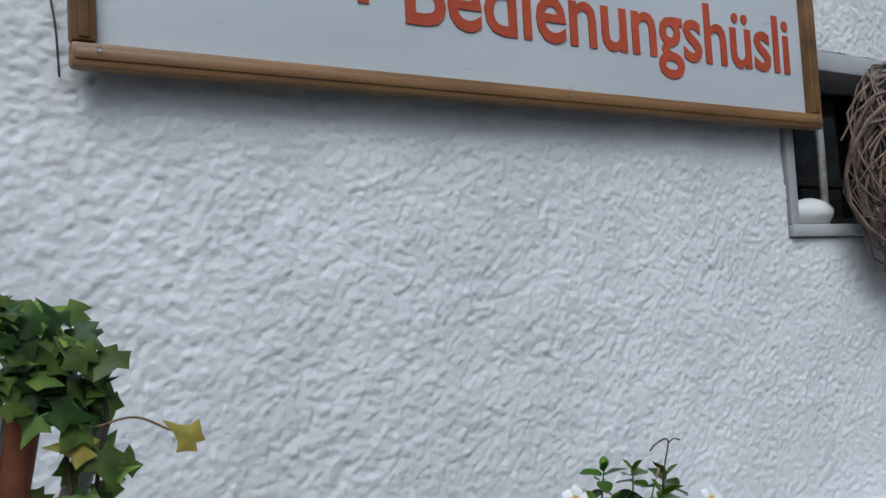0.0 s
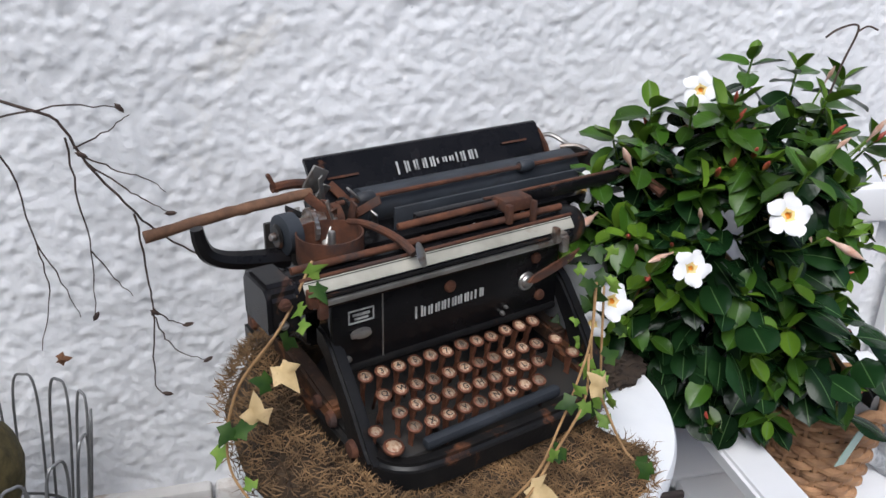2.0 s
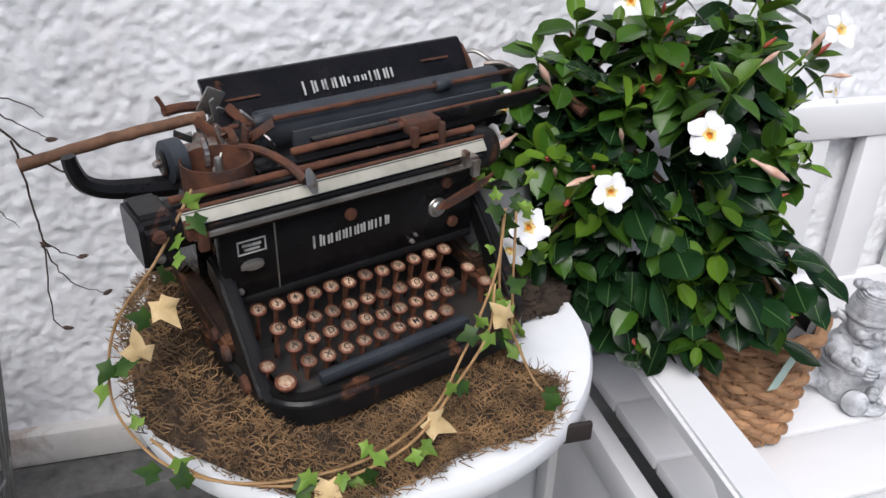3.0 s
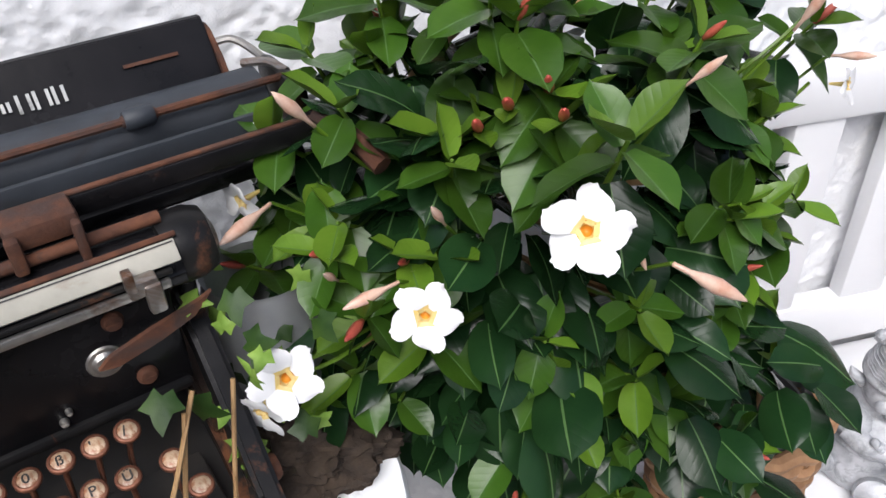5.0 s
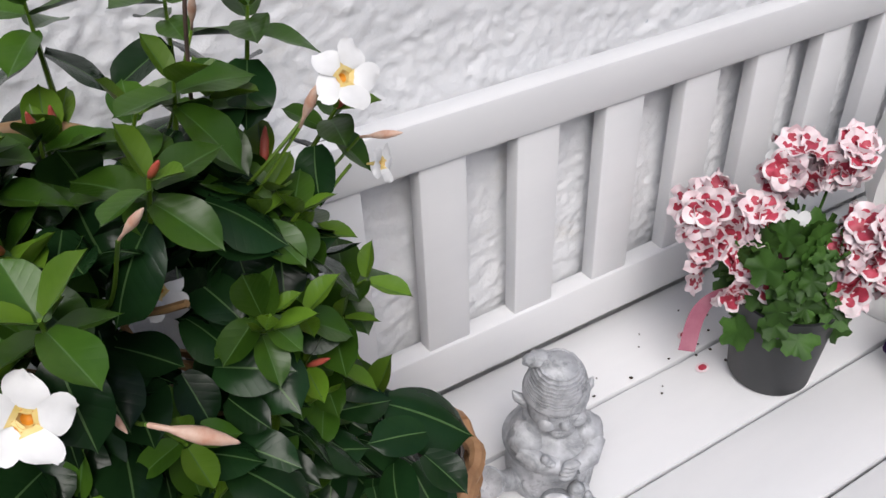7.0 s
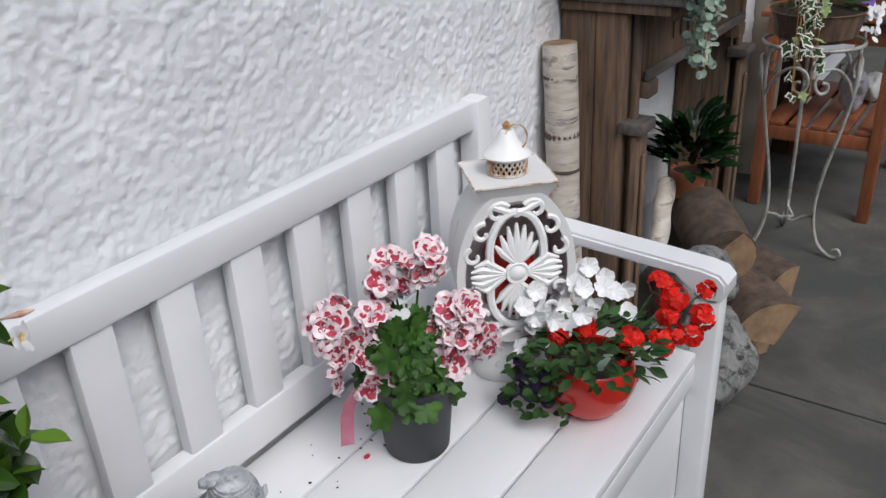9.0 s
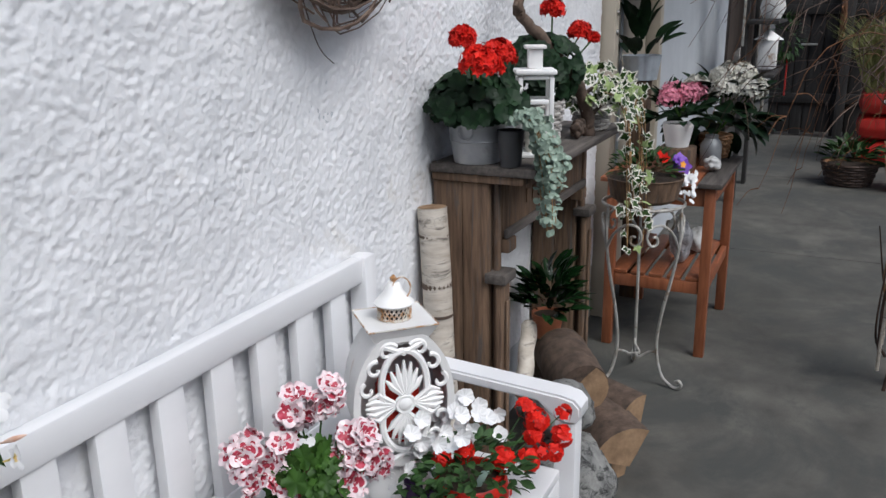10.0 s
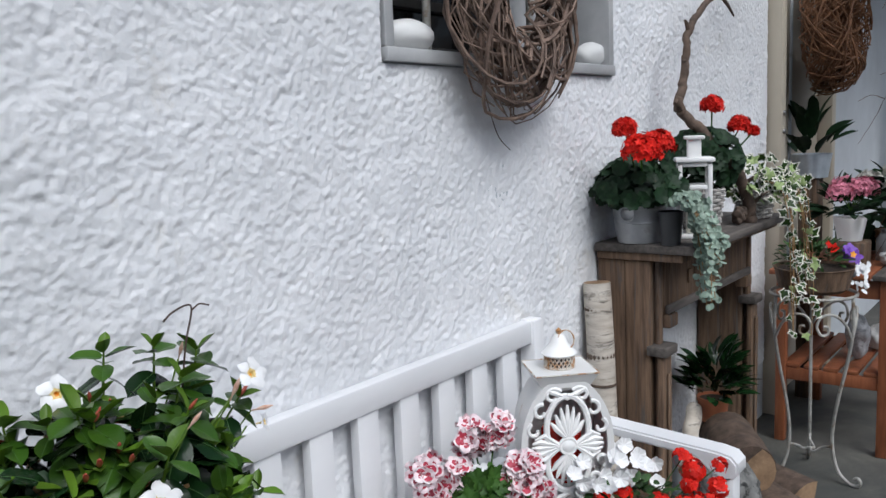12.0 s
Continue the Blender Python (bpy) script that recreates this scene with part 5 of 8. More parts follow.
def moss_bed():
    o = thing("moss_bed", (-1.106, -0.303, 0.757), "dry brown moss spread on the table round the typewriter", "moss")
    bm = bmesh.new()
    n = 48
    rows = []
    for k in range(9):
        u = k / 8
        row = []
        for i in range(n):
            a = 2 * math.pi * i / n
            rr = (0.235 - 0.012 * math.cos(a)) * (0.93 + 0.09 * noise.noise(Vector((math.cos(a) * 2, math.sin(a) * 2, 0))))
            if a > 5.65 or a < 0.55:
                rr *= 0.72
            r = rr * u
            h = 0.005 * (1 - u ** 3) + 0.007 * noise.noise(Vector((r * math.cos(a) * 40, r * math.sin(a) * 40, 3))) * (1 - u ** 4)
            left = 0.06 * max(0, -math.cos(a + 0.15)) ** 1.5 * math.sin(math.pi * max(0, min(1, (u - 0.66) / 0.34))) ** 0.8
            row.append(bm.verts.new((r * math.cos(a), r * math.sin(a), max(0.001, h + left + 0.004 * (1 - u)))))
        rows.append(row)
    for a, c in zip(rows, rows[1:]):
        for i in range(n):
            bm.faces.new((a[i], a[(i + 1) % n], c[(i + 1) % n], c[i]))
    bm.faces.new(rows[0])
    part("moss_mat", bm, MOSS, o)
    co, fs = [], []
    for k in range(21000):
        a, u = rnd(0, 2 * math.pi), math.sqrt(random.random())
        rr = (0.238 - 0.012 * math.cos(a)) * (0.95 + 0.09 * noise.noise(Vector((math.cos(a) * 2, math.sin(a) * 2, 0))))
        if a < 0.55 or a > 5.65:
            rr *= 0.72
        r = rr * u
        left = 0.06 * max(0, -math.cos(a + 0.15)) ** 1.5 * math.sin(math.pi * max(0, min(1, (u - 0.66) / 0.34))) ** 0.8
        p = Vector((r * math.cos(a), r * math.sin(a), 0.002 + 0.004 * (1 - u ** 3) + left))
        d = Vector((rnd(-1, 1), rnd(-1, 1), rnd(0.0, 0.9))).normalized() * rnd(0.007, 0.018)
        s = d.orthogonal().normalized() * 0.0006
        bend = Vector((rnd(-1, 1), rnd(-1, 1), rnd(-0.4, 0.6))) * 0.004
        i = len(co)
        co += [p - s, p + s, p + d * 0.55 + bend + s * 0.8, p + d * 0.55 + bend - s * 0.8, p + d]
        fs += [(i, i + 1, i + 2, i + 3), (i + 3, i + 2, i + 4)]
    me = bpy.data.meshes.new("moss_fibre")
    me.from_pydata(co, [], fs)
    me.materials.append(STRAW)
    ob = new("moss_fibre", me)
    ob.parent = o
    tagged(ob, kind="stuff")


moss_bed()


def soil_clump():
    bm = bmesh.new()
    bmesh.ops.create_icosphere(bm, subdivisions=5, radius=1)
    for v in bm.verts:
        k = 1 + 0.25 * noise.noise(v.co * 2.6) + 0.12 * noise.noise(v.co * 11) + 0.1 * noise.noise(v.co * 26)
        v.co = Vector((v.co.x * 0.055 * k, v.co.y * 0.05 * k, max(-0.004, v.co.z * 0.03 * k)))
    for q in range(60):
        a, r = rnd(0, 6.28), rnd(0.2, 1.1)
        cube(bm, (0.06 * r * math.cos(a), 0.055 * r * math.sin(a), max(0.0, 0.026 * (1 - r * r))), (rnd(0.002, 0.005), rnd(0.002, 0.006), rnd(0.002, 0.004)), 0, Matrix.Rotation(rnd(-0.2, 0.2), 4, "X"))
    ob = part("root_ball", bm, SOIL, None)
    ob.matrix_basis = pose(-0.93, -0.27, 0.758)
    tagged(ob, "dark crumbly root ball of soil on the table", "soil")


soil_clump()


def ivy_garland():
    o = thing("ivy_garland", (-1.114, -0.314, 0.752), "trailing ivy with yellow and dried leaves wound round the typewriter", "ivy")
    base = Vector((-1.114, -0.314, 0.752))
    runs = [[(-1.255, -0.368, 0.960), (-1.286, -0.405, 0.920), (-1.323, -0.409, 0.870), (-1.336, -0.414, 0.816), (-1.327, -0.432, 0.784), (-1.291, -0.477, 0.772), (-1.228, -0.509, 0.772), (-1.146, -0.509, 0.777), (-1.083, -0.477, 0.788), (-1.047, -0.445, 0.816), (-1.024, -0.423, 0.843), (-1.001, -0.396, 0.874), (-0.983, -0.359, 0.911)],
            [(-1.309, -0.441, 0.775), (-1.264, -0.491, 0.768), (-1.182, -0.518, 0.770), (-1.110, -0.504, 0.779), (-1.056, -0.459, 0.797), (-1.019, -0.432, 0.829), (-1.006, -0.405, 0.861)],
            [(-0.988, -0.368, 0.906), (-0.997, -0.396, 0.843), (-0.983, -0.414, 0.797), (-0.970, -0.436, 0.766), (-0.952, -0.459, 0.755)],
            [(-0.965, -0.341, 0.897), (-0.974, -0.368, 0.843), (-0.979, -0.387, 0.797)]]
    for r in runs:
        part("stem", tube(bmesh.new(), [Vector(p) - base for p in smooth_line(r, 6)], 0.0013, 6), IVYSTEM, o)
    kinds = [(mesh_of("ivy_leaf", fan(bmesh.new(), Matrix(), ivy_ring(0.023), mid=0.003), IVYLEAF)), (mesh_of("ivy_leaf", fan(bmesh.new(), Matrix(), ivy_ring(0.02), mid=0.002), IVYPALE)), mesh_of("ivy_leaf", fan(bmesh.new(), Matrix(), ivy_ring(0.017), mid=0.002), IVYPALE)]
    dry = mesh_of("dry_leaf", fan(bmesh.new(), Matrix(), [(x, y, z * 2.5) for x, y, z in ivy_ring(0.031)], mid=0.005), IVYDRY)
    for r in runs:
        for p in smooth_line(r, 4):
            if random.random() < 0.42:
                q = p + Vector((rnd(-0.016, 0.016), rnd(-0.016, 0.004), rnd(-0.012, 0.016)))
                linked("ivy_leaf", random.choice(kinds), o, facing(q - base, twirl((-0.2, -0.8, 0.5), 0.7), rnd(0, 6)))
    for p, d in (((-1.178, -0.527, 0.766), (-0.1, -0.6, 0.8)), ((-1.309, -0.414, 0.843), (-0.2, -1, 0.3)), ((-1.006, -0.432, 0.843), (0.2, -1, 0.3)), ((-1.286, -0.414, 0.883), (0, -1, 0.3)), ((-1.083, -0.486, 0.784), (0.2, -0.9, 0.5)), ((-1.268, -0.504, 0.743), (0, -1, 0.1))):
        linked("dry_leaf", dry, o, facing(Vector(p) - base, d, rnd(0, 6)), "curled beige dead leaf")
    # short tangle between typewriter and plant
    for k in range(24):
        p = Vector((rnd(-0.99, -0.91), rnd(-0.33, -0.24), rnd(0.79, 0.92)))
        linked("ivy_leaf", random.choice(kinds), o, facing(p - base, twirl((-0.3, -0.8, 0.5), 0.6), rnd(0, 6)))


ivy_garland()


def zinc_jug():
    bm = lathe(bmesh.new(), [(0, 0), (0.03, 0), (0.04, 0.05), (0.042, 0.09), (0.036, 0.12), (0.038, 0.125), (0.034, 0.12), (0.036, 0.08), (0.028, 0.006), (0, 0.006)], 24)
    ob = part("zinc_pot", bm, ZINC, None)
    ob.matrix_basis = pose(-0.945, -0.225, 0.758)
    tagged(ob, "small grey zinc pot half hidden by ivy on the table", "pot")


zinc_jug()


def bare_stick():
    bm = tube(bmesh.new(), smooth_line([(-1.395, -0.283, 0.957), (-1.33, -0.262, 0.966), (-1.29, -0.25, 0.97), (-1.24, -0.235, 0.974)], 5), 0.0055, 10)
    for v in bm.verts:
        v.co += Vector((0, 0, 0.0012)) * noise.noise(v.co * 120)
    ob = part("stick", bm, STICK, None)
    tagged(ob, "short bare wooden stick laid across the typewriter carriage", "stick")


bare_stick()


def twig_branch():
    o = thing("birch_twig", (-1.56, -0.24, 1.03), "thin bare hanging birch twig before the wall", "twig")
    base = Vector((-1.56, -0.24, 1.03))
    bm = bmesh.new()
    y = -0.24
    def run(pts, r):
        pp = smooth_line([(x, y + dy, z) for x, dy, z in pts], 5)
        n = len(pp)
        pp = [p + Vector((rnd(-1, 1), rnd(-1, 1), rnd(-1, 1))) * 0.0012 - base for p in pp]
        tube(bm, pp, [0.65 * r * (1 - 0.6 * i / n) for i in range(n)], 5)
    run([(-1.62, 0, 0.60), (-1.60, 0, 0.8), (-1.58, 0, 1.0), (-1.53, 0, 1.07), (-1.466, 0, 1.06), (-1.445, 0, 1.024), (-1.412, 0, 0.974), (-1.38, 0.01, 0.935), (-1.34, 0.02, 0.905), (-1.29, 0.03, 0.89)], 0.003)
    run([(-1.58, 0, 1.0), (-1.52, -0.01, 1.055), (-1.46, -0.01, 1.07), (-1.408, 0, 1.066)], 0.002)
    run([(-1.45, 0, 1.03), (-1.42, 0, 1.045), (-1.40, 0, 1.06)], 0.0014)
    run([(-1.445, 0, 1.024), (-1.42, 0.0, 1.01), (-1.395, 0, 1.0), (-1.375, 0, 0.985)], 0.0014)
    run([(-1.44, 0, 1.015), (-1.41, 0, 0.99), (-1.39, 0, 0.975), (-1.374, 0, 0.963)], 0.0015)
    run([(-1.455, 0, 1.04), (-1.452, 0, 0.98), (-1.447, 0, 0.93), (-1.452, 0, 0.86)], 0.0017)
    run([(-1.447, 0, 0.93), (-1.43, 0, 0.9), (-1.415, 0, 0.88)], 0.0012)
    run([(-1.405, 0, 0.965), (-1.4, 0, 0.9), (-1.398, 0, 0.86), (-1.404, 0, 0.80), (-1.404, 0, 0.772), (-1.395, 0, 0.765)], 0.0018)
    run([(-1.398, 0, 0.865), (-1.385, 0, 0.85), (-1.368, 0, 0.843)], 0.0014)
    run([(-1.53, -0.02, 1.07), (-1.5, -0.02, 1.02), (-1.49, -0.02, 0.95), (-1.485, -0.02, 0.9), (-1.5, -0.02, 0.84)], 0.0016)
    run([(-1.49, -0.02, 0.95), (-1.47, -0.02, 0.9), (-1.462, -0.02, 0.87)], 0.0012)
    run([(-1.40, 0, 0.86), (-1.39, 0, 0.83), (-1.375, 0, 0.81), (-1.352, 0, 0.80)], 0.0013)
    for p in ((-1.408, 0, 1.066), (-1.452, 0, 0.86), (-1.395, 0, 0.765), (-1.368, 0, 0.843), (-1.445, 0, 1.024), (-1.398, 0, 0.86), (-1.352, 0, 0.80), (-1.374, 0, 0.963)):
        lathe(bm, [(0, -0.005), (0.0026, -0.001), (0.002, 0.004), (0, 0.007)], 6, Matrix.Translation(Vector((p[0], y, p[2])) - base) @ Matrix.Rotation(rnd(0.5, 2.5), 4, "Y"))
    part("twig", bm, TWIG, o)
    part("dead_leaf", fan(bmesh.new(), facing(Vector((-1.49, -0.235, 0.815)) - base, (0, -1, 0.2)), ivy_ring(0.016), mid=0.003), BRUSHTWIG, o, "small brown dead leaf")


twig_branch()


def moss_basket():
    o = thing("wire_basket", (-1.60, -0.19, 0.41), "wire planter basket with a brown moss ball on the stone ledge", "planter")
    for k in range(16):
        a = 2 * math.pi * k / 16
        r0, r1 = 0.085, 0.115
        a2 = a + 0.26
        pts = [(r0 * math.cos(a), r0 * math.sin(a), 0.01), (r1 * math.cos(a), r1 * math.sin(a), 0.26), (1.03 * r1 * math.cos((a + a2) / 2), 1.03 * r1 * math.sin((a + a2) / 2), 0.3), (r1 * math.cos(a2), r1 * math.sin(a2), 0.26), (r0 * math.cos(a2), r0 * math.sin(a2), 0.01)]
        part("wire_loop", tube(bmesh.new(), smooth_line(pts, 6), 0.0017, 6), WIRE, o)
    for z, r in ((0.012, 0.086), (0.14, 0.1)):
        part("wire_ring", tube(bmesh.new(), [(r * math.cos(t), r * math.sin(t), z) for t in [2 * math.pi * i / 30 for i in range(31)]], 0.0018, 6), WIRE, o)
    bm = bmesh.new()
    bmesh.ops.create_icosphere(bm, subdivisions=4, radius=0.075)
    for v in bm.verts:
        v.co *= 1 + 0.06 * noise.noise(v.co * 40)
        v.co.z += 0.25
        v.co.x -= 0.03
    part("moss_ball", bm, GREENMOSS, o)
    bm = bmesh.new()
    for k in range(60):
        p = Vector((rnd(-0.08, 0.1), rnd(-0.09, 0.02), rnd(0.03, 0.13)))
        fan(bm, facing(p, twirl((0.3, -1, 0.4), 0.6), rnd(0, 6)), ivy_ring(rnd(0.016, 0.026)), mid=0.002)
    part("ivy_leaves", bm, IVYLEAF, o)


moss_basket()


def hanging_ivy():
    o = thing("ivy_plant", (-1.60, -0.36, 0), "ivy in a rust red pot in a twisted driftwood stand", "potted plant")
    base = Vector((-1.60, -0.36, 0))
    # tall stand of driftwood sticks with the pot on it
    for dx, dy, tw in ((0.06, 0.02, 0.02), (-0.05, 0.03, -0.02), (0.0, -0.05, 0.015)):
        pts = smooth_line([(dx * 2.8, dy * 2.8, -0.434), (dx * 2.0, dy * 2.0, 0.05), (dx * 1.2 + tw, dy, 0.5), (dx * 0.8, dy, 1.0), (dx * 1.3 - tw * 0.5, dy * 1.2, 1.15), (dx * 1.6 + tw, dy, 1.30)], 6)
        part("driftwood_leg", tube(bmesh.new(), pts, [0.018 - 0.006 * i / len(pts) for i in range(len(pts))], 8), GREYWICKER, o, "pale grey driftwood branch")
    part("stand_plate", lathe(bmesh.new(), [(0, 1.17), (0.055, 1.17), (0.055, 1.185), (0, 1.185)], 24), OLDWOOD, o)
    part("pot", lathe(bmesh.new(), [(0, 1.186), (0.04, 1.186), (0.055, 1.27), (0.058, 1.29), (0.052, 1.29), (0.04, 1.2), (0, 1.2)], 24), TERRACOTTA, o, "rust red clay pot")
    part("soil", lathe(bmesh.new(), [(0, 1.28), (0.052, 1.275)], 18), SOIL, o)
    kinds = [mesh_of("ivy_leaf", fan(bmesh.new(), Matrix(), ivy_ring(s), mid=0.004), mt) for s, mt in ((0.04, IVYLEAF), (0.032, IVYOLIVE), (0.026, IVYLEAF), (0.045, IVYOLIVE), (0.034, IVYPALE))]
    yellow = mesh_of("yellow_leaf", fan(bmesh.new(), Matrix(), ivy_ring(0.042), mid=0.004), IVYYELLOW)
    for k in range(110):
        a = rnd(0, 6.28)
        p = Vector((0.02 + 0.085 * math.cos(a) * rnd(0.3, 1), 0.07 * math.sin(a), 1.33 + rnd(-0.03, 0.07) - 0.02 * abs(math.cos(a))))
        linked("ivy_leaf", random.choice(kinds), o, facing(p, twirl((0.1, -0.8, 0.7), 0.5), rnd(0, 6)))
    for run in ([(0.04, -0.02, 1.32), (0.085, -0.03, 1.34), (0.11, -0.02, 1.29), (0.10, -0.02, 1.22), (0.105, -0.02, 1.12), (0.09, -0.02, 1.02), (0.1, -0.02, 0.92)], [(0.03, -0.03, 1.33), (0.07, -0.03, 1.32), (0.075, -0.03, 1.24), (0.085, -0.03, 1.14), (0.07, -0.03, 1.06), (0.075, -0.03, 0.95), (0.06, -0.02, 0.86)]):
        line = smooth_line(run, 9)
        part("stem", tube(bmesh.new(), line, 0.0022, 6), TWIG, o)
        for i, p in enumerate(line):
            if random.random() < 0.85:
                q = p + Vector((rnd(-0.035, 0.03), rnd(-0.02, 0.02), rnd(-0.02, 0.02)))
                linked("ivy_leaf", random.choice(kinds[1:]), o, facing(q, twirl((0.1, -0.8, 0.5), 0.6), rnd(0, 6)))
    part("leaf_stalk", tube(bmesh.new(), smooth_line([(0.10, -0.02, 1.275), (0.135, -0.02, 1.28), (0.17, -0.01, 1.262)]), 0.0012, 5), IVYSTEM, o)
    linked("yellow_leaf", yellow, o, facing((0.188, -0.01, 1.252), (0.1, -1, 0.2), 2.4), "yellowing ivy leaf with a brown edge")
    for p in ((0.085, -0.05, 1.262), (0.1, -0.03, 1.05)):
        linked("yellow_leaf", yellow, o, facing(p, (0.1, -1, 0.3), rnd(0, 6)))
    eye = Vector((-1.605, -1.215, 1.377))
    o.matrix_basis = Matrix.Translation(eye) @ Matrix.Scale(0.76, 4) @ Matrix.Translation(base - eye)


hanging_ivy()


def gnome():
    """A squat gnome hugging a watering can, one cast piece."""
    bm = bmesh.new()

    def blob(c, s, k=0.0, sub=3):
        r = bmesh.ops.create_icosphere(bm, subdivisions=sub, radius=1)
        for v in r["verts"]:
            n = 1 + k * noise.noise(v.co * 4 + Vector(c) * 30)
            v.co = Vector((c[0] + v.co.x * s[0] * n, c[1] + v.co.y * s[1] * n, c[2] + v.co.z * s[2] * n))
    # can body with its rolled band, shoulders above
    lathe(bm, [(0, 0), (0.05, 0.0), (0.055, 0.006), (0.057, 0.03), (0.055, 0.066), (0.06, 0.069), (0.061, 0.074), (0.058, 0.078), (0.053, 0.082), (0.05, 0.094), (0.038, 0.108), (0.02, 0.118), (0, 0.12)], 36)
    blob((-0.036, -0.018, 0.096), (0.025, 0.024, 0.022), 0.15)
    blob((0.036, -0.018, 0.094), (0.024, 0.024, 0.022), 0.15)
    # forearms, fists with fingers, collar
    tube(bm, [(-0.046, -0.03, 0.092), (-0.03, -0.05, 0.086), (-0.008, -0.055, 0.082)], [0.013, 0.013, 0.01], 10)
    tube(bm, [(0.046, -0.03, 0.09), (0.032, -0.05, 0.08), (0.012, -0.056, 0.076)], [0.013, 0.013, 0.011], 10)
    for k in range(4):
        blob((0.0 + 0.002 * k, -0.063, 0.07 + 0.0065 * k), (0.011, 0.007, 0.0035), 0.1, 2)
        blob((-0.014 - 0.004 * k, -0.058, 0.086 + 0.005 * k), (0.006, 0.006, 0.005), 0.2, 2)
    lathe(bm, [(0.03, 0.11), (0.037, 0.114), (0.034, 0.122), (0.026, 0.126)], 24, None, 0)
    # head, cheeks, nose, chin, ears, fringe
    blob((0, -0.012, 0.142), (0.036, 0.034, 0.031), 0.04)
    blob((0, -0.047, 0.142), (0.0075, 0.0075, 0.007))
    blob((0, -0.036, 0.122), (0.016, 0.011, 0.009), 0.1)
    blob((0, -0.043, 0.128), (0.011, 0.004, 0.0025))
    for s in (-1, 1):
        blob((s * 0.018, -0.036, 0.137), (0.012, 0.009, 0.01))
        blob((s * 0.013, -0.041, 0.15), (0.006, 0.004, 0.0035))
        blob((s * 0.014, -0.041, 0.157), (0.008, 0.004, 0.003))
        tube(bm, [(s * 0.033, -0.004, 0.143), (s * 0.046, 0.0, 0.153), (s * 0.05, 0.002, 0.161)], [0.008, 0.006, 0.001], 8)
    for k in range(6):
        blob((-0.02 + 0.007 * k, -0.038 + 0.0004 * (k - 2) ** 2, 0.163), (0.006, 0.005, 0.0045), 0.3, 2)
    # ribbed knit cap with a folded brim and a floppy tip
    cap = pose(0, -0.008, 0.158, 8, 0, 0)
    lathe(bm, [(0.036, 0.0), (0.04, 0.003), (0.04, 0.009), (0.037, 0.012), (0.036, 0.024), (0.03, 0.04), (0.02, 0.052), (0.008, 0.058), (0, 0.06)], 30, cap)
    for k in range(9):
        z = 0.014 + 0.0045 * k
        r = 0.0375 * math.sqrt(max(0.02, 1 - (z / 0.062) ** 2))
        tube(bm, [cap @ Vector((r * math.cos(t), r * math.sin(t), z + 0.001 * math.sin(14 * t))) for t in [2 * math.pi * i / 36 for i in range(37)]], 0.0019, 5, cap=False)
    blob((-0.02, -0.004, 0.211), (0.016, 0.012, 0.009), 0.3)
    blob((-0.033, -0.006, 0.214), (0.008, 0.007, 0.008), 0.3)
    # spout with pierced rose
    tube(bm, [(-0.04, -0.015, 0.022), (-0.066, -0.026, 0.034), (-0.086, -0.036, 0.052)], [0.017, 0.013, 0.012], 14)
    rose = facing((-0.09, -0.04, 0.056), (-0.35, -0.75, 0.75))
    lathe(bm, [(0.011, -0.006), (0.019, 0.0), (0.0205, 0.003), (0.018, 0.005), (0.016, 0.004), (0, 0.0045)], 24, rose)
    for k in range(11):
        a, r = k * 2.4, 0.0045 * math.sqrt(k)
        lathe(bm, [(0.0022, 0.0046), (0.0016, 0.0056), (0.001, 0.0046)], 6, rose @ Matrix.Translation((r * math.cos(a), r * math.sin(a), 0)), 0)
    # snail and flowers at the foot
    lathe(bm, [(0, 0.014), (0.006, 0.0135), (0.008, 0.011), (0.013, 0.011), (0.016, 0.008), (0.021, 0.006), (0.022, -0.006), (0.015, -0.012), (0, -0.013)], 22, facing((-0.012, -0.07, 0.024), (-0.3, -0.85, 0.45)))
    blob((0.012, -0.068, 0.01), (0.03, 0.014, 0.01), 0.15)
    blob((0.014, -0.064, 0.04), (0.011, 0.01, 0.014), 0.15)
    for k in range(6):
        blob((0.03 + rnd(-0.008, 0.01), -0.062 + rnd(-0.006, 0.006), 0.012 + rnd(0, 0.026)), (0.006, 0.006, 0.006), 0.3, 2)
    ob = part("garden_gnome", bm, GNOMESTONE, None, "", True, 60)
    ob.matrix_basis = pose(-0.352, -0.202, 0.466, 0, 0, -20) @ Matrix.Scale(0.88, 4)
    tagged(ob, "silver grey stone gnome hugging a watering can on the bench", "figurine")


gnome()


def lobed_ring(size):
    """A rounded leaf outline with five toothed lobes and a cupped edge."""
    pts = []
    for i in range(30):
        t = 2 * math.pi * i / 30
        r = size * 0.5 * (0.86 + 0.14 * math.cos(5 * t) + 0.05 * (1 if i % 2 else -1))
        pts.append((r * math.cos(t), r * math.sin(t), size * (0.1 + 0.08 * math.cos(5 * t)) * rnd(0.6, 1.2)))
    return pts


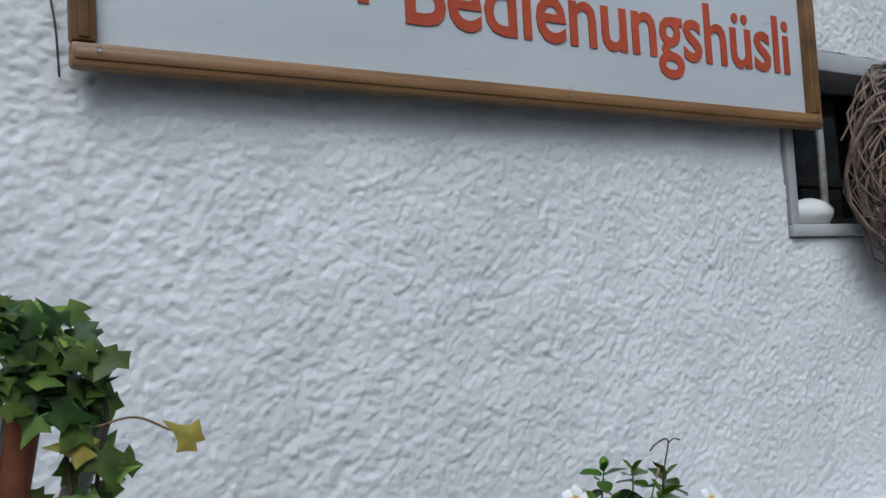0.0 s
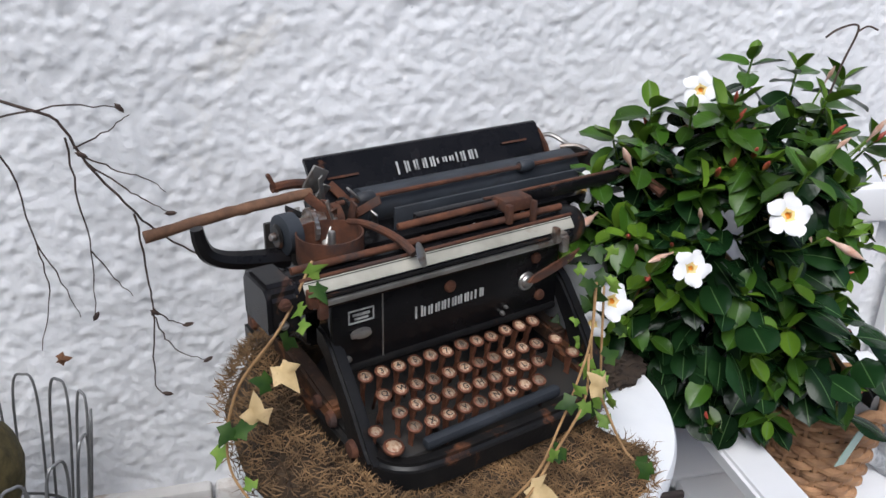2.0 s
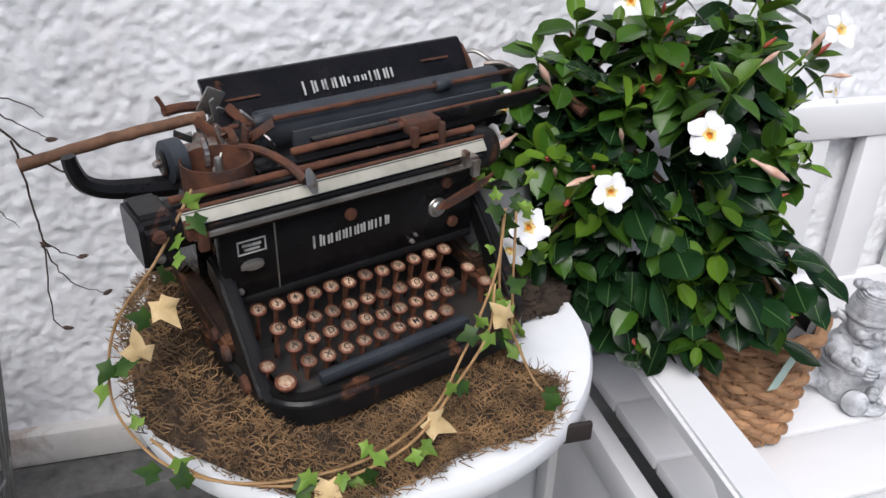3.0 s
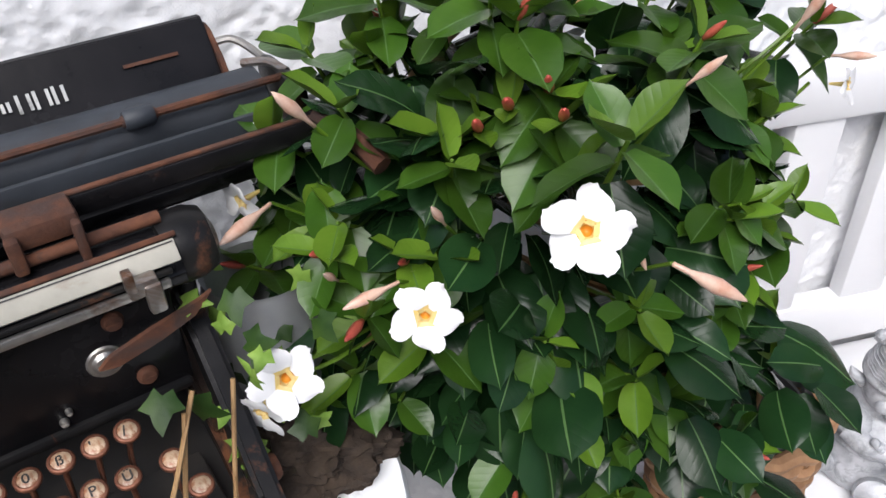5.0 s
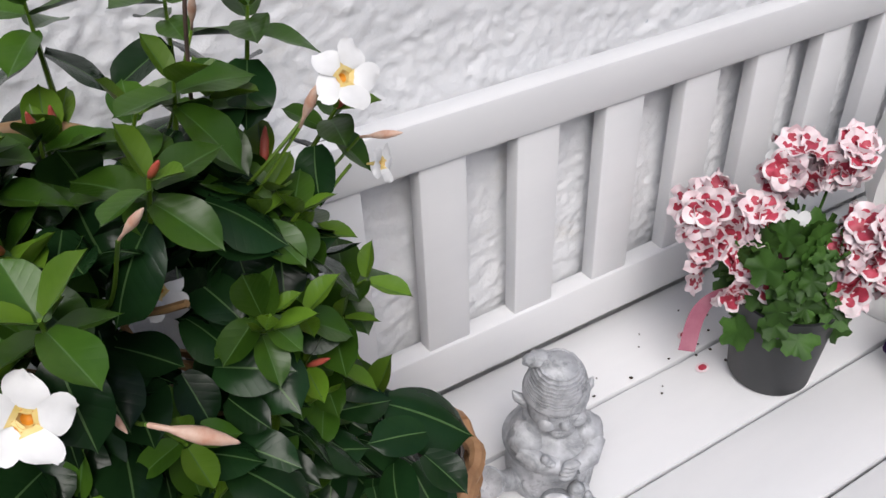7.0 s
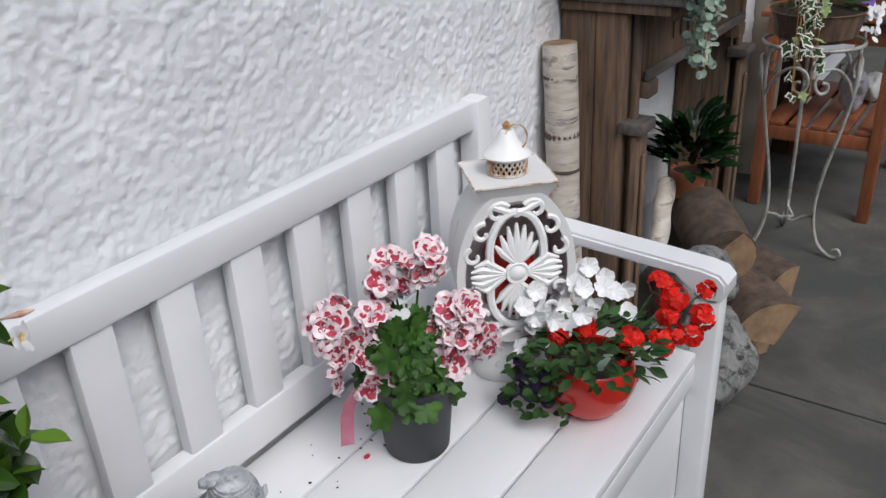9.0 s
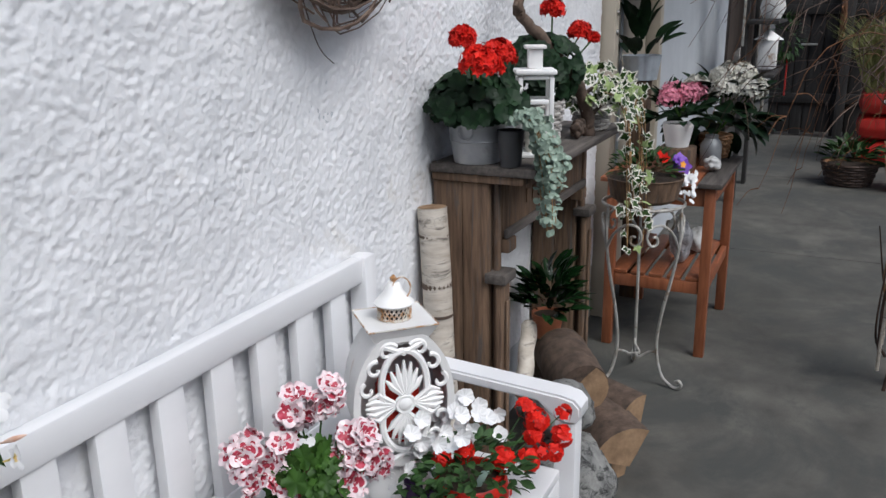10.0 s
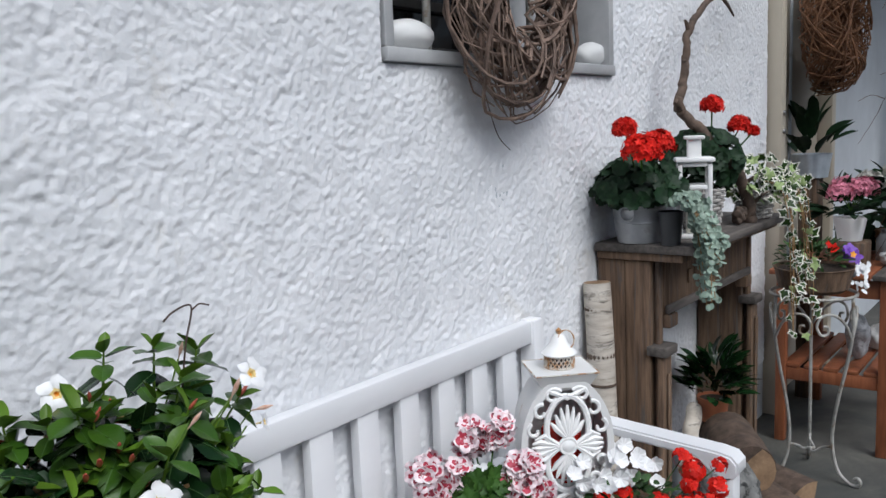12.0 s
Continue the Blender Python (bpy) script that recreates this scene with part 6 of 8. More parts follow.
def pelargonium():
    o = thing("pelargonium", (-0.018, -0.225, 0.466), "white and crimson pelargonium in a dark grey plastic pot", "potted plant")
    part("pot", lathe(bmesh.new(), [(0, 0), (0.046, 0), (0.05, 0.006), (0.061, 0.118), (0.064, 0.12), (0.065, 0.132), (0.061, 0.132), (0.058, 0.12), (0.046, 0.006), (0, 0.006)], 36), PLASTICPOT, o)
    part("soil", lathe(bmesh.new(), [(0, 0.115), (0.058, 0.112)], 20), SOIL, o)
    for k in range(15):
        a = rnd(0, 6.28)
        part("stem", tube(bmesh.new(), smooth_line([(0.01 * math.cos(a), 0.01 * math.sin(a), 0.11), (0.03 * math.cos(a), 0.03 * math.sin(a), 0.17), (0.055 * math.cos(a), 0.055 * math.sin(a), 0.22)], 4), 0.002, 5), GERLEAF, o)
    lm = [mesh_of("leaf", fan(bmesh.new(), Matrix(), lobed_ring(s), mid=0), PELLEAF) for s in (0.04, 0.048, 0.034)]
    for k in range(130):
        a = rnd(0, 6.28)
        r = rnd(0.015, 0.072)
        p = Vector((r * math.cos(a), r * math.sin(a), rnd(0.125, 0.24) - 0.5 * r))
        linked("leaf", random.choice(lm), o, facing(p, twirl((math.cos(a) * 0.7 - 0.4, math.sin(a) * 0.7 - 0.5, 0.6), 0.4), rnd(0, 6)))

    def floret():
        bm = bmesh.new()
        for j in range(5):
            m = Matrix.Rotation(2 * math.pi * j / 5, 4, "Z") @ Matrix.Translation((0.0105, 0, 0.002)) @ Matrix.Rotation(-0.35, 4, "Y")
            ring = [(0.0135 * math.cos(t) * (1 + 0.1 * math.sin(5 * t)), 0.0115 * math.sin(t), 0.003 * math.sin(4 * t)) for t in [2 * math.pi * i / 12 for i in range(12)]]
            fan(bm, m, ring, 0, 0.0006, (0.74, 1) if j in (0, 1) else (0.4, 1))
        return mesh_of("floret", bm, [PELPALE, PELDARK])
    fl = [floret() for _ in range(2)]
    base = Vector((-0.018, -0.225, 0.466))
    for c, r, n in (((-0.075, -0.135, 0.686), 0.036, 15), ((-0.04, -0.17, 0.68), 0.03, 10), ((0.005, -0.18, 0.744), 0.034, 15), ((0.055, -0.20, 0.748), 0.03, 13), ((0.038, -0.275, 0.69), 0.034, 15), ((0.02, -0.27, 0.665), 0.026, 9), ((-0.085, -0.175, 0.62), 0.032, 12), ((-0.055, -0.205, 0.618), 0.022, 7), ((0.005, -0.285, 0.628), 0.012, 3), ((0.05, -0.30, 0.645), 0.02, 6)):
        head = part("flower_head", tube(bmesh.new(), [Vector(c) - base, Vector((0, 0, 0.16))], 0.0018, 5), GERLEAF, o)
        for k in range(max(3, int(n * 0.95))):
            d = Vector((-0.62, -0.72, 0.25)) * 0.5 + on_ball()
            d.normalize()
            linked("floret", fl[k % 2], head, facing(Vector(c) - base + d * r * rnd(0.75, 1), twirl(d, 0.25), rnd(0, 6)) @ Matrix.Scale(1.1, 4))
    # ribbon and paper butterfly
    bm = bmesh.new()
    line = smooth_line([(-0.02, -0.21, 0.70), (-0.035, -0.225, 0.66), (-0.06, -0.215, 0.625), (-0.09, -0.185, 0.6), (-0.11, -0.175, 0.57), (-0.125, -0.18, 0.52)], 5)
    line = [p - base for p in line]
    v = [(bm.verts.new(p + Vector((0.007, -0.007, 0))), bm.verts.new(p - Vector((0.007, -0.007, 0)))) for p in line]
    for a, c in zip(v, v[1:]):
        bm.faces.new((a[0], a[1], c[1], c[0]))
    part("ribbon", bm, RIBBON, o, "sheer mauve ribbon")
    bm = bmesh.new()
    for s in (-1, 1):
        fan(bm, facing(Vector((-0.022, -0.215, 0.696)) - base, (-0.6, -0.7, 0.3)) @ Matrix.Translation((s * 0.007, 0.003, 0)), [(0.008 * math.cos(t), 0.009 * math.sin(t), 0.001) for t in [2 * math.pi * i / 8 for i in range(8)]])
        fan(bm, facing(Vector((-0.022, -0.215, 0.696)) - base, (-0.6, -0.7, 0.3)) @ Matrix.Translation((s * 0.005, -0.007, 0)), [(0.006 * math.cos(t), 0.006 * math.sin(t), 0.001) for t in [2 * math.pi * i / 8 for i in range(8)]])
    part("paper_butterfly", bm, PETALWHITE, o)


pelargonium()
for x, y in ((-0.085, -0.178), (-0.06, -0.12)):
    ob = part("fallen_petal", fan(bmesh.new(), Matrix(), [(0.011 * math.cos(t), 0.008 * math.sin(t), 0.002) for t in [2 * math.pi * i / 10 for i in range(10)]], 0, 0.0035, (0.6, 1)), [PELPALE, PELDARK], None)
    ob.matrix_basis = pose(x, y, 0.4665, 0, 0, rnd(0, 90))
    tagged(ob, "fallen pink and crimson petal lying on the bench seat", "petal")


for k in range(26):
    x, y = rnd(-0.3, 0.08), rnd(-0.2, -0.07)
    bm = bmesh.new()
    bmesh.ops.create_icosphere(bm, subdivisions=1, radius=rnd(0.0012, 0.0026))
    for v in bm.verts:
        v.co = Vector((v.co.x * rnd(0.7, 1.3), v.co.y * rnd(0.7, 1.3), v.co.z * 0.6))
    ob = part("soil_crumb", bm, SOIL, None)
    ob.matrix_basis = pose(x, y, 0.4672)
    tagged(ob, "dark soil crumb spilled on the white bench seat", "crumb", "crumbs on the bench")


def red_pot():
    o = thing("red_pot_plant", (0.205, -0.41, 0.466), "white petunia, scarlet verbena and dark petunia in a glossy red bowl", "potted plant")
    base = Vector((0.205, -0.41, 0.466))
    part("bowl", lathe(bmesh.new(), [(0, 0), (0.04, 0), (0.046, 0.004), (0.062, 0.024), (0.072, 0.05), (0.073, 0.07), (0.067, 0.092), (0.064, 0.096), (0.061, 0.093), (0.066, 0.066), (0.054, 0.02), (0, 0.01)], 48), REDGLAZE, o)
    part("soil", lathe(bmesh.new(), [(0, 0.084), (0.062, 0.08)], 20), SOIL, o)
    part("plant_tag", box((0, 0, 0), (0.016, 0.001, 0.04), 0, pose(-0.02, -0.03, 0.105, 20, 15, -40)), LABELMINT, o, "mint green plant label", False)
    lm = [mesh_of("leaf", leaf(bmesh.new(), Matrix(), L, W, 0.2, 0.2, 4), BUSHLEAF) for L, W in ((0.024, 0.013), (0.03, 0.015), (0.018, 0.012))]
    for k in range(330):
        a = rnd(0, 6.28)
        r = 0.105 * math.sqrt(random.random())
        p = Vector((r * math.cos(a) + 0.01, r * math.sin(a), 0.092 + rnd(0.0, 0.07) * (1.1 - r * 6)))
        if k < 80:
            p = Vector((rnd(-0.11, -0.05), rnd(0.0, 0.1), rnd(0.02, 0.12)))
        linked("leaf", random.choice(lm), o, aim(p, twirl((math.cos(a), math.sin(a), 0.35), 0.5), rnd(-1, 1)))
    pet = mesh_of("petunia_flower", fan(bmesh.new(), Matrix(), [(0.0165 * (1 + 0.08 * math.cos(5 * t)) * math.cos(t), 0.0165 * (1 + 0.08 * math.cos(5 * t)) * math.sin(t), 0.002 * math.sin(10 * t)) for t in [2 * math.pi * i / 30 for i in range(30)]], 0, -0.009, (0.3, 0)), PETALWHITE)
    dark = mesh_of("dark_flower", fan(bmesh.new(), Matrix(), [(0.013 * math.cos(t), 0.013 * math.sin(t), 0.002 * math.sin(9 * t)) for t in [2 * math.pi * i / 20 for i in range(20)]], 0, -0.007), PURPLE)
    out = Vector((-0.6, -0.65, 0.4))
    for p in ((0.255, -0.357, 0.655), (0.23, -0.35, 0.62), (0.19, -0.32, 0.61), (0.18, -0.305, 0.635), (0.28, -0.395, 0.645), (0.265, -0.39, 0.615), (0.235, -0.385, 0.60), (0.215, -0.345, 0.585), (0.30, -0.43, 0.60), (0.315, -0.42, 0.63), (0.285, -0.345, 0.655), (0.16, -0.31, 0.57), (0.32, -0.38, 0.64), (0.21, -0.31, 0.65), (0.30, -0.36, 0.665)) + tuple((rnd(0.15, 0.33), rnd(-0.41, -0.3), rnd(0.585, 0.66)) for k in range(18)):
        linked("petunia_flower", pet, o, facing(Vector(p) - base, twirl(out, 0.45), rnd(0, 6)))
    for k in range(17):
        p = Vector((rnd(0.12, 0.18), rnd(-0.37, -0.29), rnd(0.488, 0.56)))
        linked("dark_flower", dark, o, facing(p - base, twirl(out, 0.7), rnd(0, 6)))

    def verb():
        bm = bmesh.new()
        for j in range(5):
            m = Matrix.Rotation(2 * math.pi * j / 5, 4, "Z") @ Matrix.Translation((0.0052, 0, 0))
            fan(bm, m, [(0.0052 * math.cos(t), 0.0045 * math.sin(t), 0.0008 * math.sin(3 * t)) for t in [2 * math.pi * i / 7 for i in range(7)]])
        return mesh_of("floret", bm, REDPETAL)
    vb = verb()
    for c, r, n in (((0.262, -0.45, 0.572), 0.022, 22), ((0.292, -0.49, 0.563), 0.022, 20), ((0.234, -0.455, 0.525), 0.022, 20), ((0.232, -0.385, 0.592), 0.018, 12), ((0.20, -0.355, 0.585), 0.016, 8), ((0.335, -0.49, 0.625), 0.024, 22), ((0.355, -0.535, 0.592), 0.02, 16), ((0.32, -0.49, 0.6), 0.018, 14), ((0.33, -0.47, 0.65), 0.018, 12), ((0.375, -0.53, 0.63), 0.016, 8), ((0.335, -0.525, 0.565), 0.018, 10), ((0.31, -0.51, 0.575), 0.015, 8)):
        head = part("flower_head", tube(bmesh.new(), [Vector(c) - base, (Vector(c) - base) * 0.6 + Vector((0, 0, 0.02))], 0.0014, 5), BUSHLEAF, o)
        for k in range(int(n * 1.6)):
            d = (Vector((-0.6, -0.65, 0.45)) * 0.7 + on_ball()).normalized()
            linked("floret", vb, head, facing(Vector(c) - base + d * r, twirl(d, 0.2), rnd(0, 6)))


red_pot()


def lantern():
    o = thing("metal_lantern", (0.235, -0.244, 0.466), "tall white metal lantern with an oval scrollwork front", "lantern", rz=-45)
    # foot: flared bell
    bm = bmesh.new()
    prof = [(0.062, 0.0), (0.066, 0.006), (0.064, 0.02), (0.05, 0.06), (0.042, 0.09), (0.048, 0.12), (0.06, 0.14), (0, 0.14)]
    lathe(bm, prof, 40, None, 0, 1.0, 0.72)
    bmesh.ops.holes_fill(bm, edges=bm.edges[:])
    part("foot", bm, DIRTYWHITE, o, "flared white foot with embossed flowers")
    bm = bmesh.new()
    for k in range(16):
        t = k * 0.7
        cx, cz = 0.03 * math.sin(t * 1.7), 0.045 + 0.025 * math.cos(t * 2.3)
        rr = 0.05 - 0.1 * (cz - 0.05) * 0.8
        tube(bm, [(cx + 0.006 * math.cos(q), -0.72 * math.sqrt(max(0, 0.058 ** 2 - cx ** 2)) + 0.25 * (cz - 0.03) - 0.002, cz + 0.006 * math.sin(q)) for q in [math.pi * 1.6 * i / 7 for i in range(8)]], 0.0016, 5)
    part("embossing", bm, DIRTYWHITE, o)
    # oval body: front ring, scroll work, shell
    A, B, zc, yf = 0.098, 0.148, 0.212, -0.05
    n = 48
    def ell(s, t):
        w = A * s * math.cos(t)
        return (w, zc + B * s * math.sin(t) * (1.0 if math.sin(t) > 0 else 0.85))
    bm = bmesh.new()
    for i in range(n):
        t0, t1 = 2 * math.pi * i / n, 2 * math.pi * (i + 1) / n
        q = [ell(1, t0), ell(1, t1), ell(0.86, t1), ell(0.86, t0)]
        f = [bm.verts.new((x, yf - 0.003, z)) for x, z in q]
        k = [bm.verts.new((x, yf + 0.008, z)) for x, z in q]
        bm.faces.new(f), bm.faces.new((f[1], f[0], k[0], k[1])), bm.faces.new((f[3], f[2], k[2], k[3]))
    bmesh.ops.remove_doubles(bm, verts=bm.verts, dist=0.0002)
    part("front_ring", bm, DIRTYWHITE, o)
    bm = bmesh.new()
    for i in range(n):
        t0, t1 = 2 * math.pi * i / n, 2 * math.pi * (i + 1) / n
        (xa, za), (xb, zb) = ell(1, t0), ell(1, t1)
        bm.faces.new([bm.verts.new(v) for v in ((xa, yf, za), (xb, yf, zb), (xb * 0.92, 0.055, zb), (xa * 0.92, 0.055, za))])
    bmesh.ops.remove_doubles(bm, verts=bm.verts, dist=0.0002)
    part("shell", bm, DIRTYWHITE, o)
    bm = bmesh.new()
    fan(bm, pose(0, 0.054, zc, 90, 0, 0), [(ell(0.93, 2 * math.pi * i / n)[0], ell(0.93, 2 * math.pi * i / n)[1] - zc, 0) for i in range(n)])
    part("back", bm, DIRTYWHITE, o)
    part("candle", lathe(bmesh.new(), [(0, 0.13), (0.04, 0.13), (0.042, 0.135), (0.042, 0.235), (0.038, 0.24), (0, 0.237)], 24), REDGLAZE, o, "thick dark red candle")
    bm = bmesh.new()
    ys = yf - 0.002
    def curl(cx, cz, r, a0, a1, rad=0.0042):
        pts = [(cx + r * (1 - 0.75 * i / 14) * math.cos(a0 + (a1 - a0) * i / 14), ys, cz + r * (1 - 0.75 * i / 14) * math.sin(a0 + (a1 - a0) * i / 14)) for i in range(15)]
        tube(bm, pts, [rad * (1 - 0.35 * i / 14) for i in range(15)], 6)
    for s in (-1, 1):
        tube(bm, [(s * 0.036 * math.cos(t), ys, zc + 0.03 + 0.058 * math.sin(t)) for t in [math.pi * (-0.15 + 0.65 * i / 12) for i in range(13)]], 0.0055, 6)
        tube(bm, [(s * 0.036 * math.cos(t), ys, zc - 0.03 - 0.05 * math.sin(t)) for t in [math.pi * (-0.15 + 0.65 * i / 12) for i in range(13)]], 0.0055, 6)
        for cz, r, a0, a1 in ((zc + 0.088, 0.016, 2.6, -2.6), (zc + 0.062, 0.015, 1.8, -3.2), (zc + 0.03, 0.014, 1.2, -3.5), (zc - 0.03, 0.014, -1.2, 3.5), (zc - 0.06, 0.015, -1.8, 3.2), (zc - 0.082, 0.015, -2.6, 2.6)):
            c = (0.024 if abs(cz - zc) > 0.08 else 0.044 if abs(cz - zc) > 0.05 else 0.056)
            curl(s * c, cz, r, a0 if s > 0 else math.pi - a0, a1 if s > 0 else math.pi - a1)
        for k in range(5):
            a = -0.5 + 0.25 * k
            tube(bm, [(s * 0.012, ys, zc), (s * (0.03 + 0.02 * math.cos(a * 2)), ys - 0.002, zc + 0.028 * math.sin(a) * 1.6), (s * (0.05 + 0.012 * math.cos(a * 2)), ys, zc + 0.03 * math.sin(a))], [0.004, 0.0055, 0.002], 6)
    for sg in (-1, 1):
        for k in range(7):
            a = (k - 3) * 0.33
            tube(bm, [(0, ys, zc + sg * 0.012), (0.5 * 0.045 * math.sin(a), ys - 0.002, zc + sg * (0.02 + 0.02 * math.cos(a))), (0.034 * math.sin(a) * (1.0 if abs(a) > .3 else .6), ys, zc + sg * (0.03 + 0.042 * math.cos(a) ** 2))], [0.004, 0.006, 0.002], 6)
        tube(bm, [(-0.03, ys, zc + sg * 0.098), (0, ys, zc + sg * 0.084), (0.03, ys, zc + sg * 0.098)], 0.005, 6)
    lathe(bm, [(0, 0.009), (0.007, 0.008), (0.011, 0.005), (0.015, 0.006), (0.017, 0)], 20, pose(0, ys, zc, 90, 0, 0))
    for v in bm.verts:
        v.co.x *= 1.22
        v.co.z = zc + 0.004 + (v.co.z - zc) * 1.2
    part("scrollwork", bm, DIRTYWHITE, o, "pierced white leaf scrollwork")
    # cap: inverted trapezoid, chimney, ring
    bm = bmesh.new()
    w0, w1 = 0.046, 0.066
    lo = [bm.verts.new((x * w0, y * w0 * 0.95, 0.33)) for x, y in ((-1, -1), (1, -1), (1, 1), (-1, 1))]
    hi = [bm.verts.new((x * w1, y * w1 * 0.95, 0.368)) for x, y in ((-1, -1), (1, -1), (1, 1), (-1, 1))]
    for i in range(4):
        bm.faces.new((lo[i], lo[(i + 1) % 4], hi[(i + 1) % 4], hi[i]))
    bm.faces.new(hi)
    part("cap", bm, DIRTYWHITE, o, "", False)
    part("cap_edge", tube(bmesh.new(), [(-w1, -w1 * .95, 0.368), (w1, -w1 * .95, 0.368), (w1, w1 * .95, 0.368), (-w1, w1 * .95, 0.368), (-w1, -w1 * .95, 0.368)], 0.0018, 5), RUSTYWHITE, o, "rusty edge of the cap")
    bm = bmesh.new()
    r, n2 = 0.031, 22
    for i in range(n2):
        a0, a1 = 2 * math.pi * i / n2, 2 * math.pi * (i + 1) / n2
        for z0, z1, sg in ((0.37, 0.383, 1), (0.383, 0.396, -1), (0.37, 0.383, -1), (0.383, 0.396, 1)):
            b0, b1 = (a0, a1) if sg > 0 else (a1, a0)
            tube(bm, [(r * math.cos(b0), r * math.sin(b0), z0), (r * math.cos(b1), r * math.sin(b1), z1)], 0.0018, 4)
    for z in (0.3705, 0.396):
        tube(bm, [(r * math.cos(t), r * math.sin(t), z) for t in [2 * math.pi * i / 28 for i in range(29)]], 0.0024, 5)
    part("chimney_grille", bm, RUSTYWHITE, o, "rusty pierced chimney ring")
    part("chimney_core", lathe(bmesh.new(), [(0.024, 0.368), (0.024, 0.398)], 20), KEYINK, o)
    part("chimney_hat", lathe(bmesh.new(), [(0.036, 0.396), (0.038, 0.399), (0.03, 0.408), (0.018, 0.42), (0.014, 0.432), (0.01, 0.438), (0, 0.439)], 28), DIRTYWHITE, o)
    part("finial", lathe(bmesh.new(), [(0, 0.436), (0.006, 0.44), (0.007, 0.446), (0, 0.452)], 14), RUSTYWHITE, o)
    part("carry_ring", tube(bmesh.new(), [(0.012 + 0.017 * math.cos(t), -0.012 + 0.004 * math.sin(t), 0.428 + 0.019 * math.sin(t)) for t in [2 * math.pi * i / 24 for i in range(25)]], 0.0015, 6), RUSTYWHITE, o)


lantern()


# ---- along the wall: mantel, logs, stands ----
def birch_log(name, p0, p1, r, label, mat=BIRCH):
    p0, p1 = Vector(p0), Vector(p1)
    n = 16
    pts = [p0.lerp(p1, i / n) for i in range(n + 1)]
    d = (p1 - p0).normalized()
    side = d.orthogonal().normalized()
    pts = [p + side * 0.003 * math.sin(i * 0.8) for i, p in enumerate(pts)]
    o = thing(name, tuple(p0), label, "log")
    part("bark", tube(bmesh.new(), [p - p0 for p in pts], [r * (1 + 0.05 * noise.noise(Vector((i * 0.6, r * 50, 0)))) for i in range(n + 1)], 20), mat, o)
    for q, dd in ((p0, -d), (p1, d)):
        part("cut_end", lathe(bmesh.new(), [(r * 0.94, 0.001), (r * 0.5, 0.002), (0, 0.002)], 18, facing(q - p0 + dd * 0.001, dd)), ENDGRAIN, o, "sawn end")
    return o


lg = birch_log("birch_log", (0.775, -0.10, 0.0), (0.80, -0.045, 0.90), 0.038, "white birch trunk section leaning on the wall")
bm = bmesh.new()
for z, w in ((0.83, 0.5), (0.70, 1.0), (0.62, 0.5), (0.5, 0.9), (0.35, 0.6)):
    u = z / 0.9
    lathe(bm, [(0.0388, -0.008 * w), (0.0396, 0), (0.0388, 0.008 * w)], 20, Matrix.Translation((0.025 * u, 0.055 * u, z)), 0)
part("bark_scar", bm, BARK, lg, "dark scars across the bark")


def mantel():
    o = thing("wooden_mantel", (1.25, -0.14, 0), "weathered wooden fireplace mantel standing against the wall", "mantelpiece")
    off = Vector((-1.25, 0.14, 0))

    def p(name, x0, x1, y0, y1, z0, z1, mat=OLDWOOD, bev=0.005, label=""):
        c = Vector(((x0 + x1) / 2, (y0 + y1) / 2, (z0 + z1) / 2)) + off
        bm = box(c, (abs(x1 - x0), abs(y1 - y0), z1 - z0), bev)
        part(name, bm, mat, o, label)
    for x0, x1 in ((0.875, 0.925), (1.655, 1.71)):
        # each jamb: three upright boards and a panelled foot
        for y0, y1 in ((-0.012, -0.093), (-0.0945, -0.168)):
            p("jamb_board", x0, x0 + 0.022, y0, y1, 0.0, 0.955, OLDWOOD, 0.0025)
        p("jamb_front", x0 + 0.024, x1, -0.17, -0.186, 0.0, 0.955)
        p("jamb_inner", x1 - 0.02, x1 - 0.002, -0.012, -0.168, 0.0, 0.955)
        p("plinth_panel", x0 - 0.004, x1 + 0.012, -0.188, -0.205, 0.0, 0.69, OLDWOOD)
        p("plinth_cap", x0 - 0.012, x1 + 0.02, -0.16, -0.22, 0.692, 0.72, GREYWOOD)
        p("plinth_moulding", x0 + 0.02, x1 - 0.01, -0.207, -0.214, 0.08, 0.64, OLDWOOD, 0.003)
    p("header", 0.927, 1.653, -0.17, -0.186, 0.80, 0.955)
    p("header_moulding", 0.927, 1.653, -0.188, -0.203, 0.80, 0.825, GREYWOOD)
    p("corner_block", 0.927, 0.985, -0.165, -0.205, 0.76, 0.798, OLDWOOD)
    p("corner_block", 1.595, 1.653, -0.165, -0.205, 0.76, 0.798, OLDWOOD)
    p("cornice", 0.865, 1.735, -0.012, -0.265, 0.957, 0.978, OLDWOOD)
    bm = box(Vector((1.3, -0.155, 0.991)) + off, (0.89, 0.29, 0.024), 0.006)
    part("shelf", bm, GREYWOOD, o, "grey weathered shelf board")
    for k in range(7):
        p("carved_leaf", 1.1 + 0.05 * k, 1.13 + 0.05 * k, -0.187, -0.192, 0.86, 0.9, OLDWOOD, 0.004)


mantel()


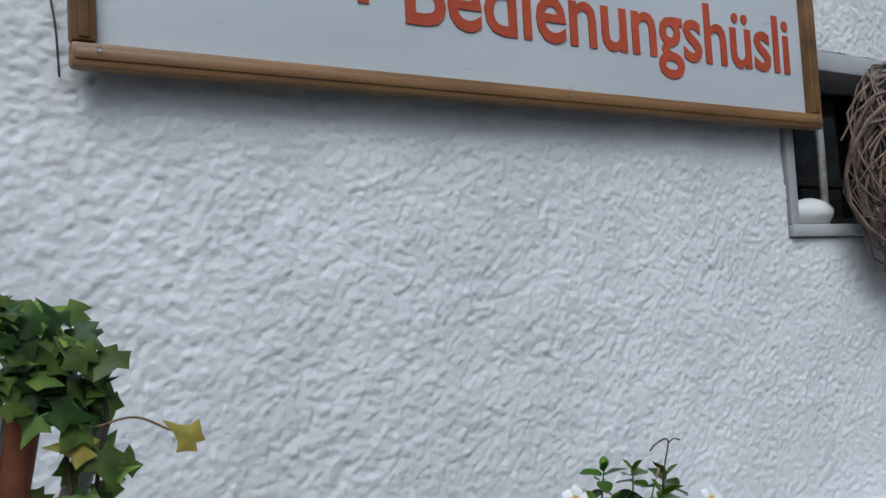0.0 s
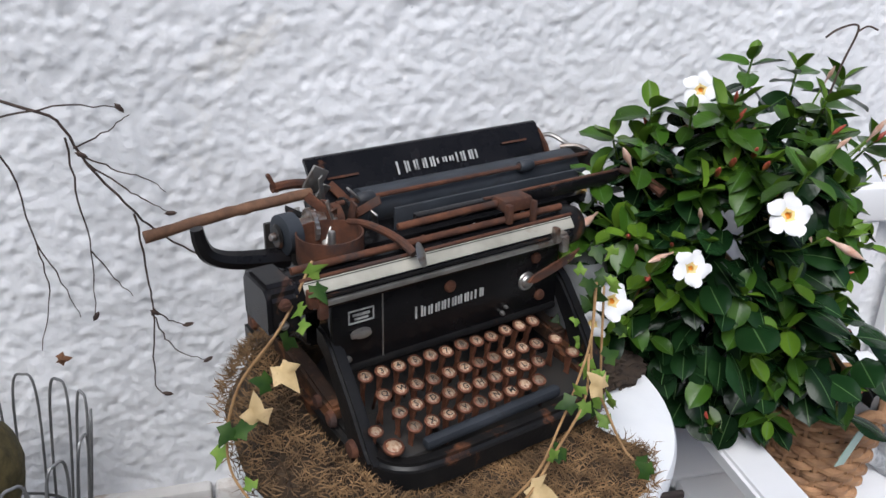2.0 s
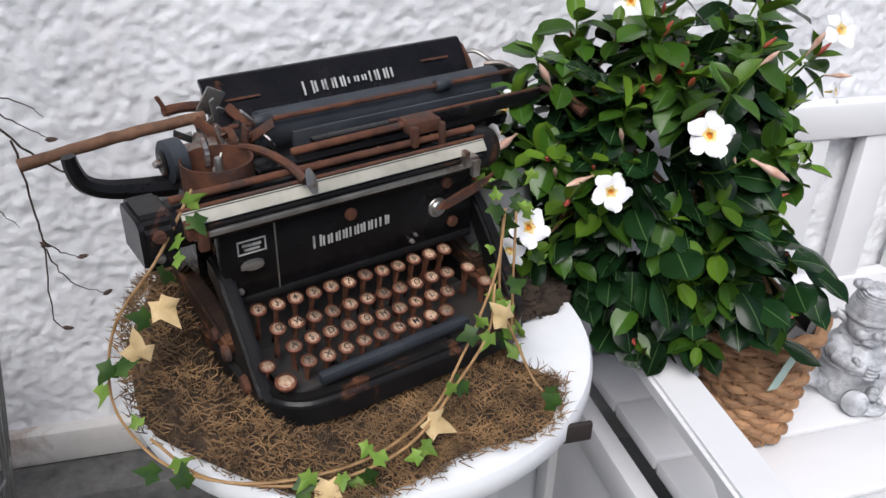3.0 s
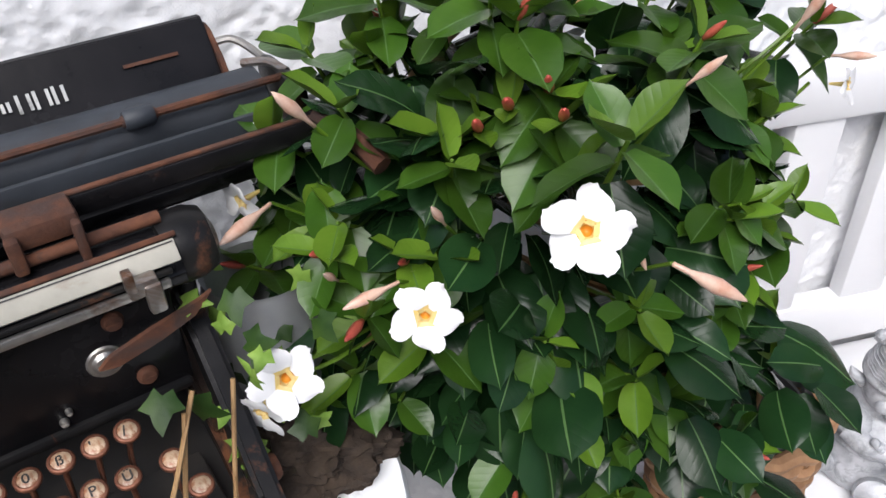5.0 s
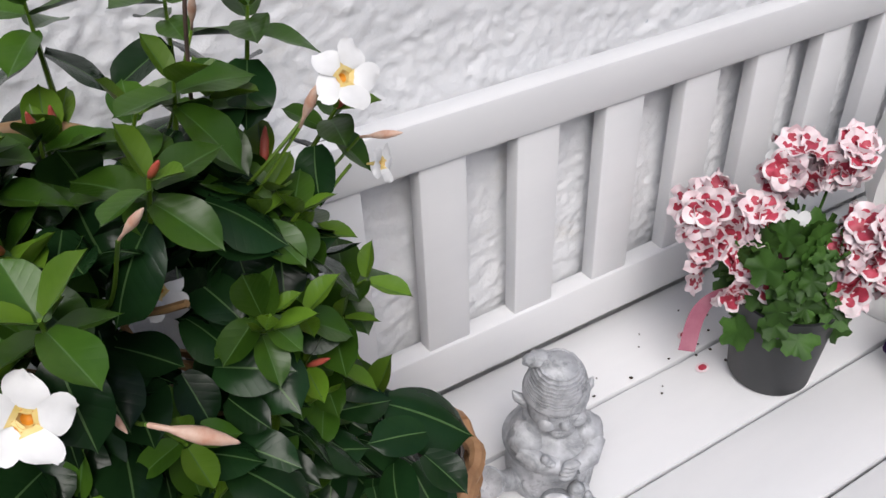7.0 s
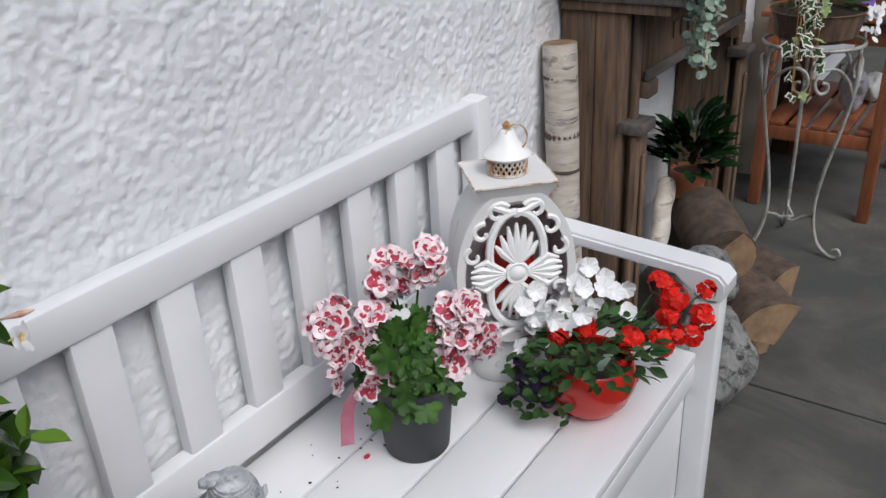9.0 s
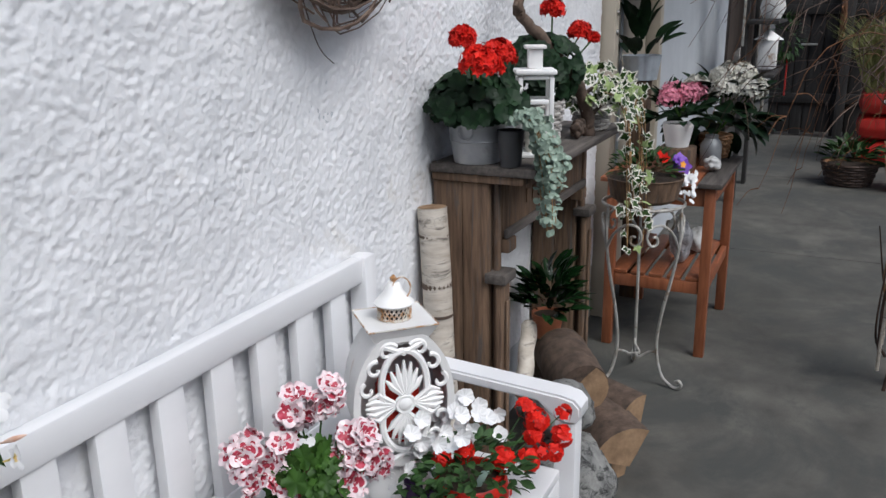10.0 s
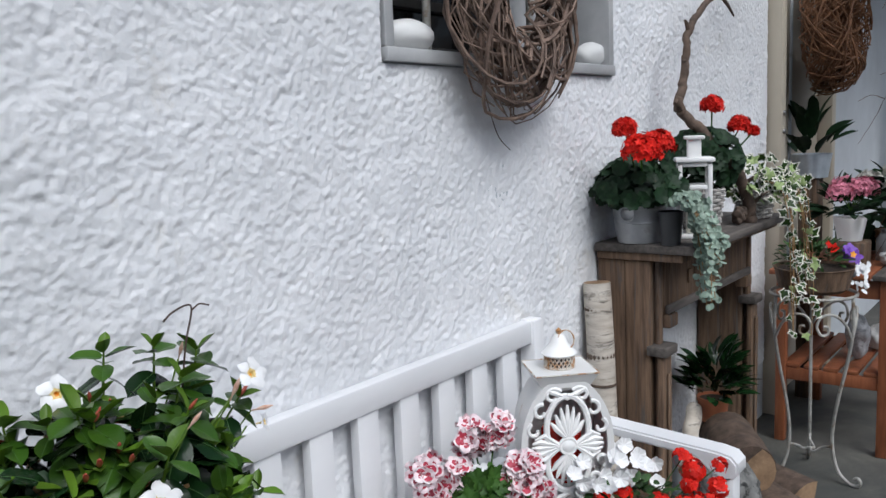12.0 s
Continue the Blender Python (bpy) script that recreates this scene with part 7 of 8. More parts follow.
def stone(name, loc, s, mat, label, seed=0, rough=0.25, rz=0):
    bm = bmesh.new()
    bmesh.ops.create_icosphere(bm, subdivisions=4, radius=1)
    for v in bm.verts:
        k = 1 + rough * noise.noise(v.co * 1.6 + Vector((seed, 0, 0))) + rough * 0.25 * noise.noise(v.co * 7 + Vector((seed, 3, 0)))
        v.co = Vector((v.co.x * s[0], v.co.y * s[1], v.co.z * s[2])) * k
    z = min(v.co.z for v in bm.verts)
    for v in bm.verts:
        v.co.z -= z
    ob = part(name, bm, mat, None, "", True, 80)
    ob.matrix_basis = pose(*loc, 0, 0, rz)
    return tagged(ob, label, "stone")


stone("lava_stone", (0.97, -0.36, 0.0), (0.2, 0.13, 0.11), LAVA, "grey pitted lava stone lying beside the bench", 1)
stone("lava_stone", (1.02, -0.33, 0.21), (0.105, 0.085, 0.075), LAVA, "grey pitted lava stone resting on another stone", 5)


def split_log(p, length, r, rz, tilt, label, name="split_log"):
    o = thing(name, p, label, "log", "firewood pile", rz=rz, rx=tilt)
    bm = bmesh.new()
    n = 11
    ring = [(0, -0.0)] + [(r * math.cos(t) * (1 + 0.05 * noise.noise(Vector((t * 2, r * 90, 0)))), r * math.sin(t)) for t in [radians(8 + 100 * i / (n - 1)) for i in range(n)]]
    a = [bm.verts.new((-length / 2, x - r * 0.5, z)) for x, z in ring]
    b2 = [bm.verts.new((length / 2, x - r * 0.5, z)) for x, z in ring]
    bm.faces.new(a).material_index = 2
    bm.faces.new(b2[::-1]).material_index = 2
    for i in range(n + 1):
        j = (i + 1) % (n + 1)
        bm.faces.new((a[i], a[j], b2[j], b2[i])).material_index = 0 if i in (0, n) else 1
    bmesh.ops.recalc_face_normals(bm, faces=bm.faces)
    part("wood", bm, [SPLITWOOD, BARK, ENDGRAIN], o)
    return o


split_log((1.22, -0.30, 0.005), 0.32, 0.13, 70, 0, "split firewood log with pale cut faces")
split_log((1.36, -0.33, 0.005), 0.3, 0.12, 100, 0, "split firewood log with grey bark")
split_log((1.18, -0.37, 0.12), 0.3, 0.12, 40, 10, "split firewood log with a pale orange face")
split_log((1.31, -0.34, 0.13), 0.3, 0.11, 62, -6, "split firewood log with a pale orange face")
birch_log("firewood_log", (1.18, -0.345, 0.285), (1.40, -0.2, 0.30), 0.085, "thick rough brown log on the firewood pile", BARK)
birch_log("birch_stick", (1.06, -0.20, 0.30), (1.36, -0.11, 0.385), 0.026, "white birch stick lying on the firewood", BIRCH)
birch_log("birch_stick", (1.05, -0.13, 0.33), (1.24, -0.05, 0.39), 0.02, "brown thin stick lying on the firewood", BARK)


def leafy_pot(name, loc, pot_prof, pot_mat, label, leaf_mat, n, spread, height, size, kind="leaf", low=0.0, parts=None, cat="potted plant", up=0.5):
    """A pot with a mound of leaves in it."""
    o = thing(name, loc, label, cat)
    if pot_prof:
        part("pot", lathe(bmesh.new(), pot_prof, 32), pot_mat, o)
        top = max(z for r, z in pot_prof)
        rr = max(r for r, z in pot_prof if z > top * 0.8)
        part("soil", lathe(bmesh.new(), [(0, top * 0.92), (rr * 0.9, top * 0.9)], 18), SOIL, o)
    else:
        top = low
    meshes = []
    for k in range(3):
        s = size * rnd(0.8, 1.15)
        if kind == "leaf":
            bm = leaf(bmesh.new(), Matrix(), s, s * 0.38, 0.25, 0.3, 5)
        elif kind == "round":
            bm = fan(bmesh.new(), Matrix(), round_ring(s, 16, 0.1, 0.2), mid=0)
        else:
            bm = fan(bmesh.new(), Matrix(), ivy_ring(s), mid=0.1 * s)
        meshes.append(mesh_of("leaf", bm, leaf_mat))
    for k in range(n):
        d = on_ball()
        d.z = abs(d.z)
        s = rnd(0.55, 1.0)
        p = Vector((d.x * spread * s, d.y * spread * s, top + 0.01 + d.z * height * s))
        m = aim(p, twirl((d.x, d.y, d.z + up - 0.3), 0.4), rnd(-0.6, 0.6)) if kind == "leaf" else facing(p, twirl(d + Vector((-0.35, -0.35, 0.2)), 0.4), rnd(0, 6))
        linked("leaf", random.choice(meshes), o, m)
    return o


def umbel(o, c, r, n, mat, petal=0.012, name="flower_head", stem=None):
    bm = bmesh.new()
    for k in range(n):
        d = on_ball()
        d.z = abs(d.z) * 0.9 + (0.1 if d.z > 0 else -0.25)
        fan(bm, facing(Vector(c) + d * r * rnd(0.8, 1.0), twirl(d, 0.35), rnd(0, 6)), [(petal * (0.75 + 0.25 * math.cos(5 * t)) * math.cos(t), petal * (0.75 + 0.25 * math.cos(5 * t)) * math.sin(t), petal * 0.2) for t in [2 * math.pi * i / 10 for i in range(10)]])
    h = part(name, bm, mat, o)
    if stem:
        part("flower_stalk", tube(bmesh.new(), smooth_line([stem, tuple((Vector(stem) + Vector(c)) / 2 + Vector((0.01, 0, 0))), c], 4), 0.0025, 6), GERLEAF, o)
    return h


# plant in terracotta on the pile
leafy_pot("laurel_plant", (1.43, -0.15, 0.33), [(0, 0), (0.038, 0), (0.05, 0.07), (0.054, 0.072), (0.054, 0.085), (0.048, 0.085), (0.04, 0.01), (0, 0.01)], TERRACOTTA, "small dark green laurel plant in a clay pot", MANDLEAF, 120, 0.085, 0.16, 0.075, up=0.9)
part_plate = part("plant_support", box((1.43, -0.14, 0.16), (0.1, 0.1, 0.32), 0.01), BARK, None)
tagged(part_plate, "upright dark log end under the clay pot", "log", "firewood pile")

SHELF = 1.004


def zinc_geranium():
    o = leafy_pot("red_geranium", (0.915, -0.12, SHELF), [(0, 0), (0.058, 0), (0.06, 0.004), (0.068, 0.055), (0.071, 0.057), (0.069, 0.063), (0.073, 0.095), (0.077, 0.098), (0.077, 0.104), (0.071, 0.102), (0.064, 0.055), (0.054, 0.01), (0, 0.01)], ZINC, "scarlet geranium in a round zinc tub on the mantel", DARKLEAF, 330, 0.13, 0.125, 0.042, "round")
    part("inner_pot", lathe(bmesh.new(), [(0.055, 0.085), (0.068, 0.12), (0.064, 0.122), (0.05, 0.09)], 24), TERRACOTTA, o)
    for c, r in (((-0.14, -0.07, 0.25), 0.052), ((0.0, -0.06, 0.262), 0.042), ((-0.15, -0.03, 0.31), 0.028)):
        umbel(o, c, r, 170, REDPETAL, 0.014, stem=(0, 0, 0.12))
    for s in (-1, 1):
        part("handle", tube(bmesh.new(), [(s * 0.076, 0.02 * math.cos(t), 0.085 + 0.02 * math.sin(t)) for t in [math.pi * 2 * i / 12 for i in range(13)]], 0.003, 6), ZINC, o)


zinc_geranium()


def trailing(name, loc, mat, runs, size, label, kind="round", per=7, r_stem=0.0013, stem_mat=IVYSTEM, loc_pot=None, spread=0.012):
    o = thing(name, loc, label, "trailing plant")
    meshes = [mesh_of("leaf", fan(bmesh.new(), Matrix(), round_ring(size * s, 9, 0.0, 0.12) if kind == "round" else ivy_ring(size * s), mid=0), mat) for s in (0.8, 1.0, 1.2)]
    for run in runs:
        line = smooth_line(run, per)
        part("stem", tube(bmesh.new(), line, r_stem, 5), stem_mat, o)
        for p in line:
            for _ in range(2):
                q = p + Vector((rnd(-1, 1), rnd(-1, 1), rnd(-1, 1))) * spread
                linked("leaf", random.choice(meshes), o, facing(q, twirl((-0.5, -0.6, 0.3), 0.6), rnd(0, 6)))
    return o


runs = []
for k in range(16):
    x0, y0 = rnd(-0.04, 0.04), rnd(-0.03, 0.02)
    dz = rnd(0.06, 0.15) if k % 4 else rnd(0.18, 0.24)
    runs.append([(x0, y0, 0.12), (x0 - 0.01, y0 - 0.05, 0.125), (x0 - 0.01, y0 - 0.085, 0.06), (x0 + rnd(-0.03, 0.03), y0 - 0.10, 0.06 - dz * 0.5), (x0 + rnd(-0.04, 0.05), y0 - 0.11 + rnd(-0.02, 0.02), 0.08 - dz)])
o = trailing("silver_trailer", (0.88, -0.225, SHELF), SILVERLEAF, runs, 0.0155, "silver leaved trailing plant hanging over the mantel edge")
part("pot", lathe(bmesh.new(), [(0, 0), (0.026, 0), (0.034, 0.09), (0.03, 0.09), (0.022, 0.01), (0, 0.01)], 20), PLASTICPOT, o)
bm = bmesh.new()


def white_lantern():
    o = thing("small_lantern", (1.05, -0.225, SHELF), "small white wooden house lantern on the mantel", "lantern", rz=25)
    o.scale = (1.25, 1.25, 1.25)
    w = 0.032
    for x in (-w, w):
        for y in (-w, w):
            part("post", box((x, y, 0.085), (0.01, 0.01, 0.16), 0.002), DIRTYWHITE, o)
    for z in (0.006, 0.115, 0.165):
        for x, y, sx, sy in ((0, -w, 2 * w - 0.011, 0.009), (0, w, 2 * w - 0.011, 0.009), (-w, 0, 0.009, 2 * w - 0.011), (w, 0, 0.009, 2 * w - 0.011)):
            part("rail", box((x, y, z), (sx, sy, 0.01), 0.002), DIRTYWHITE, o)
    for k in range(4):
        part("slat", box((-0.02 + 0.0133 * k, -w, 0.14), (0.005, 0.006, 0.038), 0.001), DIRTYWHITE, o)
    part("roof", box((0, 0, 0.175), (0.084, 0.084, 0.01), 0.003), DIRTYWHITE, o)
    part("top_box", box((0, 0, 0.2), (0.03, 0.03, 0.04), 0.003), DIRTYWHITE, o)
    part("top_roof", box((0, 0, 0.224), (0.044, 0.044, 0.008), 0.003), DIRTYWHITE, o)
    part("floor_plate", box((0, 0, 0.004), (0.076, 0.076, 0.008), 0.002), DIRTYWHITE, o)
    part("candle", lathe(bmesh.new(), [(0, 0.01), (0.018, 0.01), (0.018, 0.07), (0, 0.072)], 16), CREAMUMBEL, o)


white_lantern()


def wicker_geranium():
    o = thing("wicker_geranium", (1.24, -0.18, SHELF), "red geranium in a grey wicker pot on the mantel", "potted plant")
    part("pot", lathe(bmesh.new(), [(0, 0.002), (0.042, 0.002), (0.058, 0.12), (0.05, 0.12), (0.04, 0.01), (0, 0.01)], 24), GREYWICKER, o)
    woven(o, 0.004, 0.125, 0.046, 0.062, 11, GREYWICKER, 16, 0.0055)
    part("soil", lathe(bmesh.new(), [(0, 0.112), (0.05, 0.108)], 18), SOIL, o)
    lm = [mesh_of("leaf", fan(bmesh.new(), Matrix(), round_ring(s, 16, 0.1, 0.2), mid=0), DARKLEAF) for s in (0.04, 0.05)]
    for k in range(200):
        d = on_ball()
        p = Vector((0.07 + d.x * 0.15, 0.02 + d.y * 0.1, 0.2 + d.z * 0.09))
        linked("leaf", random.choice(lm), o, facing(p, twirl(d + Vector((-0.4, -0.4, 0.2)), 0.3), rnd(0, 6)))
    for c, r in (((0.08, 0.0, 0.365), 0.036), ((0.16, -0.06, 0.30), 0.036), ((0.23, -0.08, 0.285), 0.014)):
        umbel(o, c, r, 100, REDPETAL, 0.014, stem=(0.05, 0, 0.15))


wicker_geranium()


def gnarled_branch():
    pts = smooth_line([(1.44, -0.265, SHELF - 0.002), (1.42, -0.26, 1.08), (1.35, -0.24, 1.18), (1.27, -0.19, 1.27), (1.23, -0.12, 1.36), (1.205, -0.12, 1.385), (1.24, -0.12, 1.44), (1.262, -0.12, 1.52), (1.285, -0.12, 1.60), (1.40, -0.12, 1.68), (1.55, -0.12, 1.74), (1.75, -0.12, 1.79), (2.0, -0.12, 1.86), (2.1, -0.12, 1.95)], 7)
    n = len(pts)
    bm = tube(bmesh.new(), [p + Vector((rnd(-1, 1), rnd(-1, 1), rnd(-1, 1))) * 0.003 for p in pts], [0.02 * (1 - 0.72 * i / n) * (1 + 0.18 * noise.noise(Vector((i * 0.7, 0, 0)))) for i in range(n)], 10)
    o = tagged(part("gnarled_branch", bm, BARK, None), "gnarled lichen grey branch standing on the mantel", "branch")
    for a, d in (((1.285, -0.12, 1.60), (-0.03, 0, 0.03)), ((1.262, -0.12, 1.5), (-0.025, 0, 0.01)), ((1.55, -0.12, 1.74), (0.15, 0, -0.06)), ((1.75, -0.12, 1.79), (0.1, 0, 0.08)), ((1.21, -0.12, 1.385), (-0.03, 0, 0.0)), ((1.9, -0.12, 1.83), (0.05, -0.01, -0.04)), ((1.39, -0.25, 1.12), (0.08, -0.03, 0.03)), ((1.43, -0.26, 1.05), (0.09, -0.04, 0.05))):
        a = Vector(a)
        part("side_twig", tube(bmesh.new(), smooth_line([a, a + Vector(d) * 0.6 + Vector((0, 0, 0.006)), a + Vector(d)], 4), [0.008 - 0.0006 * i for i in range(9)], 7), BARK, o)


gnarled_branch()
for i, (x, y) in enumerate(((1.40, -0.245), (1.43, -0.255), (1.36, -0.25))):
    stone("pine_cone", (x, y, SHELF), (0.02, 0.02, 0.024), BARK, "brown dry pine cone lying on the mantel", i + 20, 0.35)


def variegated_ivy():
    o = thing("ivy_box", (1.565, -0.235, SHELF), "variegated trailing ivy in a grey wicker box", "potted plant")
    part("box_liner", box((0, 0, 0.05), (0.085, 0.075, 0.095), 0.01), GREYWICKER, o)
    woven(o, 0.003, 0.1, 0.052, 0.058, 9, GREYWICKER, 14, 0.0055)
    meshes = [mesh_of("leaf", fan(bmesh.new(), Matrix(), ivy_ring(s), mid=0.003, inner=(0.74, 1)), [CREAMUMBEL, IVYLEAF]) for s in (0.034, 0.042, 0.028)] + [mesh_of("leaf", fan(bmesh.new(), Matrix(), ivy_ring(0.036), mid=0.003), VARIEG)]
    for k in range(110):
        d = on_ball()
        p = Vector((d.x * 0.17 - 0.02, -0.02 + d.y * 0.11, 0.13 + d.z * 0.075))
        linked("leaf", random.choice(meshes), o, facing(p, twirl((-0.5, -0.6, 0.4), 0.6), rnd(0, 6)))
    for k in range(9):
        x0 = rnd(-0.17, 0.14)
        dz = rnd(0.12, 0.4) if k else 0.45
        run = [(x0, -0.05, 0.14), (x0, -0.12, 0.11), (x0 + rnd(-0.02, 0.02), -0.15, 0.02), (x0 + rnd(-0.03, 0.04), -0.16, -dz * 0.5), (x0 + rnd(-0.03, 0.06), -0.165, 0.05 - dz)]
        line = smooth_line(run, 6)
        part("stem", tube(bmesh.new(), line, 0.0014, 5), IVYSTEM, o)
        for p in line[::2] + line[:8]:
            q = p + Vector((rnd(-1, 1), rnd(-1, 1), rnd(-1, 1))) * 0.02
            linked("leaf", random.choice(meshes), o, facing(q, twirl((-0.5, -0.6, 0.3), 0.6), rnd(0, 6)))


variegated_ivy()


def iron_stand():
    o = thing("plant_stand", (1.93, -0.34, 0), "wrought iron plant stand with scrolls in flaking pale paint", "plant stand")
    R, Z = 0.145, 0.695
    part("ring", tube(bmesh.new(), [(R * math.cos(t), R * math.sin(t), Z) for t in [2 * math.pi * i / 40 for i in range(41)]], 0.006, 8), IRON, o)
    for k in range(3):
        a = radians(-105 + 120 * k)
        c, s = math.cos(a), math.sin(a)
        prof = [(R, Z), (R + 0.004, 0.58), (R - 0.015, 0.45), (R - 0.05, 0.28), (R - 0.062, 0.15), (R - 0.04, 0.05), (R + 0.0, 0.012), (R + 0.03, 0.008), (R + 0.045, 0.022), (R + 0.035, 0.038), (R + 0.02, 0.03)]
        part("leg", tube(bmesh.new(), smooth_line([(r * c, r * s, z) for r, z in prof], 5), 0.0062, 8), IRON, o)
        a2 = radians(-105 + 120 * (k + 1))
        def mix(u, z, rr=R):
            t = a + (a2 - a) * u
            return (rr * math.cos(t), rr * math.sin(t), z)
        for sg in (0, 1):
            f = (lambda u: u) if sg == 0 else (lambda u: 1 - u)
            pts = [mix(f(0.0), 0.54), mix(f(0.12), 0.6), mix(f(0.28), 0.64), mix(f(0.42), 0.635), mix(f(0.47), 0.6), mix(f(0.42), 0.57), mix(f(0.35), 0.575), mix(f(0.35), 0.598), mix(f(0.4), 0.602)]
            part("scroll", tube(bmesh.new(), smooth_line(pts, 5), 0.005, 8), IRON, o)
        pts = [(0.08 * c, 0.08 * s, 0.13), (0.05 * c, 0.05 * s, 0.12), (0.02 * c + 0.015 * s, 0.02 * s - 0.015 * c, 0.10), (0.0, 0, 0.105)]
        part("brace", tube(bmesh.new(), smooth_line(pts, 5), 0.0045, 8), IRON, o)
    return o


iron_stand()


def pansy_bowl():
    o = leafy_pot("pansy_bowl", (1.93, -0.34, 0.703), [(0, 0), (0.1, 0), (0.12, 0.015), (0.135, 0.085), (0.14, 0.088), (0.134, 0.09), (0.118, 0.02), (0, 0.01)], OLDWOOD, "violet pansies and white bacopa in a dark wooden bowl", BUSHLEAF, 200, 0.13, 0.09, 0.03, up=0.5)
    for mat, pts, sz in ((VIOLET, ((0.05, -0.12, 0.14), (0.03, -0.13, 0.125), (0.07, -0.1, 0.13), (0.04, -0.11, 0.15)), 0.03), (REDPETAL, ((-0.02, -0.07, 0.16), (0.0, -0.05, 0.165)), 0.022), (PETALORANGE, ((-0.01, -0.13, 0.14),), 0.014)):
        for p in pts:
            part("flower", fan(bmesh.new(), facing(p, twirl((-0.5, -0.7, 0.3), 0.3)), [(sz * (0.8 + 0.2 * math.cos(5 * t)) * math.cos(t), sz * (0.8 + 0.2 * math.cos(5 * t)) * math.sin(t), 0.003) for t in [2 * math.pi * i / 20 for i in range(20)]], mid=0), mat, o)
    for k in range(26):
        p = (rnd(0.0, 0.12), -0.15 + rnd(-0.02, 0.03), rnd(0.0, 0.11))
        part("white_flower", fan(bmesh.new(), facing(p, twirl((-0.5, -0.7, 0.3), 0.4)), [(0.012 * math.cos(t), 0.012 * math.sin(t), 0.002) for t in [2 * math.pi * i / 10 for i in range(10)]], mid=0), PETALWHITE, o)


pansy_bowl()


def stool_table():
    o = thing("side_table", (2.53, -0.34, 0), "red brown stained wooden side table with a slatted lower shelf", "table")
    x0, x1, y0, y1, h = -0.29, 0.31, -0.19, 0.19, 0.72
    for x, y in ((x0, y0), (x0, y1), (x1, y0), (x1, y1)):
        part("leg", box((x, y, h / 2 - 0.01), (0.04, 0.04, h - 0.02), 0.004), REDWOOD, o)
    for z, hh in ((0.66, 0.07), (0.29, 0.05)):
        for y in (y0, y1):
            part("rail", box(((x0 + x1) / 2, y, z), (x1 - x0 - 0.041, 0.022, hh), 0.003), REDWOOD, o)
        for x in (x0, x1):
            part("rail", box((x, 0, z), (0.022, y1 - y0 - 0.041, hh), 0.003), REDWOOD, o)
    for k in range(5):
        y = y0 + 0.045 + 0.073 * k
        part("shelf_slat", box(((x0 + x1) / 2, y, 0.324), (x1 - x0 + 0.02, 0.055, 0.016), 0.003), REDWOOD, o)
    for k in range(5):
        y = y0 - 0.0 + 0.095 * k
        part("top_board", box(((x0 + x1) / 2, y, 0.712), (x1 - x0 + 0.08, 0.09, 0.02), 0.004), GREYWOOD if k == 0 else REDWOOD, o)


stool_table()
stone("stone_owl", (2.42, -0.40, 0.333), (0.045, 0.045, 0.085), GNOMESTONE, "small grey stone bird figure on the lower shelf", 31, 0.3)
stone("white_shell", (2.62, -0.44, 0.333), (0.07, 0.045, 0.05), CORAL, "pale shell shaped stone on the lower shelf", 33, 0.3)
TOP = 0.724


def umbel_pot(name, loc, prof, mat, label, flower_mat, heads, r, lm=DARKLEAF):
    o = leafy_pot(name, loc, prof, mat, label, lm, 60, 0.12, 0.11, 0.075, up=0.3)
    for c in heads:
        umbel(o, c, r, 130, flower_mat, 0.011, stem=(0, 0, 0.12))
    return o


stand = part("pot_riser", box((2.42, -0.36, TOP + 0.05), (0.14, 0.14, 0.1), 0.01), OLDWOOD, None)
tagged(stand, "small dark wooden riser block on the side table", "block")
umbel_pot("pink_flower_pot", (2.42, -0.36, TOP + 0.101), [(0, 0), (0.045, 0), (0.06, 0.075), (0.062, 0.095), (0.056, 0.095), (0.04, 0.01), (0, 0.01)], DIRTYWHITE, "dense pink umbel flowers in a white metal pot", PINKUMBEL, [(-0.09, 0.02, 0.19), (-0.05, -0.03, 0.2), (0.0, -0.04, 0.205), (0.05, -0.05, 0.2), (0.09, -0.02, 0.19), (0.0, 0.03, 0.21)], 0.052)


def milk_can():
    bm = lathe(bmesh.new(), [(0, 0), (0.042, 0), (0.044, 0.004), (0.044, 0.085), (0.036, 0.105), (0.026, 0.115), (0.028, 0.128), (0.024, 0.13), (0, 0.128)], 28)
    o = tagged(part("milk_can", bm, ZINC, None), "small pale grey milk can on the side table", "can")
    o.matrix_basis = pose(2.60, -0.47, TOP - 0.001)


milk_can()
stone("white_coral", (2.46, -0.50, TOP), (0.035, 0.03, 0.03), CORAL, "white coral ornament on the side table edge", 41, 0.6)


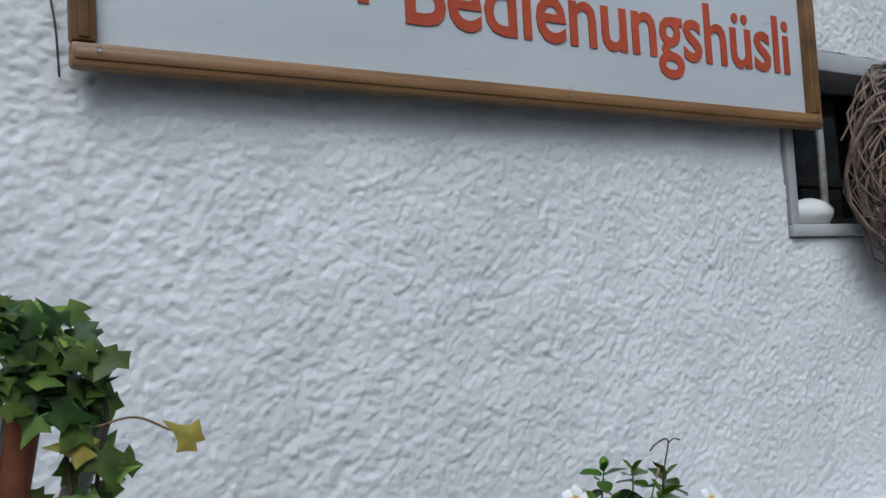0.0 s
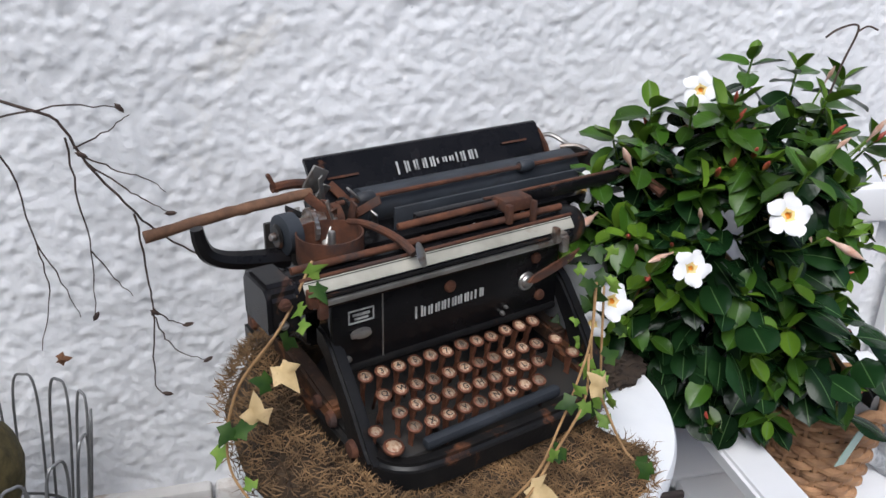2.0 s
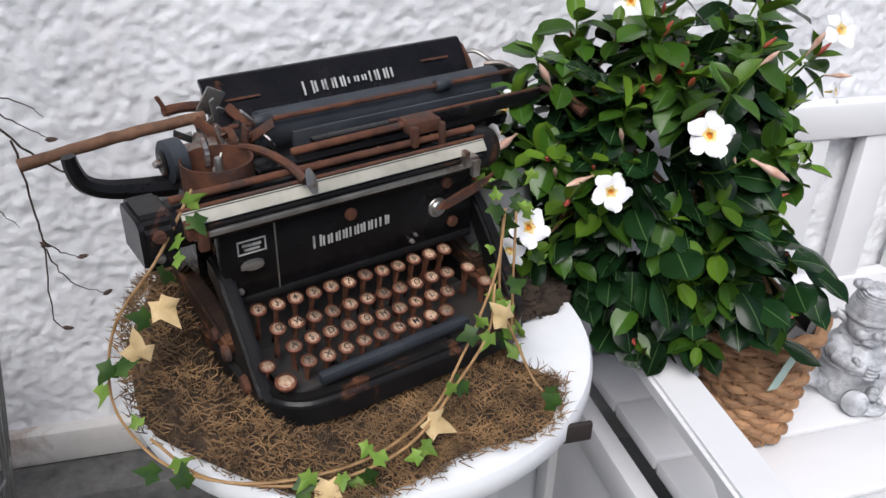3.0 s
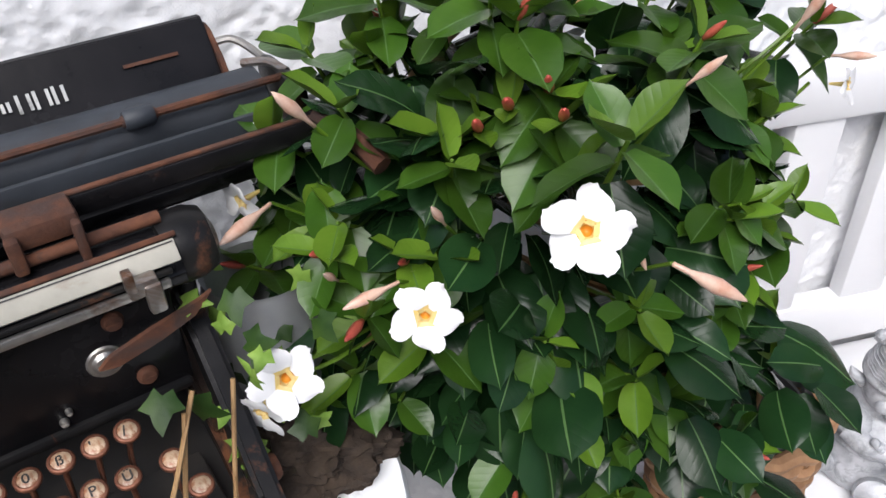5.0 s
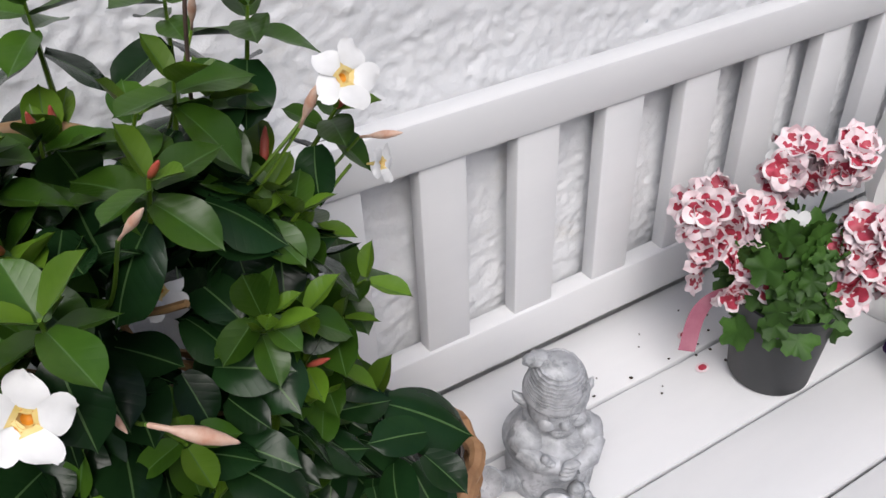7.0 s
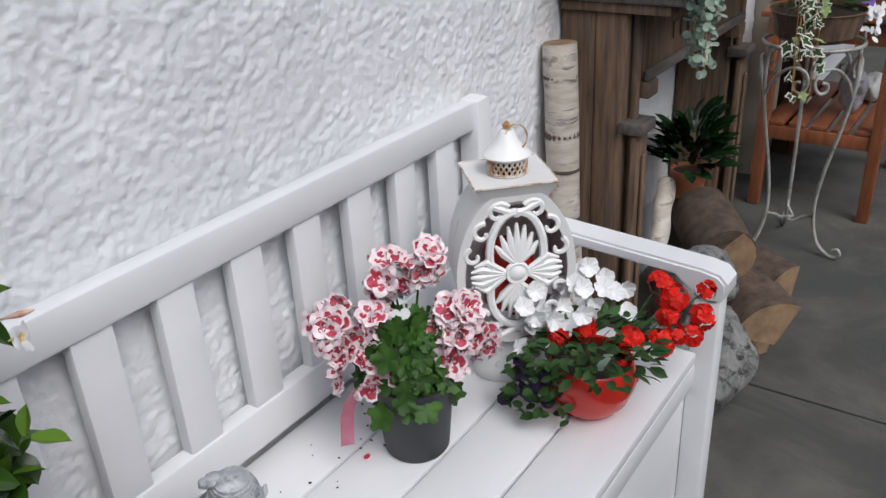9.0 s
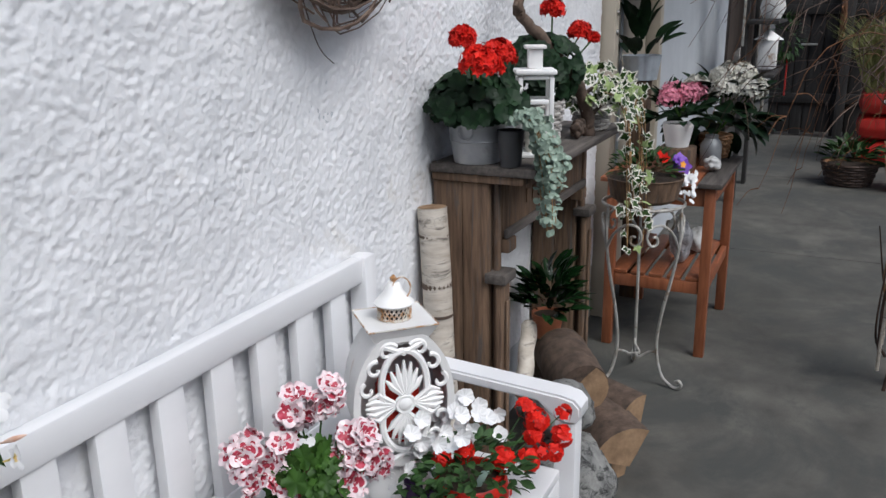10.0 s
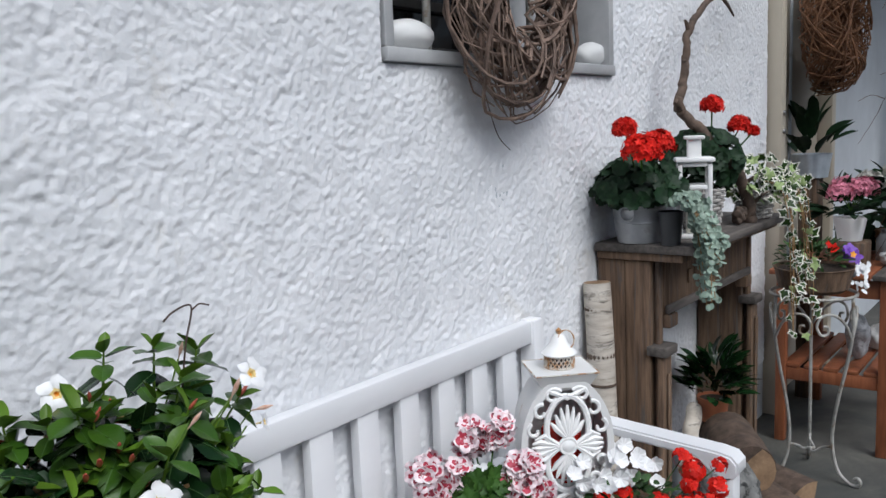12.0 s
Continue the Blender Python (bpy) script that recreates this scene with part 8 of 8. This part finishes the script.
def hydrangea():
    o = thing("hydrangea", (2.79, -0.46, 0.724), "large white hydrangea with broad leaves in a small basket", "potted plant")
    part("pot", lathe(bmesh.new(), [(0, 0.002), (0.05, 0.002), (0.065, 0.1), (0.058, 0.1), (0.045, 0.01), (0, 0.01)], 24), WICKER, o)
    woven(o, 0.004, 0.105, 0.054, 0.068, 9, WICKER, 14, 0.006)
    part("soil", lathe(bmesh.new(), [(0, 0.095), (0.058, 0.09)], 18), SOIL, o)
    lm = [mesh_of("leaf", leaf(bmesh.new(), Matrix(), s, s * 0.6, 0.2, 0.3, 6), DARKLEAF) for s in (0.11, 0.13)]
    for k in range(90):
        d = on_ball()
        p = Vector((d.x * 0.14, d.y * 0.16, 0.2 + d.z * 0.11))
        linked("leaf", random.choice(lm), o, aim(p, twirl(d + Vector((0, 0, 0.1)), 0.4), rnd(-0.5, 0.5)))
    for c in ((-0.12, 0.08, 0.31), (-0.06, -0.02, 0.35), (0.0, -0.05, 0.36), (0.06, -0.09, 0.35), (0.08, -0.14, 0.29), (0.0, -0.14, 0.29), (-0.06, -0.12, 0.29), (0.12, -0.05, 0.31), (-0.13, -0.03, 0.3)):
        umbel(o, c, 0.06, 130, CREAMUMBEL, 0.015, stem=(0, 0, 0.1))
    part("slate_tag", box((0, 0, 0), (0.07, 0.004, 0.05), 0.001, pose(0.0, -0.06, 0.44, 10, 25, 30)), GREYWICKER, o, "pale tilted label plate", False)


hydrangea()


# ---- door and far wall ----
def door():
    d = tagged(thing("door_1", (3.0, 0, 0), "plain beige door with a pale frame", "door"), kind="structure")
    part("door_leaf", box((0.02, 0.03, 1.05), (0.84, 0.04, 2.08), 0.004), BEIGE, d)
    for x in (-0.45, 0.49):
        part("door_frame", box((x, -0.01, 1.07), (0.075, 0.1, 2.14), 0.006), BEIGE, d, "beige wooden door post")
    part("door_head", box((0.02, -0.01, 2.17), (1.02, 0.1, 0.075), 0.006), BEIGE, d)
    part("door_bead", box((-0.1, 0.006, 1.05), (0.02, 0.012, 2.0), 0.003), SIGNWHITE, d)
    for z in (1.27, 1.35):
        part("hinge_pin", lathe(bmesh.new(), [(0, 0.012), (0.011, 0.01), (0.013, 0)], 12, pose(-0.45, -0.06, z, 90, 0, 0)), STEEL, d)
    part("back_panel", box((0.02, 0.2, 1.05), (0.9, 0.02, 2.1)), DARKBEAM, d)


door()


def wreath(name, loc, R, r, n, mat, label, sz=1.0, rad=0.004, seed=3, depth=0.6):
    o = thing(name, loc, label, "wreath")
    random.seed(seed)
    for k in range(n):
        a0 = rnd(0, 2 * math.pi)
        span = rnd(1.6, 4.2)
        ph, rr = rnd(0, 6.28), r * rnd(0.35, 1.05)
        tw = rnd(-3.4, 3.4)
        pts = []
        m = 16
        for i in range(m + 1):
            a = a0 + span * i / m
            q = ph + tw * a
            rad2 = R + rr * math.cos(q)
            pts.append((rad2 * math.cos(a), -abs(rr * math.sin(q)) * depth * 1.2 + 0.3 * r, rad2 * math.sin(a) * sz))
        pts = [(x + rnd(-1, 1) * 0.002, y + rnd(-1, 1) * 0.002, z + rnd(-1, 1) * 0.002) for x, y, z in pts]
        part("twig", tube(bmesh.new(), pts, [rad * w * (1.25 - 0.7 * i / m) for w in [rnd(0.45, 1.35)] for i in range(m + 1)], 5), mat, o)
    return o


wreath("willow_wreath", (0.385, -0.085, 1.615), 0.16, 0.095, 130, WILLOW, "round wreath of twisted brown willow twigs on the window bars", 1.1, 0.0037, 3)
part("loose_twig", tube(bmesh.new(), smooth_line([(0.26, -0.06, 1.42), (0.30, -0.05, 1.36), (0.36, -0.03, 1.31), (0.42, -0.02, 1.28)], 5), 0.0012, 5), TWIG, None)
tagged(bpy.data.objects["loose_twig"], "thin loose twig hanging from the willow wreath", "twig")
wreath("brush_wreath", (3.0, -0.14, 1.74), 0.22, 0.16, 280, BRUSHTWIG, "shaggy reddish brown twig wreath hanging on the door", 0.85, 0.0036, 8, 0.9)
random.seed(11)


def ribbed_tub():
    o = leafy_pot("ribbed_tub", (2.87, -0.1, 0.03), None, None, "dark leaved plant in a pale blue ribbed tub on a post", DARKLEAF, 26, 0.1, 0.18, 0.13, low=1.12, up=1.2)
    bm = bmesh.new()
    n = 48
    rows = []
    for r, z in ((0.07, 1.02), (0.085, 1.12), (0.088, 1.13), (0.08, 1.13), (0.07, 1.04)):
        rows.append([bm.verts.new((r * (1 + (0.03 if i % 4 < 2 else -0.02)) * math.cos(2 * math.pi * i / n), r * (1 + (0.03 if i % 4 < 2 else -0.02)) * math.sin(2 * math.pi * i / n), z)) for i in range(n)])
    for a, c in zip(rows, rows[1:]):
        for i in range(n):
            bm.faces.new((a[i], a[(i + 1) % n], c[(i + 1) % n], c[i]))
    part("tub", bm, PALEZINC, o, "pale blue grey ribbed metal tub")
    part("post", box((0, 0, 0.51), (0.09, 0.09, 1.08), 0.006), OLDWOOD, o, "wooden post under the tub")


ribbed_tub()


def wall_rack():
    o = thing("plant_rack", (5.5, -0.30, 0), "grey weathered wooden rack with lantern and plants at the wall", "shelf")
    for x in (-0.35, 0.35):
        part("upright", box((x, 0, 0.85), (0.09, 0.03, 1.7), 0.006), FENCE, o)
        bm = bmesh.new()
        outline_slab(bm, [(x - 0.045, 1.7), (x + 0.045, 1.7), (x, 1.9)], 0.03, Matrix.Translation((0, -0.015, 0)))
        part("pointed_top", bm, FENCE, o, "", False)
    for z in (0.9, 1.25):
        part("shelf", box((0, -0.1, z), (0.85, 0.22, 0.025), 0.004), FENCE, o)
    part("lantern_body", box((-0.2, -0.14, 1.03), (0.12, 0.12, 0.2), 0.01), DIRTYWHITE, o, "white lantern")
    part("lantern_roof", lathe(bmesh.new(), [(0.1, 1.13), (0.0, 1.2)], 4, Matrix.Translation((-0.2, -0.14, 0))), DIRTYWHITE, o)
    part("white_vase", lathe(bmesh.new(), [(0, 1.265), (0.06, 1.265), (0.09, 1.34), (0.07, 1.42), (0.075, 1.43), (0, 1.41)], 20, Matrix.Translation((0.15, -0.12, 0))), DIRTYWHITE, o)
    bm = bmesh.new()
    for k in range(160):
        d = on_ball()
        leaf(bm, aim(Vector((0.25, -0.22, 1.13)) + Vector((d.x * 0.22, d.y * 0.1, d.z * 0.14)), twirl(d, 0.4)), 0.06, 0.02, 0.2, 0.2, 3)
    tagged(part("foliage", bm, BUSHLEAF, o), kind="stuff")
    part("red_ribbon", box((0.3, -0.24, 0.85), (0.03, 0.01, 0.3), 0.002), REDVINYL, o)
    part("hook", tube(bmesh.new(), smooth_line([(-0.5, 0, 1.1), (-0.5, 0, 1.5), (-0.47, -0.02, 1.7), (-0.38, -0.03, 1.72), (-0.34, -0.03, 1.62)], 6), 0.009, 8), IRON, o)


wall_rack()


def plank_wall(name, x, y0, y1, z0, z1, w, mat, label, cat, rz=0, kindname="plank", structure_kind=True):
    o = thing(name, (x, (y0 + y1) / 2, 0), label, cat)
    if structure_kind:
        tagged(o, kind="structure")
    y = y0
    k = 0
    while y < y1 - 0.02:
        ww = min(w * rnd(0.9, 1.1), y1 - y)
        part(kindname, box((rnd(-0.006, 0.006), y + ww / 2 - (y0 + y1) / 2, (z0 + z1) / 2 + rnd(-0.02, 0.02)), (0.022, ww - 0.008, z1 - z0), 0.004), mat, o)
        y += ww
        k += 1
    part("back_board", box((0.03, 0, (z0 + z1) / 2), (0.02, y1 - y0, z1 - z0 - 0.06)), DARKBEAM, o, "", False)
    return o


gate = plank_wall("garden_gate", 8.6, -1.62, -0.22, 0.03, 1.8, 0.13, FENCE, "grey weathered board gate", "gate", structure_kind=False)
for z in (0.4, 1.3):
    part("ledger", box((-0.03, 0, z), (0.03, 1.38, 0.1), 0.005), FENCE, gate)
part("gate_hook", box((-0.04, 0.35, 0.95), (0.03, 0.16, 0.02), 0.004), IRON, gate)
plank_wall("fence", 8.75, -4.6, -1.66, 0.0, 2.0, 0.15, FENCE, "grey weathered board fence", "fence")
plank_wall("shed_wall", 11.5, -5.5, -0.15, 0.0, 2.72, 0.2, BROWNBOARD, "brown boarded shed wall", "wall")
b = box((10.5, 0.3, 1.0), (4.4, 0.2, 2.0))
structure("wall_north_end", b, DARKBEAM, "dark timber wall beyond the gate", "wall", False)
wreath("rusty_wreath", (8.5, -0.86, 1.28), 0.2, 0.07, 60, BRUSHTWIG, "rust brown wreath hanging on the board gate", 1.0, 0.008, 5)


def canopy():
    o = tagged(thing("roof_1", (7.6, -0.5, 0), "dark sloping timber roof edge beside the gate", "roof"), kind="structure")
    part("roof_deck", box((0.2, 0.15, 0), (1.3, 0.7, 0.04), 0.0, pose(0, 0.62, 2.28, -33, 0, 0)), DARKBEAM, o)
    part("verge_beam", box((0, 0, 0), (0.08, 1.25, 0.09), 0.01, pose(0.6, 0.55, 2.26, -33, 0, 0)), DARKBEAM, o)
    part("tie_beam", box((1.0, 0.1, 1.9), (0.1, 1.7, 0.1), 0.01), DARKBEAM, o)
    part("roof_post", box((0.93, -0.42, 0.9), (0.09, 0.09, 1.8), 0.006), FENCE, o)
    part("top_rail", box((0.98, -0.4, 1.84), (0.06, 1.6, 0.06), 0.01), FENCE, o)


canopy()
# Unseen slab added overhead to darken the door, far wall and path.
b = bmesh.new()
cube(b, (4.6, -0.58, 2.93), (4.1, 1.46, 0.06))
structure("eaves", b, DARKBEAM, "unseen dark slab added overhead to shade the far wall and path", "roof", False)


def awning():
    bm = bmesh.new()
    lo = [bm.verts.new(p) for p in ((9.0, 0.1, 2.17), (9.0, -1.0, 1.97), (10.4, -1.15, 1.97), (10.4, 0.1, 2.17))]
    edge = [bm.verts.new(v.co - Vector((0, 0, 0.05))) for v in lo]
    top = bm.verts.new((9.5, -0.42, 2.47))
    for i in range(4):
        bm.faces.new((lo[i], lo[(i + 1) % 4], top)), bm.faces.new((edge[i], edge[(i + 1) % 4], lo[(i + 1) % 4], lo[i]))
    o = tagged(thing("sun_canopy", (9.9, -0.9, 0), "white peaked canvas canopy behind the gate", "canopy"))
    ob = part("canvas", bm, AWNING, o, "", False)
    ob.location = (-9.9, 0.9, 0)
    for x, y in ((9.25, -0.95), (10.5, -0.95), (10.5, 0.0), (9.25, 0.0)):
        part("pole", tube(bmesh.new(), [(x - 9.9, y + 0.9, 0), (x - 9.9, y + 0.9, 1.97)], 0.02, 10), IRON, o)


awning()


# ---- the far side of the path ----
def red_crate():
    o = thing("padded_box", (7.15, -1.5, 0), "red padded box with a white cross full of grass", "planter")
    for k in range(3):
        part("cushion", box((0, 0, 0.12 + 0.21 * k), (0.5, 0.85, 0.2), 0.08), REDVINYL, o, "red padded roll")
    part("cross_bar", box((-0.256, 0.19, 0.56), (0.004, 0.1, 0.032), 0), PETALWHITE, o, "white cross", False)
    part("cross_bar", box((-0.258, 0.19, 0.56), (0.004, 0.032, 0.1), 0), PETALWHITE, o, "white cross", False)
    bm = bmesh.new()
    for k in range(1300):
        p = Vector((rnd(-0.2, 0.2), rnd(-0.38, 0.38), 0.62))
        d = Vector((rnd(-0.35, 0.35), rnd(-0.45, 0.45), 1)) * rnd(0.35, 0.8)
        s = Vector((0, 0.006, 0))
        q = p + d * 0.6
        e = p + d + Vector((d.x * 0.5, d.y * 0.5, -0.12))
        a = [bm.verts.new(t) for t in (p - s, p + s, q + s, q - s, e)]
        bm.faces.new(a[:4]), bm.faces.new((a[3], a[2], a[4]))
    tagged(part("grass", bm, GRASSY, o), kind="stuff")


red_crate()
o = leafy_pot("floor_basket", (6.1, -1.05, 0), [(0, 0.002), (0.15, 0.002), (0.2, 0.17), (0.18, 0.17), (0.14, 0.02), (0, 0.02)], WICKER, "low wicker basket with green plants on the path", BUSHLEAF, 110, 0.19, 0.16, 0.12)
woven(o, 0.004, 0.18, 0.155, 0.205, 8, TWIG, 18, 0.011)
leafy_pot("stone_pot_plant", (5.95, -1.45, 0), [(0, 0), (0.1, 0), (0.12, 0.02), (0.14, 0.2), (0.14, 0.22), (0.125, 0.22), (0.1, 0.03), (0, 0.02)], LAVA, "green plant in a grey stone pot on the path", BUSHLEAF, 90, 0.18, 0.18, 0.11)


def birch_bundle():
    o = thing("birch_tree", (2.2, -1.235, 0), "bundle of slim birch stems with bare trailing twigs", "tree")
    random.seed(21)
    for dx, dy, top, r in ((0.03, -0.035, 3.2, 0.03), (0.05, -0.06, 0.9, 0.016), (-0.02, -0.07, 0.7, 0.014), (0.05, -0.12, 2.6, 0.012)):
        pts = smooth_line([(dx, dy, 0), (dx * 1.2 + rnd(-0.02, 0.02), dy + rnd(-0.02, 0.02), top * 0.3), (dx + rnd(-0.03, 0.03), dy + rnd(-0.02, 0.02), top * 0.65), (dx + rnd(-0.03, 0.03), dy, top)], 6)
        part("trunk", tube(bmesh.new(), pts, [r * 0.65 * (1 - 0.35 * i / len(pts)) for i in range(len(pts))], 12), BIRCH, o)
    # twigs that arch over the path and hang down
    for k in range(150):
        z = rnd(0.9, 2.6)
        ln = rnd(0.5, 1.15)
        ay = rnd(0.1, 0.9)
        ax = rnd(-0.3, 0.7)
        p0 = Vector((rnd(-0.02, 0.05), rnd(-0.06, 0.04), z))
        p1 = p0 + Vector((ax * 0.4, ay * 0.35, 0.22)) * ln
        p2 = p0 + Vector((ax * 0.8, ay * 0.75, 0.12)) * ln
        p3 = p0 + Vector((ax, ay, rnd(-0.5, 0.05))) * ln
        line = smooth_line([p0, p1, p2, p3], 6)
        line = [p + Vector((rnd(-1, 1), rnd(-1, 1), rnd(-1, 1))) * 0.006 for p in line]
        bm = tube(bmesh.new(), line, [0.0028 * (1 - 0.75 * i / len(line)) for i in range(len(line))], 5)
        for j in range(4):
            q = line[random.randrange(5, len(line))]
            d = Vector((rnd(-0.5, 0.5), rnd(-0.3, 0.8), rnd(-1.0, 0.3))) * rnd(0.08, 0.3)
            sub = smooth_line([q, q + d * 0.5 + Vector((0, 0, 0.02)), q + d], 4)
            tube(bm, sub, [0.0022 * (1 - 0.7 * i / len(sub)) for i in range(len(sub))], 4)
        part("branch", bm, random.choice([WILLOW, TWIG, BRUSHTWIG]), o)
    for k in range(24):
        a = rnd(0, 6.28)
        z0 = rnd(0.0, 0.45)
        line = smooth_line([(0.09 * math.cos(a), 0.07 * math.sin(a), z0), (0.1 * math.cos(a + 0.3), 0.085 * math.sin(a + 0.3), z0 + 0.2), (0.07 * math.cos(a + 0.5), 0.06 * math.sin(a + 0.5), z0 + rnd(0.35, 0.6))], 5)
        part("bark_strip", tube(bmesh.new(), line, [0.007 * (1 - 0.6 * i / len(line)) for i in range(len(line))], 6), random.choice([WICKER, BIRCH, TWIG]), o)
    for k in range(14):
        p0 = Vector((rnd(-0.05, 0.05), rnd(-0.02, 0.06), rnd(0.1, 0.6)))
        line = smooth_line([p0, p0 + Vector((rnd(-0.1, 0.05), rnd(0.02, 0.07), rnd(0.1, 0.3))), p0 + Vector((rnd(-0.15, 0.1), rnd(0.03, 0.1), rnd(0.3, 0.7)))], 6)
        part("shoot", tube(bmesh.new(), line, [0.006 * (1 - 0.7 * i / len(line)) for i in range(len(line))], 5), WICKER if k % 3 == 0 else TWIG, o)


birch_bundle()
